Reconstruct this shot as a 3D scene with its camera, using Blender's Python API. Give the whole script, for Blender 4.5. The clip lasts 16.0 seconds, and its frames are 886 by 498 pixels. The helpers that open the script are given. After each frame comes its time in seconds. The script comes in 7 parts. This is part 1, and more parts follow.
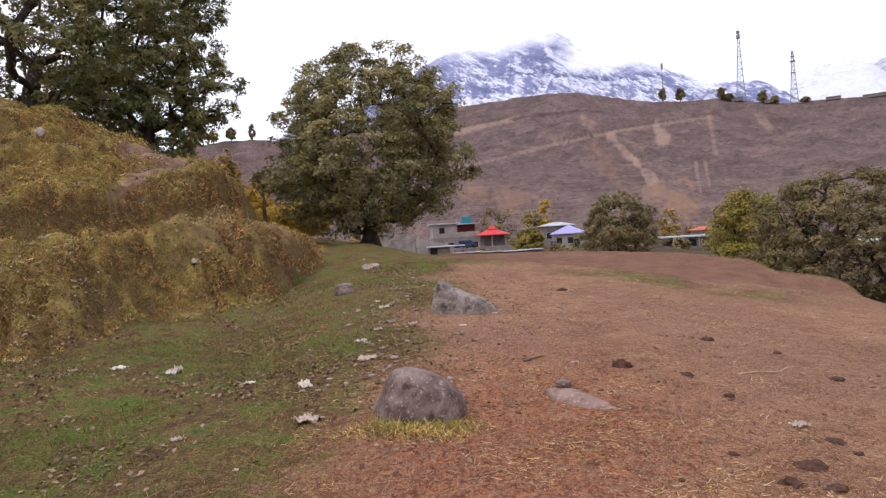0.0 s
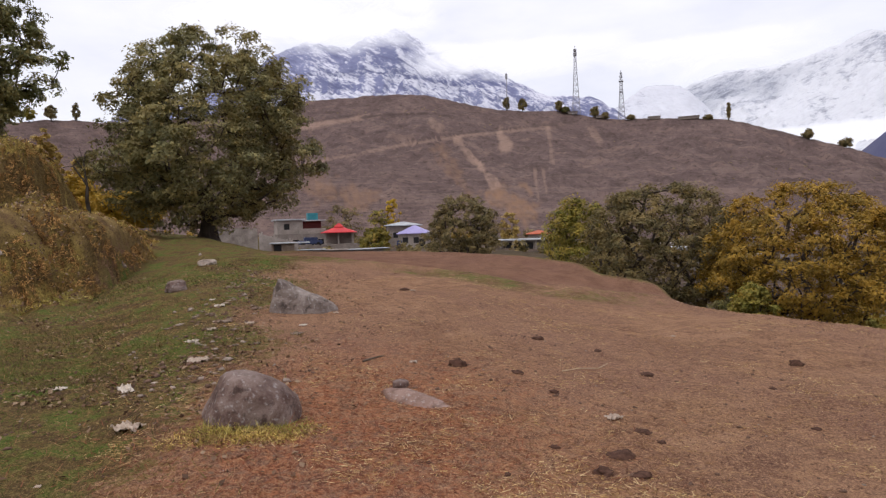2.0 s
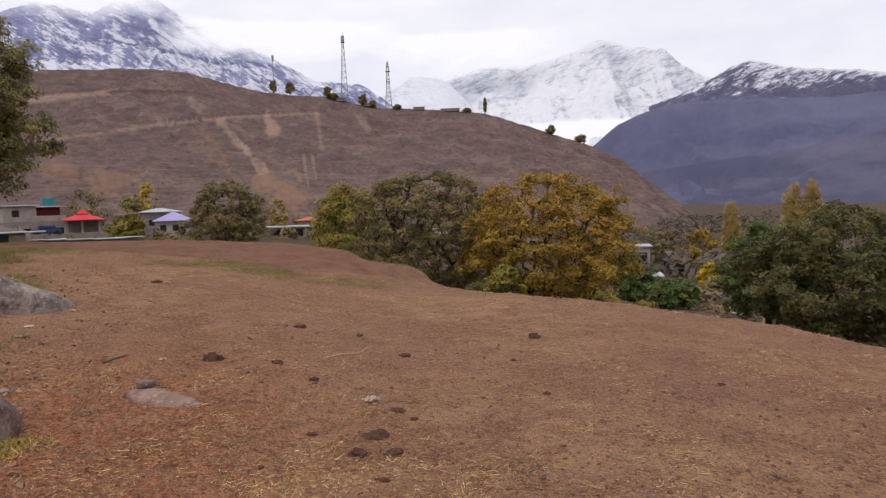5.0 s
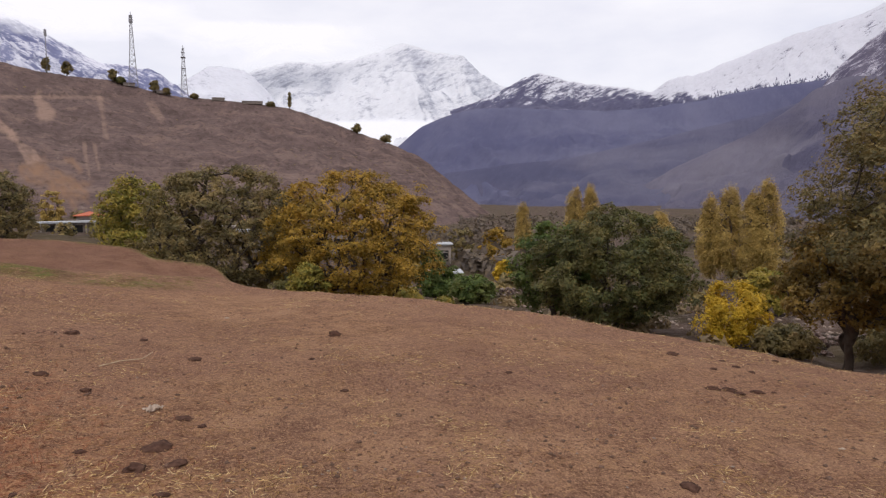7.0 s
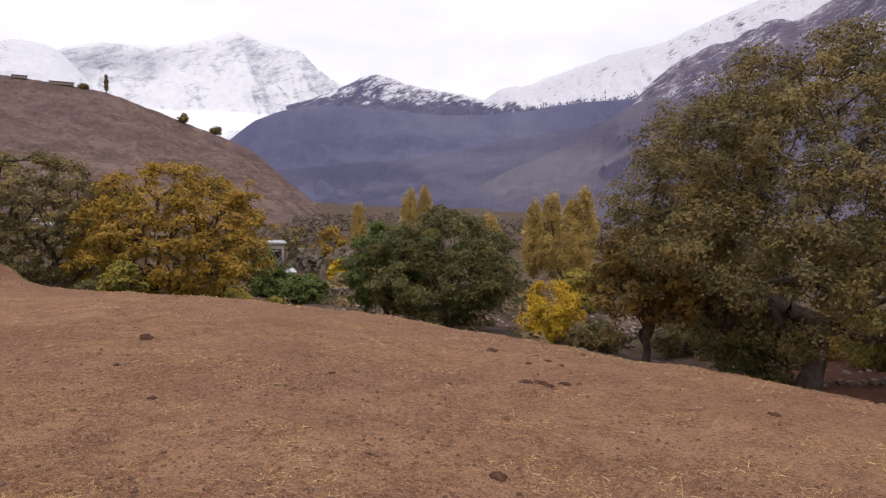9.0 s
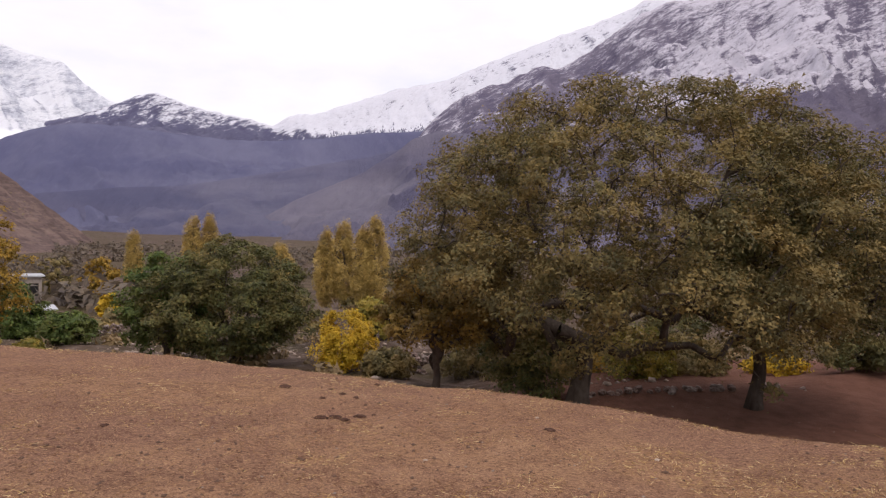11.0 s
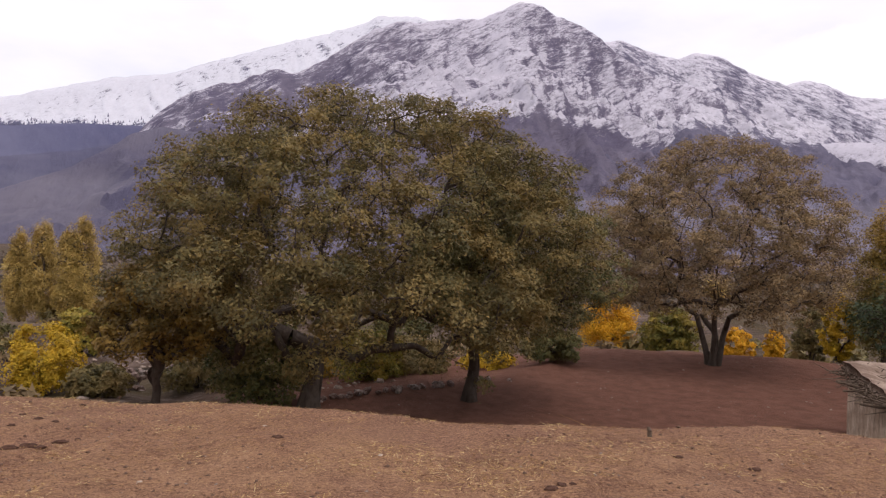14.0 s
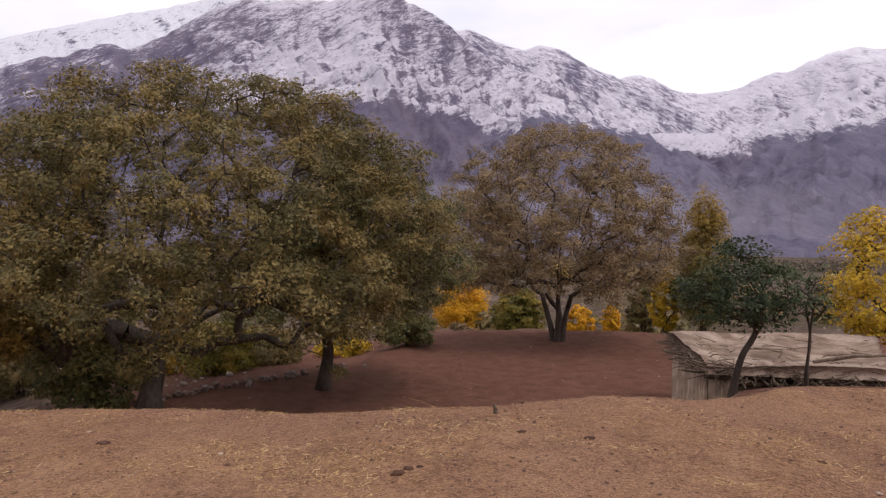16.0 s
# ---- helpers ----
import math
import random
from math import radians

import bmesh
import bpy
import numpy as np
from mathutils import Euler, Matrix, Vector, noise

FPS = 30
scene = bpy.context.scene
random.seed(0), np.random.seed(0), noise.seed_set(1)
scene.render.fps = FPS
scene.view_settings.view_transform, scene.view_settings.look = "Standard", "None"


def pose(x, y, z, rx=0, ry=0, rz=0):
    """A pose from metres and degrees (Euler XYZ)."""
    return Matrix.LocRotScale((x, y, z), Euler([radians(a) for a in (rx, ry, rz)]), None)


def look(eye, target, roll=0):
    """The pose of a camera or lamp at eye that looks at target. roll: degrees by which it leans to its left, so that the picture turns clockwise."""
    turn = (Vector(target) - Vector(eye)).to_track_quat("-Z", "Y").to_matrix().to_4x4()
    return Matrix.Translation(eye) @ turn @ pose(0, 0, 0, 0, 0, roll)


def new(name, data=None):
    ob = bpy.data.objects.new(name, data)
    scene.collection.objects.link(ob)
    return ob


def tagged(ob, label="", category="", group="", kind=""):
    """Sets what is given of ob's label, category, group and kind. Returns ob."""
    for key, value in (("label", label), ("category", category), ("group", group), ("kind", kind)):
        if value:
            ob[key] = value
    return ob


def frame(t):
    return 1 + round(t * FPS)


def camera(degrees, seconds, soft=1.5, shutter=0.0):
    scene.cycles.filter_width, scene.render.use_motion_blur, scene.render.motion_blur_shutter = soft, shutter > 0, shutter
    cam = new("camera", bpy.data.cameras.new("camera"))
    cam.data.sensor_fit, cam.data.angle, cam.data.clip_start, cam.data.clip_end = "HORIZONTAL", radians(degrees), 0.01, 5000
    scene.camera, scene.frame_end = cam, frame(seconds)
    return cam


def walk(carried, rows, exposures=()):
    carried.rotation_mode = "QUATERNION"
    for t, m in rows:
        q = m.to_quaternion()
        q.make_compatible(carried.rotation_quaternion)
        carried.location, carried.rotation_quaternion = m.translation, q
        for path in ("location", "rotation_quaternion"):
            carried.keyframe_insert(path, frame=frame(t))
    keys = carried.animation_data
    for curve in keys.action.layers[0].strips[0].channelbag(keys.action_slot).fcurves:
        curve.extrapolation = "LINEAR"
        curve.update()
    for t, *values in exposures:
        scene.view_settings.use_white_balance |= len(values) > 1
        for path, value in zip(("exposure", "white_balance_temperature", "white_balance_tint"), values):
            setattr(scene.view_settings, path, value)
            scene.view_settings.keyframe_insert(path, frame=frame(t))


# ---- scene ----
cam = camera(66.2, 16.0, soft=1.3)
PATH = [
    (0, (0.0, 0.0, 1.55), (0.037, 1.999, 1.509), -3.6),
    (0.5, (0.011, 0.001, 1.557), (0.176, 1.994, 1.498), -3.1),
    (1, (0.023, -0.006, 1.556), (0.298, 1.975, 1.52), -2.6),
    (1.5, (0.033, -0.006, 1.554), (0.424, 1.955, 1.499), -2.4),
    (2, (0.053, 0.009, 1.565), (0.534, 1.95, 1.498), -1.8),
    (2.5, (0.054, -0.011, 1.561), (0.639, 1.901, 1.49), -1.3),
    (3, (0.066, -0.017, 1.565), (0.735, 1.867, 1.508), -1.0),
    (3.5, (0.102, -0.01, 1.557), (0.876, 1.833, 1.5), -0.5),
    (3.7, (0.103, -0.017, 1.563), (0.912, 1.811, 1.496), -0.6),
    (5.8, (0.193, -0.059, 1.57), (1.435, 1.504, 1.44), -1.3),
    (6, (0.191, -0.064, 1.568), (1.465, 1.472, 1.444), -1.0),
    (6.5, (0.216, -0.094, 1.558), (1.616, 1.329, 1.429), -1.2),
    (7, (0.251, -0.074, 1.552), (1.763, 1.227, 1.407), -0.7),
    (7.5, (0.285, -0.072, 1.545), (1.878, 1.13, 1.408), -0.2),
    (8, (0.293, -0.122, 1.545), (1.952, 0.986, 1.406), 0.0),
    (8.5, (0.316, -0.162, 1.542), (2.036, 0.849, 1.409), 0.4),
    (9, (0.33, -0.159, 1.548), (2.109, 0.744, 1.403), 1.0),
    (11.3, (0.281, -0.156, 1.613), (2.263, 0.107, 1.597), 1.4),
    (11.5, (0.264, -0.152, 1.613), (2.252, 0.069, 1.621), 1.7),
    (12, (0.185, -0.188, 1.615), (2.184, -0.125, 1.635), 2.3),
    (12.5, (0.216, -0.197, 1.618), (2.214, -0.286, 1.614), 2.6),
    (13, (0.217, -0.193, 1.609), (2.204, -0.418, 1.589), 2.5),
    (13.5, (0.219, -0.191, 1.617), (2.193, -0.513, 1.612), 2.4),
    (14, (0.212, -0.203, 1.609), (2.164, -0.639, 1.596), 1.9),
    (14.5, (0.248, -0.257, 1.604), (2.174, -0.796, 1.576), 1.5),
    (15, (0.263, -0.3, 1.606), (2.149, -0.965, 1.588), 1.4),
    (15.5, (0.277, -0.333, 1.594), (2.138, -1.063, 1.561), 0.7),
    (16, (0.298, -0.351, 1.594), (2.114, -1.186, 1.55), 1.0),
]
EXPOSURES = [(0, 0.46, 6000, 17), (2, 0.10, 6300, 14), (3.5, 0.05, 6400, 14), (7, 0.06, 6450, 14), (9, 0.22, 6550, 16), (12, 0.24, 6600, 18), (16, 0.22, 6550, 18)]
walk(cam, [(t, look(eye, target, roll)) for t, eye, target, roll in PATH], EXPOSURES)

# ---- light: an overcast autumn day ----
world = bpy.data.worlds.new("overcast_sky")
scene.world = world
world.use_nodes = True
wn = world.node_tree
wn.nodes.clear()
w_out = wn.nodes.new("ShaderNodeOutputWorld")
w_sky = wn.nodes.new("ShaderNodeTexSky")
w_sky.sky_type = "NISHITA"
w_sky.sun_disc = False
w_sky.sun_elevation = radians(58)
w_sky.sun_rotation = radians(238)
w_blue = wn.nodes.new("ShaderNodeBackground")
w_blue.inputs["Strength"].default_value = 0.12
wn.links.new(w_sky.outputs[0], w_blue.inputs["Color"])
w_co = wn.nodes.new("ShaderNodeTexCoord")
w_map = wn.nodes.new("ShaderNodeMapping")
w_map.inputs["Scale"].default_value = (1.2, 1.2, 3.6)
w_noise = wn.nodes.new("ShaderNodeTexNoise")
w_noise.inputs["Scale"].default_value = 2.4
w_noise.inputs["Detail"].default_value = 6.0
w_noise.inputs["Roughness"].default_value = 0.55
w_ramp = wn.nodes.new("ShaderNodeValToRGB")
w_ramp.color_ramp.elements[0].position = 0.3
w_ramp.color_ramp.elements[0].color = (0.80, 0.81, 0.88, 1)
w_ramp.color_ramp.elements[1].position = 0.62
w_ramp.color_ramp.elements[1].color = (1.0, 0.99, 1.0, 1)
w_cloud = wn.nodes.new("ShaderNodeBackground")
w_cloud.inputs["Strength"].default_value = 1.0
w_mix = wn.nodes.new("ShaderNodeMixShader")
w_mix.inputs[0].default_value = 0.9
wn.links.new(w_co.outputs["Generated"], w_map.inputs["Vector"])
wn.links.new(w_map.outputs[0], w_noise.inputs["Vector"])
wn.links.new(w_noise.outputs["Fac"], w_ramp.inputs["Fac"])
wn.links.new(w_ramp.outputs["Color"], w_cloud.inputs["Color"])
wn.links.new(w_blue.outputs[0], w_mix.inputs[1])
wn.links.new(w_cloud.outputs[0], w_mix.inputs[2])
wn.links.new(w_mix.outputs[0], w_out.inputs["Surface"])

sun = new("sun", bpy.data.lights.new("sun", "SUN"))
sun.data.energy = 1.0
sun.data.angle = radians(25)
sun.data.color = (1.0, 0.95, 0.88)
sun.matrix_world = look((0, 0, 50), (50 * math.sin(radians(58)), 50 * math.cos(radians(58)), 50 - 50 * math.tan(radians(58))))

EYE_Z = 1.57


# ---- helpers for numbers and meshes ----
def lattice(ix, iy, iz, seed):
    n = (ix * 374761393 + iy * 668265263 + iz * 2147483647 + seed * 974634721) & 0xFFFFFFFF
    n = ((n ^ (n >> 13)) * 1274126177) & 0xFFFFFFFF
    n = ((n ^ (n >> 16)) * 2246822519) & 0xFFFFFFFF
    return ((n ^ (n >> 15)) & 0xFFFFFF) / float(0xFFFFFF) * 2 - 1


def vnoise(x, y, z=0.0, seed=0):
    """Smooth value noise from -1 to 1, over arrays."""
    x, y = np.broadcast_arrays(np.asarray(x, float), np.asarray(y, float))
    z = np.broadcast_to(np.asarray(z, float), x.shape)
    fx, fy, fz = np.floor(x), np.floor(y), np.floor(z)
    ix, iy, iz = fx.astype(np.int64), fy.astype(np.int64), fz.astype(np.int64)
    u, v, w = x - fx, y - fy, z - fz
    u, v, w = (a * a * a * (a * (a * 6 - 15) + 10) for a in (u, v, w))
    total = 0.0
    flat = not np.any(fz) and not np.any(w)
    for dz in ((0,) if flat else (0, 1)):
        kz = (1 - w) if dz == 0 else w
        for dy in (0, 1):
            ky = (1 - v) if dy == 0 else v
            for dx in (0, 1):
                kx = (1 - u) if dx == 0 else u
                total = total + kx * ky * kz * lattice(ix + dx, iy + dy, iz + dz, seed)
    return total


def fbm(x, y, z=0.0, octaves=4, seed=0, gain=0.5):
    total, amp, f = 0.0, 1.0, 1.0
    for k in range(octaves):
        total = total + amp * vnoise(np.asarray(x) * f + 17.3 * k, np.asarray(y) * f - 9.1 * k, np.asarray(z) * f, seed + k)
        amp, f = amp * gain, f * 2.03
    return total


def ridged(x, y, octaves=5, seed=0, gain=0.55):
    total, amp, f = 0.0, 1.0, 1.0
    for k in range(octaves):
        total = total + amp * (1 - 2 * np.abs(vnoise(np.asarray(x) * f + 31.7 * k, np.asarray(y) * f + 5.3 * k, 0.0, seed + k)))
        amp, f = amp * gain, f * 2.07
    return total


def smoothstep(a, b, x):
    s = np.clip((np.asarray(x, float) - a) / (b - a), 0, 1)
    return s * s * (3 - 2 * s)


def mesh_np(name, verts, faces, mats=(), smooth=False, face_mat=None):
    """A mesh from arrays: faces all with the same number of corners."""
    verts, faces = np.asarray(verts, np.float32), np.asarray(faces, np.int32)
    me = bpy.data.meshes.new(name)
    n, k = faces.shape
    me.vertices.add(len(verts))
    me.vertices.foreach_set("co", verts.ravel())
    me.loops.add(n * k)
    me.loops.foreach_set("vertex_index", faces.ravel())
    me.polygons.add(n)
    me.polygons.foreach_set("loop_start", np.arange(0, n * k, k, dtype=np.int32))
    me.polygons.foreach_set("loop_total", np.full(n, k, np.int32))
    if smooth:
        me.polygons.foreach_set("use_smooth", np.ones(n, bool))
    for m in mats:
        me.materials.append(m)
    if face_mat is not None:
        me.polygons.foreach_set("material_index", np.asarray(face_mat, np.int32))
    me.update(calc_edges=True)
    me.validate()
    return me


def grid_faces(rows, cols):
    i = np.arange(rows - 1)[:, None] * cols + np.arange(cols - 1)[None]
    return np.stack([i, i + 1, i + cols + 1, i + cols], -1).reshape(-1, 4)


def add_mask(me, name, values):
    at = me.attributes.new(name, "FLOAT", "POINT")
    at.data.foreach_set("value", np.asarray(values, np.float32).ravel())


def part(name, bm, material, parent=None, label="", smooth=False):
    """Links a bmesh as one mesh object, under a thing if one is given."""
    me = bpy.data.meshes.new(name)
    bm.to_mesh(me)
    bm.free()
    if material:
        me.materials.append(material)
    if smooth:
        me.polygons.foreach_set("use_smooth", np.ones(len(me.polygons), bool))
    ob = new(name, me)
    if parent is not None:
        ob.parent = parent
    if label:
        tagged(ob, label)
    return ob


def polar(az, d, z=0.0):
    return Vector((d * math.sin(radians(az)), d * math.cos(radians(az)), z))


# ---- the lie of the land: rings of bearing, distance and slope of sight from eye height ----
RING_FIELD = [(-180, 9, -11), (-100, 9, -9), (-60, 11, -7.5), (-40, 11.2, -7.1), (-32, 11.7, -7.07), (-28, 12.2, -6.73), (-23.2, 14.3, -5.18),
              (-17, 15, -5.16), (-13.9, 15.5, -4.99), (-9.6, 20, -2.3), (-5, 22, -0.9), (-0.6, 19, -1.97), (8.8, 17, -3.26), (15.7, 16, -4.31),
              (22.1, 15.5, -5.68), (28, 15.5, -6.46), (33.2, 16, -6.85), (42, 14.3, -7.7)]
RING_CREST = [(50, 13.3, -8.5), (58, 12.6, -9.5), (66.3, 12, -10.66), (74, 11.3, -11.57), (80, 10.8, -12.5), (88, 10.1, -12.83), (95, 9.3, -13.36),
              (105, 8.8, -14.1), (112, 8.6, -13.64), (121, 8.8, -12.89), (128, 9.3, -12.15), (135, 10, -12.0), (139, 11, -11.55), (142, 12.5, -10.47),
              (148, 15, -9.9), (160, 15, -9.5), (180, 9, -11)]
RING_RIDGE = [(-180, 20, -4), (-100, 13, 0), (-60, 12.4, -0.6), (-40, 12.7, -0.6), (-32, 13.1, -0.2), (-28, 13.7, 0.8), (-24.7, 15.2, 1.3), (-22.4, 15.8, 1.7), (-19.4, 16.3, 2.5), (-17, 16.6, 2.7), (-15.1, 16.8, 2.5),
              (-13.0, 17.2, 1.6), (-11.2, 18.0, 0.3), (-10.2, 19.5, -0.8), (-9.4, 21.4, -1.3), (-7.6, 25, -0.25), (-5, 26, -0.4), (-0.6, 25, -1.6), (5, 24, -1.95),
              (11.2, 23, -2.15), (20, 21, -2.65), (24, 20, -3.2), (25.6, 19.5, -3.5), (26.9, 19, -4.45), (28, 18.8, -4.6), (31, 18.4, -5.05), (31.8, 18.1, -5.4), (33.2, 17.2, -6.8)]
RING_DROP = [(36, 18, -8.6), (42, 17.5, -9.8), (50, 17, -11.5), (58, 16.5, -13), (66, 16, -14.5), (74, 15.5, -15), (80, 16, -14.2), (88, 15.5, -16),
             (95, 14, -18.5), (105, 13, -20), (112, 12.6, -20), (121, 12.6, -19), (128, 13, -18), (135, 13.5, -17.3), (136.6, 14.5, -15.2),
             (138, 16.3, -11.3), (142, 16.9, -10.6), (148, 18, -9.8), (160, 22, -8), (180, 20, -4)]
RING_SHELF = [(-180, 40, -1), (-100, 17.5, 1), (-60, 16.5, 0.8), (-32, 16.6, 0.7), (-28, 17.0, 1.2), (-25, 17.5, 1.7), (-22, 18.0, 2.3), (-17.3, 18.8, 3.6), (-14, 22, 1.0),
              (-11, 25, 0.4), (-9.5, 27, -0.4), (-5, 31, -0.35), (-0.6, 31, -3), (8, 32, -5), (20, 30, -7), (33, 30, -9.5), (42, 30, -10.5), (50, 29, -11),
              (58, 28, -11.6), (66, 26, -12), (74, 22, -12.6), (80, 19, -12.9)]
RING_TERRACE = [(86, 18.5, -14.5), (90, 19.5, -13.9), (95, 19.6, -13.9), (105, 19.8, -13.8), (121, 20, -13.6), (135, 20, -13.4), (142, 20, -12.2), (148, 21, -10.5),
                (160, 28, -7.5), (180, 40, -1)]
RING_TOP = [(-180, 70, 0), (-100, 26, 12), (-60, 25, 13), (-40, 25, 12), (-31, 24, 11.3), (-27.9, 24, 10.4), (-24.2, 24, 8.85), (-20.7, 23.6, 7.85), (-19.2, 22.6, 6.0),
            (-16.6, 21.8, 4.1), (-14, 28, 1.2), (-11, 33, 0), (-5, 38, -0.6), (0, 48, -3.2), (20, 55, -4), (33, 60, -6), (50, 60, -7.8), (66, 48, -9),
            (74, 36, -10.5), (80, 28, -12.2)]
RING_EDGE = [(86, 21, -13.1), (92.8, 21, -12.8), (97, 21.8, -12.2), (101.5, 22.7, -11.7), (108, 24.2, -11.1), (111, 27.5, -9.65), (114, 31, -8.7), (118, 33.3, -8.2),
             (125, 35, -7.8), (134, 36, -7.5), (148, 38, -7.2), (160, 45, -5), (180, 70, 0)]
RING_VALLEY = [(-180, 140, 0), (-60, 60, 4), (-20, 60, 2.2), (-10, 75, -0.6), (0, 105, -1.85), (20, 105, -2.2), (33, 95, -4), (50, 90, -6), (66, 85, -6.5), (80, 70, -7.4),
               (92, 50, -9.6), (108, 48, -8.6), (118, 48, -8.7), (134, 50, -8), (148, 60, -6.5), (180, 140, 0)]
RING_FAR = [(-180, 700, 0), (-60, 300, 1), (-20, 240, 0.6), (0, 240, -0.4), (20, 240, -0.9), (50, 260, -2.2), (80, 300, -2.6), (120, 300, -2.6), (150, 300, -2), (180, 700, 0)]


def ring(*tables):
    rows = sorted(r for t in tables for r in t)
    az = np.arange(-200, 200.1, 0.25)
    k = np.array(rows)
    k = np.vstack([k[-2:-1] - (360, 0, 0), k, k[1:2] + (360, 0, 0)])
    d, z = np.interp(az, k[:, 0], k[:, 1]), np.interp(az, k[:, 0], EYE_Z + k[:, 1] * np.tan(np.radians(k[:, 2])))
    w = np.exp(-0.5 * (np.arange(-8, 9) * 0.25 / 0.42) ** 2)
    w /= w.sum()
    pad = lambda v: np.convolve(np.pad(v, 8, mode="edge"), w, "valid")
    return az, pad(d), pad(z)


RINGS = [ring(*t) for t in ((RING_FIELD, RING_CREST), (RING_RIDGE, RING_DROP), (RING_SHELF, RING_TERRACE), (RING_TOP, RING_EDGE), (RING_VALLEY,), (RING_FAR,))]


def folds(az, d):
    """Bulges and folds that the bank's face is pushed in and out by."""
    arc = np.radians(az) * 14 + 0.35 * vnoise(az * 0.5, d * 0.6, 0, 81)
    bulge = lambda f, seed: np.sqrt(np.abs(vnoise(arc * f, d * 0.45 * f, 0, seed)) + 0.003) - 0.55
    zone = smoothstep(-9.0, -11.5, az) * smoothstep(-75, -60, az) * smoothstep(9.5, 11.5, d) * smoothstep(24, 20, d)
    return zone * (0.42 * bulge(0.85, 82) + 0.26 * bulge(2.2, 83))


def land(x, y):
    """Height of the land before its fine relief."""
    x, y = np.asarray(x, float), np.asarray(y, float)
    az, d = np.degrees(np.arctan2(x, y)), np.hypot(x, y)
    d = d + folds(az, d)
    ds, zs = [np.zeros_like(d)], [np.full_like(d, -0.1)]
    for a, rd, rz in RINGS:
        ds.append(np.interp(az, a, rd))
        zs.append(np.interp(az, a, rz))
    ds.append(np.full_like(d, 5200.0))
    zs.append(np.full_like(d, -14.0))
    out = np.zeros_like(d)
    for off in (0.984, 0.992, 1.0, 1.008, 1.016):
        q, z = d * off, zs[0] * 1.0
        for k in range(len(ds) - 1):
            s = np.clip((q - ds[k]) / np.maximum(ds[k + 1] - ds[k], 0.05), 0, 1)
            if k == 0:
                s = s ** 1.25
            z = z + (zs[k + 1] - zs[k]) * s
        out += z / 5
    return out


def bankness(x, y):
    """1 on the grassy bank, 0 elsewhere."""
    az, d = np.degrees(np.arctan2(x, y)), np.hypot(x, y)
    a, rd, _ = RINGS[0]
    foot = np.interp(az, a, rd)
    side = smoothstep(-8.2, -9.8, az + 0.4 * vnoise(d * 0.5, az * 0.3, 0, 4)) * smoothstep(-150, -100, az)
    return side * smoothstep(-1.0, 1.3, d - foot) * smoothstep(60, 40, d)


def relief(x, y):
    """Fine relief: tussocks and hollows on the bank, trodden unevenness on the field."""
    d, b = np.hypot(x, y), bankness(x, y)
    wx, wy = x + 0.5 * vnoise(x * 0.7, y * 0.7, 0, 61), y + 0.5 * vnoise(x * 0.7, y * 0.7, 0, 62)
    billow = lambda f, seed: np.sqrt(np.abs(vnoise(wx * f, wy * f, 0, seed)) + 0.002)
    lump = 0.20 * fbm(wx * 0.45, wy * 0.45, 0, 2, 11) + 0.55 * billow(0.8, 23) + 0.38 * billow(1.9, 24) + 0.14 * billow(4.6, 25) + 0.08 * billow(7.5, 26) - 0.60
    # a trodden ledge behind the lower bank, a riser above it, small terraces on the upper slope
    az = np.degrees(np.arctan2(x, y))
    r_d, s_d = np.interp(az, RINGS[1][0], RINGS[1][1]), np.interp(az, RINGS[2][0], RINGS[2][1])
    west = smoothstep(-12.5, -15.5, az)
    q = d - s_d + 0.35 * vnoise(x * 0.9, y * 0.9, 0, 64)
    ledge = -0.18 * np.sin(np.pi * np.clip((d - r_d) / np.maximum(s_d - r_d, 0.5), 0, 1)) + 0.85 * smoothstep(0, 0.25, q) * smoothstep(4.6, 1.5, q) - 0.3 * np.exp(-((q + 0.2) / 0.3) ** 2)
    t = q / 1.15 + 0.6 * vnoise(x * 0.35, y * 0.35, 0, 65)
    fr = t - np.floor(t)
    tread = 0.65 * (smoothstep(0.6, 1.0, fr) - fr) * smoothstep(1.2, 2.2, q) * smoothstep(7, 5, q)
    lump = lump * (1 - 0.35 * smoothstep(0.5, 1.5, q)) + west * (ledge + tread)
    # the bare mound: a lip at its crest and a step at its foot
    f_d = np.interp(az, RINGS[0][0], RINGS[0][1])
    side = smoothstep(-2, 2, az) * smoothstep(36, 32, az)
    wv = 0.4 * vnoise(x * 0.5, y * 0.5, 0, 66)
    mound = side * (0.05 * np.exp(-((d - r_d + 0.3) / 0.5) ** 2) + 0.07 * np.exp(-((d - f_d - 0.2 + wv) / 0.45) ** 2) - 0.08 * np.exp(-((d - f_d - 1.5 + wv) / 0.7) ** 2))
    flat = mound + 0.035 * fbm(x * 0.45, y * 0.45, 0, 3, 5) + 0.010 * fbm(x * 3.1, y * 3.1, 0, 3, 7) * smoothstep(40, 15, d)
    rough = smoothstep(24, 45, d) * 0.5 * fbm(x * 0.11, y * 0.11, 0, 4, 3)
    return b * lump + (1 - b) * flat + rough


def ground_z(x, y):
    x, y = np.asarray(x, float), np.asarray(y, float)
    return float(land(x, y) + relief(x, y)) if x.ndim == 0 else land(x, y) + relief(x, y)


def on_ground(az, d, sink=0.0):
    p = polar(az, d)
    p.z = ground_z(p.x, p.y) - sink
    return p


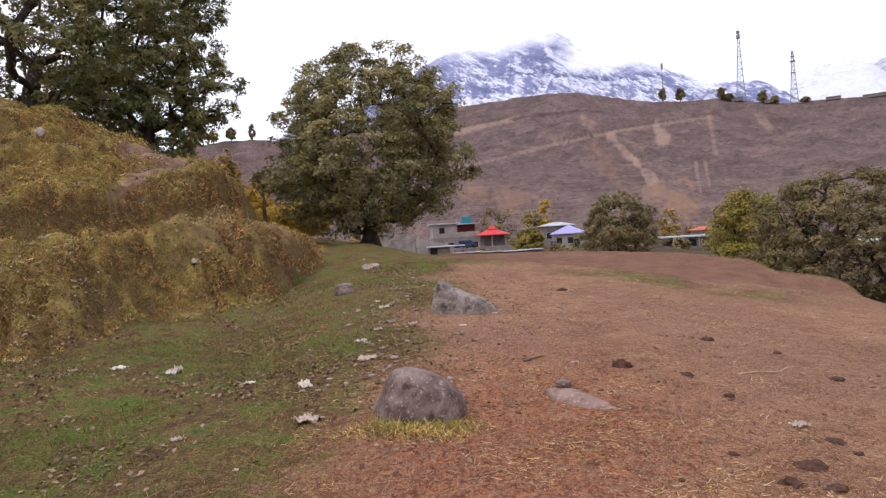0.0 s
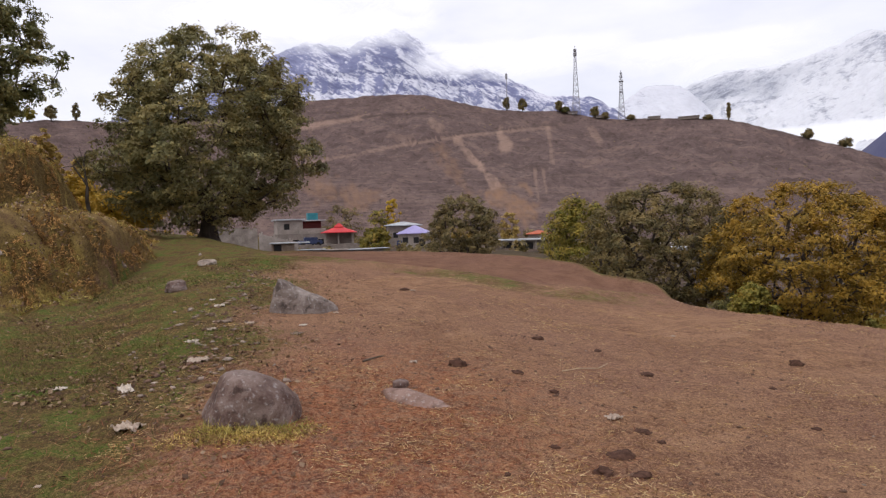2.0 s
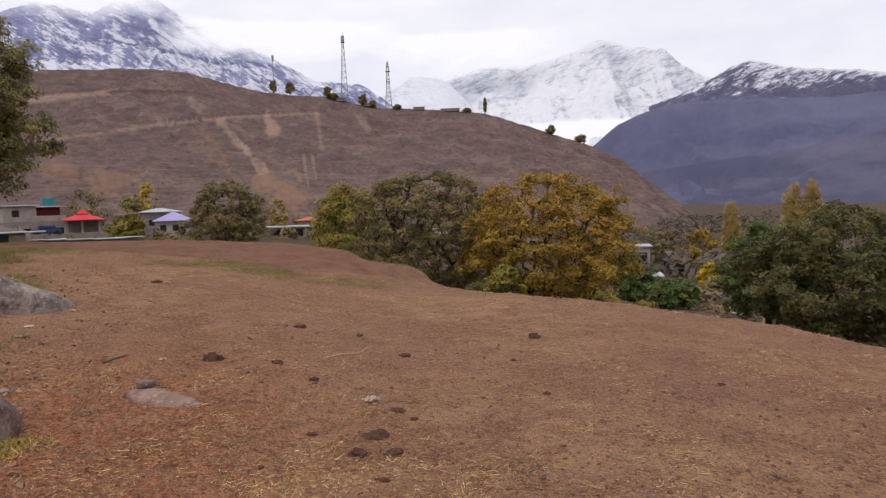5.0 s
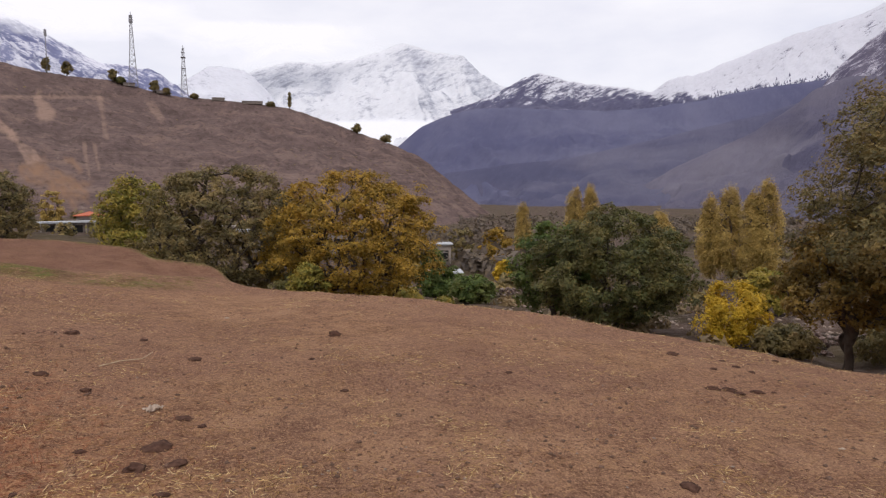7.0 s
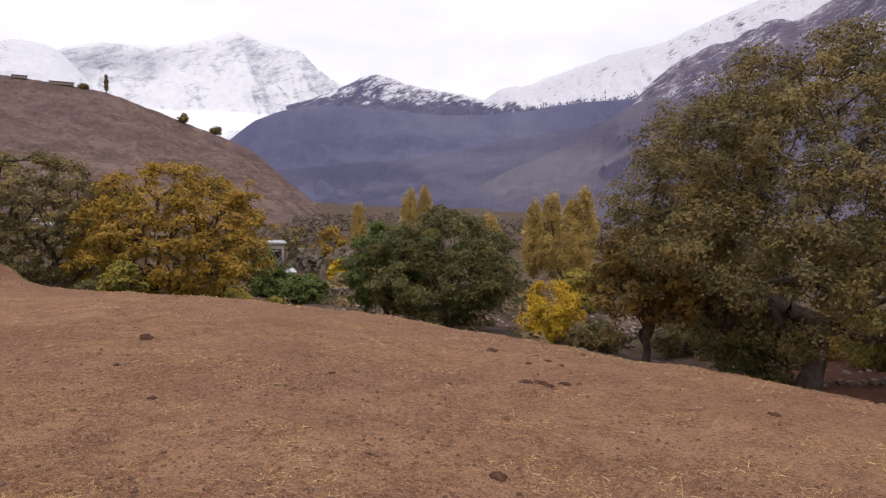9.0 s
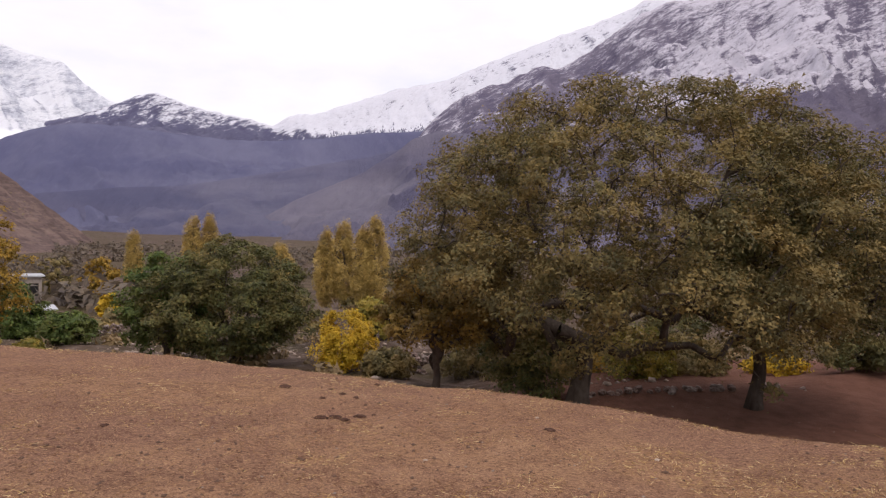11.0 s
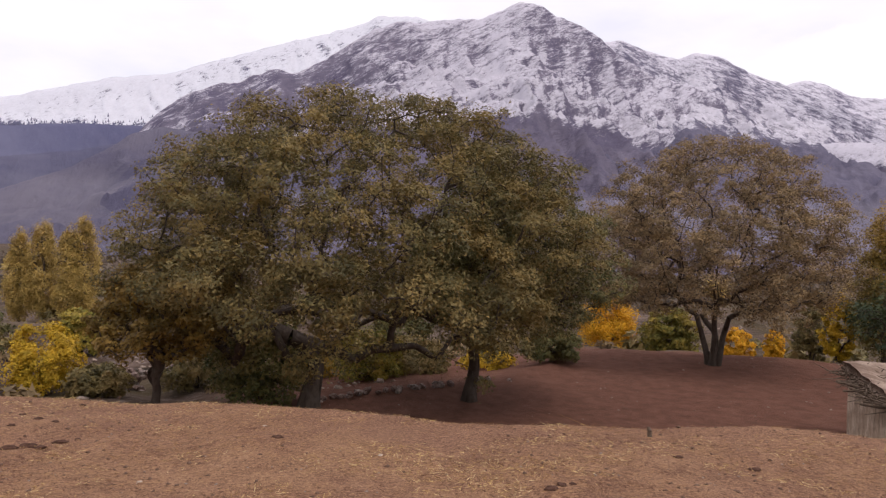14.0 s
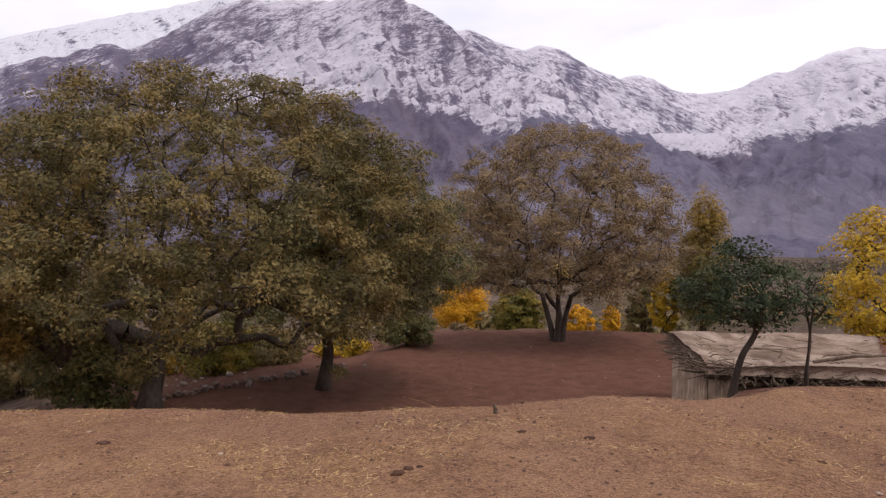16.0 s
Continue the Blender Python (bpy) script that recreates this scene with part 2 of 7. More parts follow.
# ---- materials ----
class Nodes:
    """A short way to write a node material."""

    def __init__(self, name):
        self.mat = bpy.data.materials.new(name)
        self.mat.use_nodes = True
        self.t = self.mat.node_tree
        self.t.nodes.clear()
        self.out = self.t.nodes.new("ShaderNodeOutputMaterial")
        self.pos = None

    def put(self, socket, value):
        if isinstance(value, bpy.types.NodeSocket):
            self.t.links.new(value, socket)
        elif value is not None:
            socket.default_value = (*value, 1.0) if isinstance(value, tuple) and len(value) == 3 and socket.type == "RGBA" else value

    def place(self):
        if self.pos is None:
            self.pos = self.t.nodes.new("ShaderNodeNewGeometry").outputs["Position"]
        return self.pos

    def noise(self, scale, detail=4.0, rough=0.55, vector=None, distortion=0.0):
        n = self.t.nodes.new("ShaderNodeTexNoise")
        n.inputs["Scale"].default_value, n.inputs["Detail"].default_value = scale, detail
        n.inputs["Roughness"].default_value, n.inputs["Distortion"].default_value = rough, distortion
        self.put(n.inputs["Vector"], vector or self.place())
        return n.outputs["Fac"]

    def scaled(self, sx, sy, sz):
        m = self.t.nodes.new("ShaderNodeMapping")
        m.inputs["Scale"].default_value = (sx, sy, sz)
        self.put(m.inputs["Vector"], self.place())
        return m.outputs[0]

    def ramp(self, fac, *stops):
        r = self.t.nodes.new("ShaderNodeValToRGB")
        e = r.color_ramp.elements
        while len(e) < len(stops):
            e.new(0.5)
        for k, (at, c) in enumerate(stops):
            e[k].position = at
            e[k].color = (*c, 1.0) if isinstance(c, tuple) else (c, c, c, 1.0)
        self.put(r.inputs["Fac"], fac)
        return r.outputs["Color"]

    def mix(self, fac, a, b, mode="MIX"):
        m = self.t.nodes.new("ShaderNodeMix")
        m.data_type, m.blend_type = "RGBA", mode
        self.put(m.inputs[0], fac)
        self.put(m.inputs[6], a)
        self.put(m.inputs[7], b)
        return m.outputs[2]

    def math(self, op, a, b=0.0, clamp=False):
        m = self.t.nodes.new("ShaderNodeMath")
        m.operation, m.use_clamp = op, clamp
        self.put(m.inputs[0], a)
        self.put(m.inputs[1], b)
        return m.outputs[0]

    def mask(self, name):
        a = self.t.nodes.new("ShaderNodeAttribute")
        a.attribute_name = name
        return a.outputs["Fac"]

    def axis(self, n, vector=None):
        s = self.t.nodes.new("ShaderNodeSeparateXYZ")
        self.put(s.inputs[0], vector or self.place())
        return s.outputs[n]

    def normal_z(self):
        return self.axis(2, self.t.nodes.new("ShaderNodeNewGeometry").outputs["Normal"])

    def island(self):
        return self.t.nodes.new("ShaderNodeNewGeometry").outputs["Random Per Island"]

    def own(self):
        return self.t.nodes.new("ShaderNodeObjectInfo").outputs["Random"]

    def bump(self, height, strength=0.4, distance=0.05):
        b = self.t.nodes.new("ShaderNodeBump")
        b.inputs["Strength"].default_value, b.inputs["Distance"].default_value = strength, distance
        self.put(b.inputs["Height"], height)
        return b.outputs[0]

    def done(self, color, rough=0.9, normal=None, metal=0.0, spec=0.2, through_light=0.0):
        p = self.t.nodes.new("ShaderNodeBsdfPrincipled")
        self.put(p.inputs["Base Color"], color)
        self.put(p.inputs["Roughness"], rough)
        self.put(p.inputs["Metallic"], metal)
        p.inputs["Specular IOR Level"].default_value = spec
        if normal is not None:
            self.put(p.inputs["Normal"], normal)
        if through_light:
            tr = self.t.nodes.new("ShaderNodeBsdfTranslucent")
            self.put(tr.inputs["Color"], color)
            m = self.t.nodes.new("ShaderNodeMixShader")
            m.inputs[0].default_value = through_light
            self.t.links.new(p.outputs[0], m.inputs[1])
            self.t.links.new(tr.outputs[0], m.inputs[2])
            self.t.links.new(m.outputs[0], self.out.inputs["Surface"])
        else:
            self.t.links.new(p.outputs[0], self.out.inputs["Surface"])
        return self.mat


def ground_material():
    n = Nodes("ground")
    big, mid, fine = n.noise(0.35, 5), n.noise(2.1, 6, 0.62), n.noise(24.0, 5, 0.7)
    grit = n.noise(75.0, 3, 0.75)
    straw = n.noise(7.0, 7, 0.72, None, 0.6)
    fibre = n.noise(42.0, 4, 0.75, n.scaled(1.0, 0.6, 1.0), 1.8)
    # trodden field: tan dust, dry straw, rust-coloured weed patches
    dust = n.ramp(mid, (0.36, (0.205, 0.106, 0.065)), (0.5, (0.305, 0.166, 0.102)), (0.64, (0.415, 0.242, 0.147)))
    dust = n.mix(n.ramp(straw, (0.47, 0.0), (0.60, 0.8)), dust, (0.440, 0.248, 0.136))
    dust = n.mix(n.ramp(big, (0.44, 0.0), (0.58, 0.7)), dust, (0.274, 0.146, 0.103))
    trod = n.noise(0.85, 6, 0.66, None, 0.8)
    dust = n.mix(n.ramp(trod, (0.36, 0.7), (0.48, 0.0)), dust, (0.205, 0.108, 0.072))
    dust = n.mix(n.ramp(trod, (0.53, 0.0), (0.64, 0.35)), dust, (0.420, 0.245, 0.138))
    dust = n.mix(n.ramp(fibre, (0.53, 0.0), (0.59, 0.8)), dust, (0.58, 0.345, 0.195))
    dust = n.mix(n.ramp(fibre, (0.40, 0.75), (0.47, 0.0)), dust, (0.135, 0.067, 0.042))
    dust = n.mix(n.ramp(fine, (0.36, 0.85), (0.44, 0.0)), dust, (0.099, 0.048, 0.032))
    rust = n.mix(n.ramp(fine, (0.42, 0.0), (0.58, 1.0)), (0.197, 0.066, 0.036), (0.499, 0.203, 0.095))
    rust = n.mix(n.ramp(fibre, (0.52, 0.0), (0.60, 0.6)), rust, (0.638, 0.364, 0.191))
    field = n.mix(n.math("MULTIPLY", n.mask("rust"), n.ramp(straw, (0.42, 0.0), (0.56, 0.9))), dust, rust)
    # grazed sward: olive and yellow with green patches, brown litter, straw
    green = n.ramp(mid, (0.40, (0.100, 0.057, 0.032)), (0.48, (0.155, 0.100, 0.040)), (0.55, (0.124, 0.140, 0.030)), (0.66, (0.078, 0.160, 0.022)))
    green = n.mix(n.ramp(straw, (0.50, 0.0), (0.60, 0.75)), green, (0.225, 0.155, 0.058))
    green = n.mix(n.ramp(fibre, (0.52, 0.0), (0.60, 0.7)), green, (0.320, 0.232, 0.095))
    green = n.mix(n.ramp(fibre, (0.40, 0.75), (0.48, 0.0)), green, (0.062, 0.049, 0.017))
    green = n.mix(n.ramp(fine, (0.36, 0.8), (0.45, 0.0)), green, (0.056, 0.039, 0.019))
    edge = n.math("ADD", n.mask("green"), n.math("ADD", n.math("MULTIPLY", n.math("SUBTRACT", straw, 0.5), 2.2), n.math("MULTIPLY", n.math("SUBTRACT", fine, 0.5), 1.0)))
    col = n.mix(n.ramp(edge, (0.30, 0.0), (0.70, 1.0)), field, green)
    # bank: rank olive and straw grass, bare earth in the scars
    bank = n.ramp(mid, (0.38, (0.140, 0.090, 0.032)), (0.5, (0.270, 0.190, 0.048)), (0.62, (0.400, 0.290, 0.078)))
    bank = n.mix(n.ramp(fibre, (0.52, 0.0), (0.60, 0.6)), bank, (0.448, 0.324, 0.108))
    bank = n.mix(n.ramp(fibre, (0.40, 0.8), (0.48, 0.0)), bank, (0.058, 0.039, 0.015))
    bank = n.mix(n.ramp(fine, (0.36, 0.85), (0.46, 0.0)), bank, (0.054, 0.036, 0.016))
    bank = n.mix(n.ramp(n.math("ADD", big, n.math("MULTIPLY", mid, 0.35)), (0.74, 0.0), (0.82, 0.4)), bank, (0.224, 0.130, 0.089))
    # steep faces go to darker earth, which also paints in their shade
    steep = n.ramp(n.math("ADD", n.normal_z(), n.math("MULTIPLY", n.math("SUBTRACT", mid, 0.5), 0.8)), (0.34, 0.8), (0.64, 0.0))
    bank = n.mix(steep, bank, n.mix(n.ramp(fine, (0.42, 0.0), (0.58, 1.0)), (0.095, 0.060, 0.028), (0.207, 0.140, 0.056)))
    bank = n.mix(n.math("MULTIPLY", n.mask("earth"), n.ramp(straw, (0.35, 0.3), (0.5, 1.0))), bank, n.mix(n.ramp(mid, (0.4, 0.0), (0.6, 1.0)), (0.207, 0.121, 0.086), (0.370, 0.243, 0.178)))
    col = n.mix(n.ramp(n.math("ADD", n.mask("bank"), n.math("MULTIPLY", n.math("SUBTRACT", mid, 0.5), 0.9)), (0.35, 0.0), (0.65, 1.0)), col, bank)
    # dark tilled soil
    soil = n.ramp(mid, (0.34, (0.136, 0.064, 0.044)), (0.5, (0.168, 0.080, 0.055)), (0.68, (0.200, 0.099, 0.070)))
    soil = n.mix(n.ramp(fine, (0.60, 0.0), (0.70, 0.4)), soil, (0.26, 0.165, 0.125))
    soil = n.mix(n.ramp(straw, (0.36, 0.25), (0.44, 0.0)), soil, (0.085, 0.045, 0.034))
    col = n.mix(n.mask("soil"), col, soil)
    # valley floor: stones, scrub, dry plots
    val = n.ramp(n.noise(0.22, 8, 0.68), (0.38, (0.042, 0.030, 0.020)), (0.5, (0.088, 0.058, 0.042)), (0.64, (0.165, 0.118, 0.094)))
    val = n.mix(n.ramp(n.noise(1.7, 5, 0.7), (0.54, 0.0), (0.64, 0.6)), val, (0.22, 0.18, 0.16))
    val = n.mix(n.ramp(n.noise(0.05, 4, 0.6), (0.48, 0.0), (0.56, 0.55)), val, (0.080, 0.062, 0.028))
    col = n.mix(n.mask("valley"), col, val)
    h = n.math("ADD", n.math("MULTIPLY", straw, 0.8), n.math("ADD", n.math("MULTIPLY", fine, 0.9), n.math("MULTIPLY", grit, 0.3)))
    return n.done(col, 0.97, n.bump(h, 0.9, 0.06), spec=0.08)


def stone_material(name, a, b, c):
    n = Nodes(name)
    col = n.ramp(n.noise(3.2, 9, 0.7, None, 0.8), (0.38, a), (0.5, b), (0.62, c))
    col = n.mix(n.ramp(n.noise(26, 5, 0.7), (0.56, 0.0), (0.64, 0.6)), col, (0.48, 0.45, 0.43))
    col = n.mix(n.ramp(n.noise(9, 7, 0.65), (0.36, 0.75), (0.46, 0.0)), col, tuple(v * 0.45 for v in a))
    # upward faces mixed paler: a highlight from the sky put into the colour
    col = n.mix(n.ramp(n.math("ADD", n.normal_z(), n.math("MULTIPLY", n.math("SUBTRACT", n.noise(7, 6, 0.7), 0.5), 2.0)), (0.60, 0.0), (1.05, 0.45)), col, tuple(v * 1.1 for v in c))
    return n.done(col, 0.85, n.bump(n.math("ADD", n.noise(14, 8, 0.7), n.noise(60, 4, 0.7)), 0.5, 0.03), spec=0.25)


def leaf_material(name, *colours, high=None):
    """Leaves that turn in patches: neighbouring leaves look alike, whole sprays differ."""
    n = Nodes(name)
    k = len(colours)
    spray = n.noise(2.6, 3, 0.6)
    pick = n.math("ADD", n.math("MULTIPLY", n.island(), 0.42), n.math("MULTIPLY", n.ramp(spray, (0.32, 0.0), (0.68, 1.0)), 0.58))
    col = n.ramp(pick, *[((i + 0.5) / k, c) for i, c in enumerate(colours)])
    patch = n.noise(0.75, 3, 0.5)
    col = n.mix(n.ramp(patch, (0.44, 0.0), (0.64, 0.6)), col, colours[-1])
    col = n.mix(n.ramp(n.noise(1.1, 2, 0.5, n.scaled(1, 1, 1.3)), (0.34, 0.65), (0.5, 0.0)), col, colours[0])
    if high:
        rise = n.math("DIVIDE", n.math("SUBTRACT", n.axis(2), high[0]), high[1] - high[0])
        col = n.mix(n.ramp(n.math("ADD", rise, n.math("MULTIPLY", n.math("SUBTRACT", n.island(), 0.5), 0.6)), (0.1, 0.0), (0.9, 0.9)), col, high[2])
    return n.done(col, 0.62, None, spec=0.25, through_light=0.28)


def bark_material(name, a, b):
    n = Nodes(name)
    g = n.noise(7, 7, 0.65, n.scaled(1, 1, 0.22), 0.6)
    col = n.ramp(g, (0.3, a), (0.7, b))
    col = n.mix(n.ramp(n.noise(2.0, 4), (0.5, 0.0), (0.7, 0.4)), col, (0.16, 0.145, 0.125))
    return n.done(col, 0.92, n.bump(g, 0.8, 0.03), spec=0.1)


def mountain_material(name, hazed_rock_a, hazed_rock_b, line, fade, cap, snow=(0.80, 0.81, 0.86), scale=0.012, soft=0.09, side=90.0, aspect=0.6, heading=90.0, dip=30.0, bare=0.4, relief=30.0, veins=1.0):
    """Rock, its colour blued by distance haze, that goes over to snow at a line of height; the snow lies in slanting
    streaks and patches, thicker on the flatter ground.
    """
    n = Nodes(name)
    h, dp = radians(heading), radians(dip)
    px, py, pz = n.axis(0), n.axis(1), n.axis(2)
    across = n.math("SUBTRACT", n.math("MULTIPLY", px, math.cos(h)), n.math("MULTIPLY", py, math.sin(h)))
    away = n.math("ADD", n.math("MULTIPLY", px, math.sin(h)), n.math("MULTIPLY", py, math.cos(h)))
    bed = n.t.nodes.new("ShaderNodeCombineXYZ")
    n.put(bed.inputs[0], n.math("MULTIPLY", n.math("ADD", n.math("MULTIPLY", across, math.cos(dp)), n.math("MULTIPLY", pz, math.sin(dp))), 0.62))
    n.put(bed.inputs[1], n.math("MULTIPLY", n.math("SUBTRACT", n.math("MULTIPLY", pz, math.cos(dp)), n.math("MULTIPLY", across, math.sin(dp))), 1.7))
    n.put(bed.inputs[2], n.math("MULTIPLY", away, 0.35))
    big = n.noise(scale * 0.6, 7, 0.6, None, 0.6)
    streak = n.noise(scale * 2.0, 10, 0.7, bed.outputs[0], 0.5)
    fine = n.noise(scale * 7.0, 6, 0.7, bed.outputs[0], 0.8)
    grain = n.noise(scale * 16, 5, 0.72)
    rock = n.mix(n.ramp(big, (0.38, 0.0), (0.62, 1.0)), hazed_rock_a, hazed_rock_b)
    rock = n.mix(n.ramp(streak, (0.38, 0.5 * veins), (0.50, 0.0)), rock, tuple(v * 0.62 for v in hazed_rock_a))
    rock = n.mix(n.ramp(fine, (0.54, 0.0), (0.66, 0.3 * veins)), rock, tuple(min(1.0, v * 1.6) for v in hazed_rock_b))
    cover = n.math("MINIMUM", n.math("MAXIMUM", n.math("DIVIDE", n.math("SUBTRACT", n.math("ADD", pz, n.math("MULTIPLY", n.math("SUBTRACT", big, 0.5), fade * 1.6)), line), fade), -0.9), cap)
    cover = n.math("SUBTRACT", cover, n.math("MULTIPLY", n.mask("bare"), bare))
    lie = n.math("MULTIPLY", n.math("SUBTRACT", n.normal_z(), 0.78), 0.9)
    spread = n.math("ADD", n.math("MULTIPLY", n.math("SUBTRACT", streak, 0.5), 2.2), n.math("ADD", n.math("MULTIPLY", n.math("SUBTRACT", fine, 0.5), 1.6), n.math("MULTIPLY", n.math("SUBTRACT", grain, 0.5), 0.8)))
    nrm = n.t.nodes.new("ShaderNodeNewGeometry").outputs["Normal"]
    # slopes turned to one side get more white, standing in for sunlit relief
    face = n.math("ADD", n.math("MULTIPLY", n.axis(0, nrm), math.cos(radians(side)) * aspect), n.math("MULTIPLY", n.axis(1, nrm), -math.sin(radians(side)) * aspect))
    have = n.math("ADD", n.math("ADD", cover, lie), n.math("ADD", spread, face))
    white = n.mix(n.ramp(fine, (0.36, 0.4), (0.55, 0.0)), snow, tuple(v * 0.8 for v in snow))
    col = n.mix(n.ramp(have, (0.5 - soft, 0.0), (0.5 + soft, 1.0)), rock, white)
    return n.done(col, 0.95, n.bump(n.math("ADD", streak, n.math("MULTIPLY", fine, 0.35)), 0.75, relief), spec=0.05)


def plain_material(name, a, b, scale=3.0, rough=0.9, metal=0.0, bump=0.3, spec=0.2):
    n = Nodes(name)
    g = n.noise(scale, 6, 0.6)
    col = n.ramp(g, (0.3, a), (0.7, b))
    col = n.mix(n.ramp(n.noise(scale * 6, 4, 0.7), (0.35, 0.35), (0.5, 0.0)), col, tuple(v * 0.5 for v in a))
    return n.done(col, rough, n.bump(g, bump, 0.02), metal, spec)


M_GROUND = ground_material()
M_ROCK = stone_material("weathered_stone", (0.094, 0.054, 0.043), (0.172, 0.112, 0.092), (0.290, 0.218, 0.188))
M_ROCK_GREY = stone_material("grey_stone", (0.112, 0.083, 0.070), (0.212, 0.166, 0.142), (0.360, 0.300, 0.264))
M_BARK = bark_material("walnut_bark", (0.040, 0.030, 0.024), (0.105, 0.082, 0.066))
M_BARK_PALE = bark_material("grey_bark", (0.085, 0.068, 0.056), (0.190, 0.155, 0.130))
M_LEAF_WALNUT = leaf_material("leaves_walnut", (0.078, 0.071, 0.032), (0.142, 0.121, 0.047), (0.208, 0.163, 0.058), (0.315, 0.214, 0.070))
M_LEAF_GREY = leaf_material("leaves_grey_green", (0.152, 0.148, 0.073), (0.229, 0.218, 0.099), (0.307, 0.273, 0.112), (0.423, 0.321, 0.115))
M_LEAF_DEEP = leaf_material("leaves_deep", (0.068, 0.077, 0.034), (0.120, 0.129, 0.052), (0.186, 0.175, 0.066), (0.272, 0.215, 0.075))
M_LEAF_BROWN = leaf_material("leaves_brown", (0.169, 0.127, 0.075), (0.236, 0.172, 0.094), (0.304, 0.217, 0.110), (0.373, 0.250, 0.119))
M_LEAF_DARK = leaf_material("leaves_dark", (0.055, 0.060, 0.027), (0.098, 0.109, 0.040), (0.158, 0.160, 0.048), (0.233, 0.173, 0.057))
M_LEAF_GREEN = leaf_material("leaves_green", (0.050, 0.080, 0.024), (0.093, 0.141, 0.032), (0.147, 0.200, 0.044), (0.171, 0.160, 0.044))
M_LEAF_DULL = leaf_material("leaves_dull", (0.096, 0.082, 0.041), (0.174, 0.146, 0.062), (0.258, 0.204, 0.077), (0.336, 0.228, 0.084))
M_LEAF_ORANGE = leaf_material("leaves_orange", (0.165, 0.115, 0.022), (0.290, 0.190, 0.031), (0.415, 0.256, 0.038), (0.510, 0.305, 0.044))
M_LEAF_WILLOW = leaf_material("leaves_willow", (0.110, 0.116, 0.025), (0.201, 0.193, 0.034), (0.337, 0.275, 0.050), (0.493, 0.339, 0.060))
M_LEAF_YELLOW = leaf_material("leaves_yellow", (0.300, 0.212, 0.018), (0.470, 0.325, 0.024), (0.620, 0.415, 0.030), (0.720, 0.465, 0.042))
M_LEAF_GOLD = leaf_material("leaves_gold", (0.430, 0.230, 0.012), (0.600, 0.325, 0.015), (0.740, 0.405, 0.020), (0.800, 0.450, 0.026))
M_LEAF_TAWNY = leaf_material("leaves_tawny", (0.110, 0.080, 0.026), (0.190, 0.128, 0.036), (0.285, 0.186, 0.044), (0.370, 0.230, 0.050))
M_LEAF_GLOW = leaf_material("leaves_amber", (0.300, 0.200, 0.030), (0.440, 0.290, 0.040), (0.580, 0.380, 0.050), (0.680, 0.440, 0.062))
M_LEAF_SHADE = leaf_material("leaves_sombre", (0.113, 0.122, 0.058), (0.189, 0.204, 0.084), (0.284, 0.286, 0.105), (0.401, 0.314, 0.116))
M_LEAF_MOSS = leaf_material("leaves_moss", (0.090, 0.092, 0.020), (0.165, 0.150, 0.028), (0.260, 0.205, 0.036), (0.360, 0.255, 0.044))
# brown far leaves, greyed in their colour for the haze of distance
M_LEAF_HAZE = leaf_material("leaves_far_hazed_brown", (0.105, 0.085, 0.078), (0.135, 0.108, 0.088), (0.175, 0.138, 0.098), (0.215, 0.160, 0.105))
M_LEAF_TURNING = leaf_material("leaves_turning", (0.083, 0.088, 0.029), (0.138, 0.132, 0.040), (0.204, 0.171, 0.051), (0.264, 0.193, 0.055), high=(-1.0, 3.0, (0.37, 0.24, 0.05)))
M_LEAF_POPLAR = leaf_material("leaves_poplar", (0.302, 0.219, 0.066), (0.420, 0.303, 0.086), (0.538, 0.378, 0.110), (0.622, 0.447, 0.154))


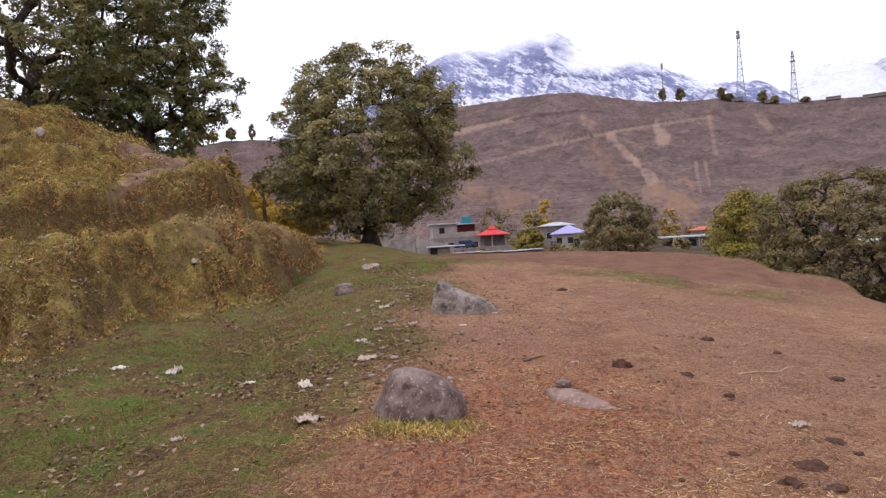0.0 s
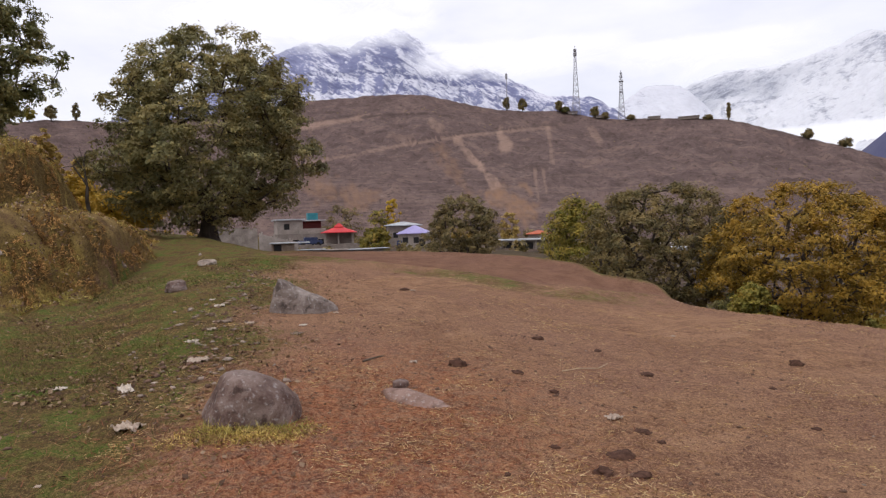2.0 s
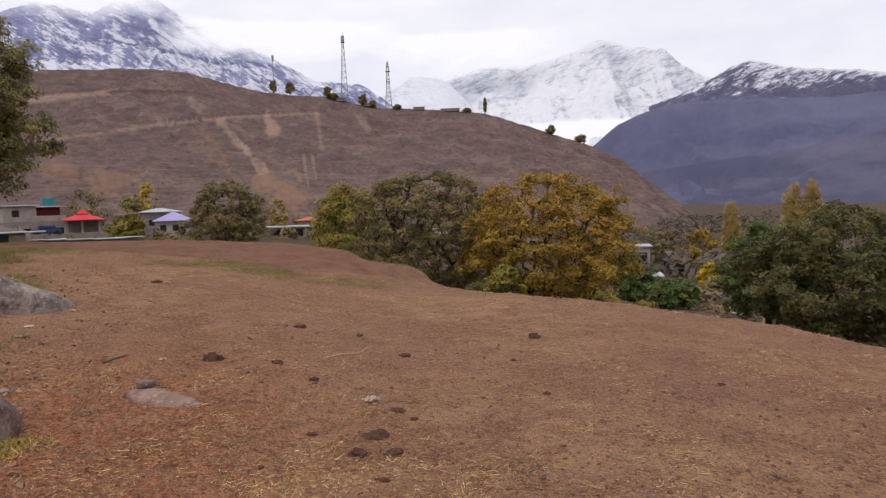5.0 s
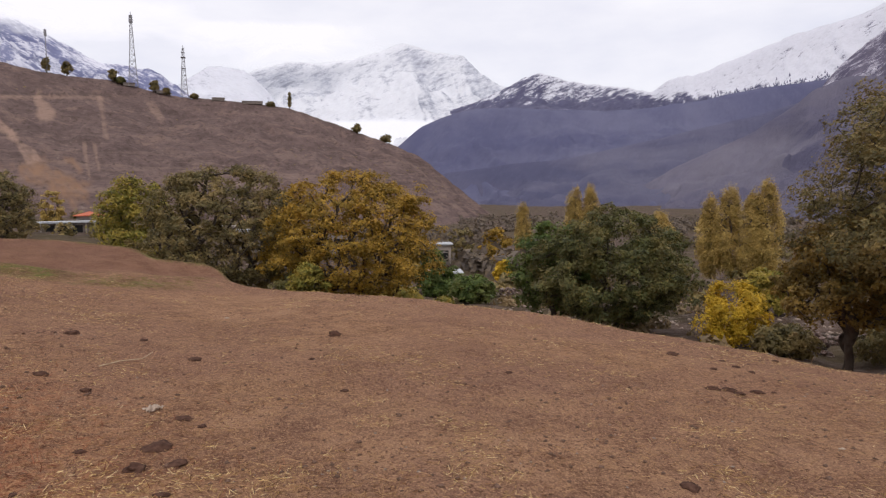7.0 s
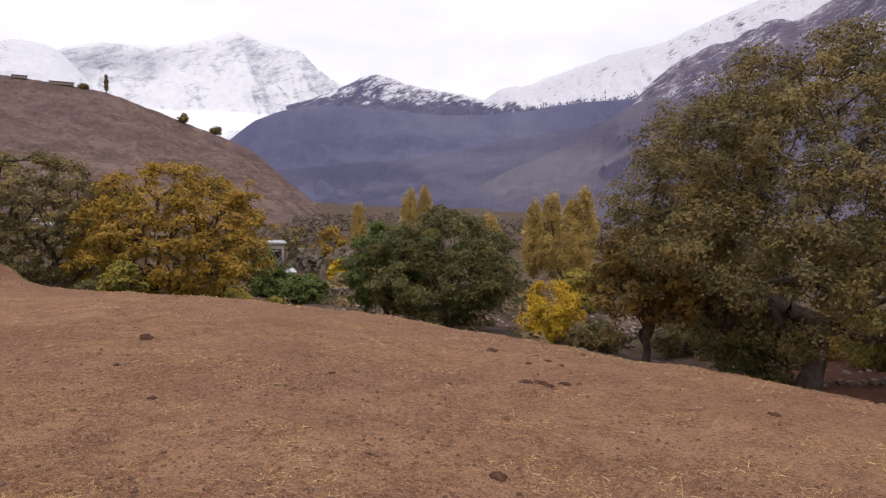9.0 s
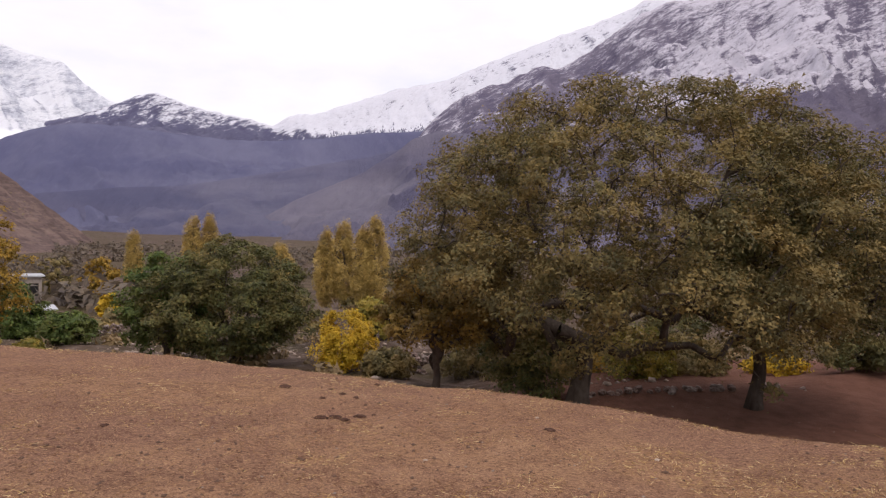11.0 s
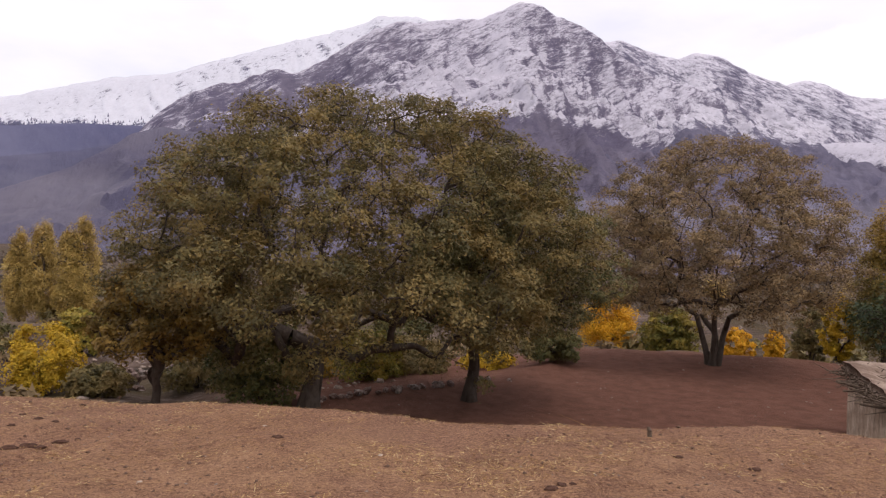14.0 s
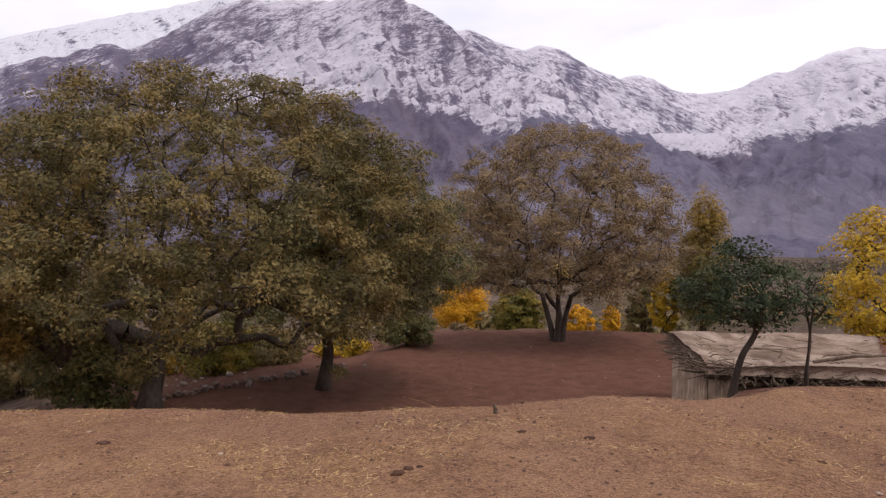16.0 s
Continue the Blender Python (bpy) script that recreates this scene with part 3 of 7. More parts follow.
# ---- the ground: one sheet out to the horizon ----
def build_ground():
    az = np.radians(np.concatenate([np.arange(-180, -44, 3.0), np.arange(-44, 40, 0.3), np.arange(40, 158, 0.6), np.arange(160, 180.01, 2.5)]))
    az[-1] = np.pi
    d = np.concatenate([np.linspace(0.0, 2.6, 9), np.geomspace(2.7, 10.4, 72), np.linspace(10.5, 26, 136), np.geomspace(26.2, 60, 56), np.geomspace(62, 5000, 44)])
    A, D = np.meshgrid(az, d)
    x, y = D * np.sin(A), D * np.cos(A)
    z = land(x, y) + relief(x, y)
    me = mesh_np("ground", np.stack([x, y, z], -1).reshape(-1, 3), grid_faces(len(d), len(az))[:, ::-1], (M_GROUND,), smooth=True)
    deg = np.degrees(A)
    foot = np.interp(deg, RINGS[0][0], RINGS[0][1])
    crest = np.interp(deg, RINGS[1][0], RINGS[1][1])
    wob = 0.9 * fbm(x * 0.6, y * 0.6, 0, 3, 41)
    bank = bankness(x, y)
    # sward: at the bank's foot, narrowing to a strip before the ridge
    line = x - (-0.75 + 0.10 * (y - 5)) - 0.9 * wob
    sward = smoothstep(1.3, -1.5, line) * smoothstep(3, -1, deg - 8)
    strip = smoothstep(1.9, 0.5, np.abs(D + 0.35 * wob - foot - 0.2)) * smoothstep(36, 30, deg) * smoothstep(-16, -6, deg) * (0.46 + 0.25 * wob)
    lip = smoothstep(0.55, 0.2, np.abs(D - crest + 0.25 * wob)) * smoothstep(15, 20, deg) * smoothstep(36, 33, deg) * 0.75
    knoll = smoothstep(-9.8, -8.8, deg) * smoothstep(1, -4, deg) * smoothstep(15, 19, D) * smoothstep(45, 36, D)
    add_mask(me, "green", np.clip(np.maximum(np.maximum(np.maximum(sward, strip), knoll), lip) * (1 - bank), 0, 1))
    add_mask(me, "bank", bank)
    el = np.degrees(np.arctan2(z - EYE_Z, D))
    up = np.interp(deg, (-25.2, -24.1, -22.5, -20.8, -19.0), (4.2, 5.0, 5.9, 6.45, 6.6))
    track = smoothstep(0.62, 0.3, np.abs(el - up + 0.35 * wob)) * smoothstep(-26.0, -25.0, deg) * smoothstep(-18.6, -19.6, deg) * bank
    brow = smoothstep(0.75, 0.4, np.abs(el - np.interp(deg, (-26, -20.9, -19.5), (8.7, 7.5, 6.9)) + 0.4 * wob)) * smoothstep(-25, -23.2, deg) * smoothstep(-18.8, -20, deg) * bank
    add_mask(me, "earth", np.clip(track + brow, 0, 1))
    soil = smoothstep(83, 90, deg) * smoothstep(153, 147, deg) * smoothstep(foot + 0.5, foot + 1.5, D) * smoothstep(40, 38, D)
    rdg = smoothstep(-3, 3, deg) * smoothstep(37, 34, deg) * smoothstep(foot + 0.7, foot + 1.5, D + 0.4 * wob) * smoothstep(crest + 9, crest + 5, D) * (1 - lip)
    add_mask(me, "soil", np.clip(soil + 0.62 * rdg, 0, 1))
    rust = np.exp(-(((x - 0.55 - 0.12 * (y - 5)) / 1.5) ** 2 + ((y - 5.2) / 2.2) ** 2)) * smoothstep(-0.5, 0.3, line)
    add_mask(me, "rust", np.clip(rust * 1.3, 0, 1))
    far = smoothstep(crest + 1.0, crest + 3.5, D) * (1 - bank) * (1 - soil) * (1 - rdg) * (1 - knoll)
    add_mask(me, "valley", np.clip(far, 0, 1))
    return tagged(new("ground", me), "dry trodden pasture with straw, green sward and a grassy bank", "ground", kind="structure")


GROUND = build_ground()


# ---- hill and mountains ----
def build_range(name, label, skyline, d_top, d_foot, z_foot, material, relief_h, size, seed, step=0.2, rows=90, power=0.85, rough=0.0, fade=4.0, category="mountain", jag=13.0, bare=None, slant=0.35):
    """A range whose crest follows a skyline of bearings and slopes of sight; the crest stands d_top away, the foot d_foot."""
    k = np.array(skyline)
    az = np.arange(k[0, 0] - fade, k[-1, 0] + fade + 1e-6, step)
    crest = np.interp(az, k[:, 0], EYE_Z + d_top * np.tan(np.radians(k[:, 1])))
    w = np.exp(-0.5 * (np.arange(-6, 7) * step / 0.26) ** 2)
    w /= w.sum()
    crest = np.convolve(np.pad(crest, 6, mode="edge"), w, "valid")
    s = np.linspace(0, 1.25, rows)[:, None]
    A = np.radians(az)[None] + 0 * s
    D = d_foot + (d_top - d_foot) * s + 0 * A
    x, y = D * np.sin(A), D * np.cos(A)
    rise = np.where(s <= 1, np.clip(s, 0, 1) ** power, 1 - (s - 1) * 1.6)
    u, v = A * d_top / size, D / size
    # spurs that run down from the crest and fork, with gullies between them
    warp = 0.55 * fbm(u * 0.5, v * 0.5, 0, 4, seed + 40)
    spur = np.clip(0.5 + 0.3 * ridged(u * 0.9 + warp + slant * v, v * 0.42 + 0.5 * warp, 3, seed, 0.5), 0, 1)
    side = np.clip(0.5 + 0.28 * ridged(u * 2.6 + 1.2 * spur + 0.8 * v * slant, v * 1.5 + warp, 6, seed + 60, 0.58), 0, 1)
    swell = 0.5 + 0.5 * vnoise(u * 0.35, v * 0.35, 0, seed + 17)
    calm = np.clip(s * 3, 0, 1) * (1 - np.exp(-(((1 - s) / 0.07) ** 2)))
    z = z_foot + (crest[None] - z_foot) * rise - relief_h * (0.75 * (1 - spur) + 0.5 * (1 - side) + 0.3 * swell) * calm * (0.35 + 0.65 * np.clip(s, 0, 1))
    z += jag * fbm(u * 7, v * 7, 0, 4, seed + 3) * np.clip(s * 2, 0, 1) * (1 - 0.6 * np.exp(-((1 - s) / 0.06) ** 2)) + 0.5 * jag * fbm(u * 11, 0.5 + 0 * v, 0, 3, seed + 4) * np.exp(-((1 - s) / 0.05) ** 2)
    if rough:
        z += rough * fbm(x / size * 9, y / size * 9, 0, 4, seed + 9) * np.clip(s * 4, 0, 1)
    me = mesh_np(name, np.stack([x, y, z], -1).reshape(-1, 3), grid_faces(rows, len(az))[:, ::-1], (material,), smooth=True)
    if bare:
        add_mask(me, "bare", smoothstep(bare[0], bare[1], np.degrees(A) + 1.2 * fbm(u * 2, v * 2, 0, 3, seed + 5)))
    return tagged(new(name, me), label, category, kind="structure")


def hill_material():
    n = Nodes("terraced_hill")
    mid, speck = n.noise(0.05, 8, 0.64, None, 0.5), n.noise(0.42, 6, 0.72)
    col = n.ramp(mid, (0.3, (0.108, 0.075, 0.069)), (0.5, (0.146, 0.101, 0.092)), (0.7, (0.192, 0.134, 0.118)))
    wash = n.noise(0.10, 7, 0.66, n.scaled(0.8, 0.8, 0.2), 0.5)
    col = n.mix(n.ramp(wash, (0.52, 0.0), (0.66, 0.6)), col, (0.250, 0.170, 0.138))
    col = n.mix(n.ramp(wash, (0.34, 0.6), (0.47, 0.0)), col, (0.080, 0.056, 0.050))
    # trodden contour lines, strongest on the lower slope
    lines = n.noise(0.62, 4, 0.6, n.scaled(0.05, 0.05, 1.0), 0.9)
    low = n.ramp(n.math("MULTIPLY", n.axis(2), 0.012), (0.05, 0.38), (0.55, 0.06))
    col = n.mix(n.math("MULTIPLY", n.ramp(lines, (0.52, 0.0), (0.58, 1.0)), low), col, (0.262, 0.186, 0.152))
    col = n.mix(n.ramp(speck, (0.36, 0.7), (0.46, 0.0)), col, (0.058, 0.044, 0.036))
    col = n.mix(n.ramp(speck, (0.58, 0.0), (0.66, 0.45)), col, (0.290, 0.225, 0.190))
    col = n.mix(n.mask("tan"), col, (0.300, 0.175, 0.105))
    col = n.mix(n.math("MULTIPLY", n.mask("scar"), n.ramp(speck, (0.3, 0.55), (0.5, 1.0))), col, (0.345, 0.232, 0.178))
    col = n.mix(n.mask("cutting"), col, (0.070, 0.050, 0.044))
    return n.done(col, 0.96, n.bump(n.math("ADD", n.math("ADD", n.math("MULTIPLY", lines, 0.12), wash), n.math("MULTIPLY", speck, 0.5)), 0.8, 2.5), spec=0.05)


HILL_SKY = [(-26, 7.0), (-16, 8.6), (-10, 8.6), (-4, 9.3), (3.6, 10.6), (9.7, 11.05), (12.9, 10.9), (16.1, 10.1), (18.9, 9.5), (23.7, 9.15), (28.4, 8.2), (33, 8.0), (37.1, 7.5),
            (39.7, 6.6), (42.7, 5.5), (45.6, 4.5), (47.6, 3.5), (49.9, 1.6), (52.2, -0.3), (54, -1.9), (56, -1.95)]
M_HILL = hill_material()
HILL_TOP_D, HILL_FOOT_D = 450.0, 230.0


def build_hill():
    ob = build_range("hill", "brown terraced hillside with pale erosion gullies", HILL_SKY, HILL_TOP_D, HILL_FOOT_D, -14.0, M_HILL, 10.0, 45.0, 5, 0.135, 112, 0.85, 0.5, 0.3, "hill", 0.4)
    co = np.empty(len(ob.data.vertices) * 3, np.float32)
    ob.data.vertices.foreach_get("co", co)
    co = co.reshape(-1, 3)
    az = np.degrees(np.arctan2(co[:, 0], co[:, 1]))
    el = np.degrees(np.arctan2(co[:, 2] - EYE_Z, np.hypot(co[:, 0], co[:, 1])))
    wob = 1.1 * fbm(az * 1.1, el * 1.1, 0, 4, 77)
    def band(a0, e0, a1, e1, w, wave=0.5):
        t = np.clip(((az - a0) * (a1 - a0) + (el - e0) * (e1 - e0)) / ((a1 - a0) ** 2 + (e1 - e0) ** 2), 0, 1)
        return smoothstep(w, w * 0.4, np.hypot(az - a0 - t * (a1 - a0), el - e0 - t * (e1 - e0)) + wave * wob * w)

    def line(pts, w, down=0.0):
        return np.max([band(a0, e0 - down, a1, e1 - down, w, 0.25) for (a0, e0), (a1, e1) in zip(pts, pts[1:])], 0)

    upper = [(-0.5, 7.5), (1.2, 8.2), (3.8, 8.63), (7.4, 9.15), (9.2, 9.36), (12.9, 9.4)]
    lower = [(2.0, 5.34), (7.3, 6.29), (11.0, 6.9), (15.7, 7.44), (20.5, 7.75), (25.2, 7.95)]
    patchy = 0.45 + 0.55 * np.clip(0.5 + fbm(az * 3, el * 6, 0, 4, 31), 0, 1)
    scar = 0.7 * line(upper[:4], 0.26) + 0.6 * line(lower, 0.16) * smoothstep(27, 18, az) + 0.85 * band(15.4, 7.1, 17.3, 4.9, 0.45) * patchy + 0.8 * band(17.1, 5.2, 18.4, 3.3, 0.4) * patchy
    scar += 0.65 * band(13.4, 8.7, 13.9, 8.2, 0.4) * patchy + 0.75 * band(19.0, 7.5, 19.5, 6.5, 0.5) + 0.5 * band(23.0, 7.8, 23.3, 5.0, 0.22) * patchy + 0.45 * band(26.5, 7.5, 27.2, 6.4, 0.3) * patchy
    scar += 0.5 * band(21.8, 4.5, 22.0, 2.2, 0.15) + 0.5 * band(22.5, 4.4, 22.7, 2.6, 0.15) + 0.4 * band(18.6, 3.2, 20.6, 3.0, 0.12)
    add_mask(ob.data, "scar", np.clip(scar, 0, 0.9))
    tan = 0.5 * patchy * band(3.5, 3.2, 7.5, 2.6, 1.1) + 0.7 * band(18.8, 2.2, 21.6, 0.6, 1.0) * patchy + 0.55 * band(20.9, 3.2, 21.4, 2.6, 0.5) + 0.4 * band(14.0, 6.6, 16.2, 2.6, 0.9) * patchy
    add_mask(ob.data, "tan", np.clip(tan, 0, 0.85))
    add_mask(ob.data, "cutting", np.clip(0.75 * line(upper[3:], 0.13) + 0.5 * line(lower[2:], 0.09, -0.22) + 0.4 * line(upper[:4], 0.1, -0.3), 0, 0.8))


build_hill()
# the rock colours hold the blue and violet haze of distance
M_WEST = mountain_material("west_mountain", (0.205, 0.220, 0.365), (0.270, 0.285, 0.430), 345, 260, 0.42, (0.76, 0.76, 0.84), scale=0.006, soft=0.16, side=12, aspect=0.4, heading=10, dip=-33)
# on the two snow tops the grey-blue rock patches double as painted shading
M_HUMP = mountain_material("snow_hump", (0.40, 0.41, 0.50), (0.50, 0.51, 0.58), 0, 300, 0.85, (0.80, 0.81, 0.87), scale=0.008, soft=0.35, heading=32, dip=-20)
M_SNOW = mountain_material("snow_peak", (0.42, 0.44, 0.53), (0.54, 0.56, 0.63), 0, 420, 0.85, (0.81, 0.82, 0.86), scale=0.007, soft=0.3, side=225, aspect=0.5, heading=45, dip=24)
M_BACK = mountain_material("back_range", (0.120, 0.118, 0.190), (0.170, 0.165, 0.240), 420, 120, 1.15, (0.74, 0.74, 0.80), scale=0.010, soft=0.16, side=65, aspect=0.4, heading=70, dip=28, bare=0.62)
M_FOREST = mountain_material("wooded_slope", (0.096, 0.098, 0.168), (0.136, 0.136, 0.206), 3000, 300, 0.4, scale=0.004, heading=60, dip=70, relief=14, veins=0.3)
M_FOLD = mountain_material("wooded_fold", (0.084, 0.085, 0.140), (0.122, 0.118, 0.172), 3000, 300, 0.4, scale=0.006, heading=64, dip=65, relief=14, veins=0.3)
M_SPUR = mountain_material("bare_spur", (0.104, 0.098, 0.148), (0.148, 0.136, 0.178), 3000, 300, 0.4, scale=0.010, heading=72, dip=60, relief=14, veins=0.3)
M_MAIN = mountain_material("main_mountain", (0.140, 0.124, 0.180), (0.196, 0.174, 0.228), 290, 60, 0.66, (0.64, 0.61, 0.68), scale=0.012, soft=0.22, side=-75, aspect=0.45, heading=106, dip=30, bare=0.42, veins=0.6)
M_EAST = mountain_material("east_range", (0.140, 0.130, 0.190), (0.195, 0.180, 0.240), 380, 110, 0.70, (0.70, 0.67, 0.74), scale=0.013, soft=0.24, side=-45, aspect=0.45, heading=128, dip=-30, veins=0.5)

build_range("mountain_west", "rocky mountain hazed blue by distance, streaked with snow, in cloud", [(-34, 7), (-24, 7), (-14, 8), (-8, 10), (-2, 11.8), (0.5, 14.0), (2.0, 14.7), (3.6, 15.2), (5.3, 14.8), (6.6, 14.6), (8.5, 15.8), (10.7, 16.2), (13.1, 14.9), (15.4, 14.0), (18.2, 12.8), (20.5, 11.7),
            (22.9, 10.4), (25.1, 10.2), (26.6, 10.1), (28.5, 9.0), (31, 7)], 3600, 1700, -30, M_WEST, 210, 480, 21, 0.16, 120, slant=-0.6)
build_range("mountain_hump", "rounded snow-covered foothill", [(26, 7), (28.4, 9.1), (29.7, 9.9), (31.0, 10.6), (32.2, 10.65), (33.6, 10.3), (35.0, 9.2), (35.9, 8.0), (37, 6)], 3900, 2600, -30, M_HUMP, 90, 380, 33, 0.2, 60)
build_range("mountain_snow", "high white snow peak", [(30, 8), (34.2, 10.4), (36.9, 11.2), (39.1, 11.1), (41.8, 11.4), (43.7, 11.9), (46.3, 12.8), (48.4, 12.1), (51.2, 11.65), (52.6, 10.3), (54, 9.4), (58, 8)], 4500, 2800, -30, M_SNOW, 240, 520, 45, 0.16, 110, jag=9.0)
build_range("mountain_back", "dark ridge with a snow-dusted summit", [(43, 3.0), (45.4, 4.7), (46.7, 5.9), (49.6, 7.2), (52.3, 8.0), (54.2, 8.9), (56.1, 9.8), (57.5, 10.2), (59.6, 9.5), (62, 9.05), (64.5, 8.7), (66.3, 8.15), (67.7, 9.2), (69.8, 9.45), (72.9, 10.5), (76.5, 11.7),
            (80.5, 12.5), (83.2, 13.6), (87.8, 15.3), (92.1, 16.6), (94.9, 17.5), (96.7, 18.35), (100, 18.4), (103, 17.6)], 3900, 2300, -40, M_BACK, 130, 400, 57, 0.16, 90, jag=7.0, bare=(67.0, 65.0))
build_range("mountain_wooded", "dark wooded slope below the snow, coloured violet for haze", [(42, 1.5), (44.9, 3.8), (45.8, 4.6), (47.6, 6.1), (50.0, 7.05), (52.3, 7.5), (55.1, 7.5), (59.4, 7.2), (63, 6.95), (66.3, 7.1), (69.5, 7.4), (74.2, 8.1), (78, 8.3), (80, 8.6)], 3100, 330, -14, M_FOREST, 170, 620, 69, 0.2, 100, 2.1, jag=3.0, slant=0.5)
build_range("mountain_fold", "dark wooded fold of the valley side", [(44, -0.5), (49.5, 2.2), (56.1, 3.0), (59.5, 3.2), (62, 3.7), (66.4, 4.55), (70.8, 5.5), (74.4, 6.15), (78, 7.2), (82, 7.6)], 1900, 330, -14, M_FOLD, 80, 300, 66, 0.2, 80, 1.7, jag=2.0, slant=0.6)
build_range("mountain_spur", "bare brown spur falling to the valley, coloured violet for haze", [(58, -2.5), (61.5, -1.5), (63.3, -0.7), (65.4, 0.8), (68.9, 2.75), (73.3, 4.6), (75.9, 6.2), (77.8, 7.7), (80, 8.4), (84, 8.0), (90, 6.0)], 1300, 330, -14, M_SPUR, 60, 170, 73, 0.2, 80, 1.5, jag=2.0, slant=0.7)
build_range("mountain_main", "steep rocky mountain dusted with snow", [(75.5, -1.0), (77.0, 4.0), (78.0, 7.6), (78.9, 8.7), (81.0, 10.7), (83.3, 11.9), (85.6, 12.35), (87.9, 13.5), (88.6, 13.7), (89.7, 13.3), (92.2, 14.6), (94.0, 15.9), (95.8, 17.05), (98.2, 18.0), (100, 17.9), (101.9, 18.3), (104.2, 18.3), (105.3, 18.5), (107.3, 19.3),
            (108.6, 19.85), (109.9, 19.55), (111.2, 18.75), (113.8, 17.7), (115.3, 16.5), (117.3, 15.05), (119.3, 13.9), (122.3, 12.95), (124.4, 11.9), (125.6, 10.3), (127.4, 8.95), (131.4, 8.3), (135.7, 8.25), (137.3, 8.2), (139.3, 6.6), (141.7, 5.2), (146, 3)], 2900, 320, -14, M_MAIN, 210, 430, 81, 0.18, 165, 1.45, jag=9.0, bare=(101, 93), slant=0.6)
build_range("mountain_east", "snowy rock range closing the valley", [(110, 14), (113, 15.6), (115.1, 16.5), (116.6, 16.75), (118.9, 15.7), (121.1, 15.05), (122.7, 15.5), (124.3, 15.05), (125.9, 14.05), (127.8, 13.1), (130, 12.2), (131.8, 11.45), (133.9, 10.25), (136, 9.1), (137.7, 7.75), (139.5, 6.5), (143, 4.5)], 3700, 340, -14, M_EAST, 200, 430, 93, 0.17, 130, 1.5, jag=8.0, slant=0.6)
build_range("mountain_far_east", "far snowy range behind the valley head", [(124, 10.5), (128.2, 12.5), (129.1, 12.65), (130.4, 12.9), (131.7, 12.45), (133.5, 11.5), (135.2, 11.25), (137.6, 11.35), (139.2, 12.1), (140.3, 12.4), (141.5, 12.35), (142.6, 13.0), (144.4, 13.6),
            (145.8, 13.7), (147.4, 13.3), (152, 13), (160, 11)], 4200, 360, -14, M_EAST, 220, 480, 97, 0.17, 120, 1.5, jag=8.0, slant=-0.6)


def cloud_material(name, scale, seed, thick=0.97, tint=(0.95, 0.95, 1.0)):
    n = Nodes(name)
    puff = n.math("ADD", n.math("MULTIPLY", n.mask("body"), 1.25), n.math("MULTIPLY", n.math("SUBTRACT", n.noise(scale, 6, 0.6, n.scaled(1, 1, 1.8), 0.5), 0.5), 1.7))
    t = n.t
    # emission gives the brightness that sky light would give a cloud
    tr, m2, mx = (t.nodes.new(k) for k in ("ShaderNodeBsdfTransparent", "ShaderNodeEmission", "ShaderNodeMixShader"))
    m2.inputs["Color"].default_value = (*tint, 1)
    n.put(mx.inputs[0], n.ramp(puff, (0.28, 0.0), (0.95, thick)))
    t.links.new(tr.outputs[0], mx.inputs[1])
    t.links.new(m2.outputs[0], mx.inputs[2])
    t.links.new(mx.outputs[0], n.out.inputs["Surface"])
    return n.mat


def cloud_bank(label, az0, az1, e0, e1, d, scale, seed, lower=0.5, thick=0.97, tint=(0.95, 0.95, 1.0)):
    """A drifting bank of cloud, far off: a self-glowing sheet, thickest in the middle, leaning back with height."""
    az, el = np.meshgrid(np.linspace(az0, az1, 50), np.linspace(e0, e1, 24))
    s, r = (az - az0) / (az1 - az0), (el - e0) / (e1 - e0)
    dd = d + 260 * r + 60 * fbm(s * 4, r * 3, 0, 3, seed)
    A = np.radians(az)
    me = mesh_np("cloud", np.stack([dd * np.sin(A), dd * np.cos(A), EYE_Z + dd * np.tan(np.radians(el))], -1).reshape(-1, 3), grid_faces(24, 50), (cloud_material("cloud_%d" % seed, scale, seed, thick, tint),), smooth=True)
    edge = np.clip(np.sin(np.pi * s), 0, 1) ** 0.6 * smoothstep(0, lower, r) * smoothstep(1.0, 0.8, r)
    add_mask(me, "body", edge)
    ob = new("cloud", me)
    return tagged(ob, label, "cloud", kind="structure")


cloud_bank("pale cloud hiding the haze-blue mountain top", -12, 17, 12.4, 21, 3000, 0.004, 3, 0.5)
cloud_bank("thin cloud drifting along the ridge", 10, 31, 10.2, 15.5, 3050, 0.004, 4, 0.8)
cloud_bank("mist at the foot of the snow peak", 31, 55, 3.2, 7.0, 3250, 0.004, 5, 0.25)
cloud_bank("pale cloud behind the far snowy range", 128, 150, 11.0, 17, 3300, 0.004, 6, 0.85)
cloud_bank("pale cloud beside the snow peak", 27, 45, 9.5, 14.5, 4100, 0.004, 7, 0.8)


# added glowing sheet that pales the foot of the mountains like haze
cloud_bank("thin glowing sheet added as haze over the valley floor", 52, 158, -3.2, 5.0, 700, 0.006, 8, 0.6, 0.10, (0.62, 0.57, 0.60))


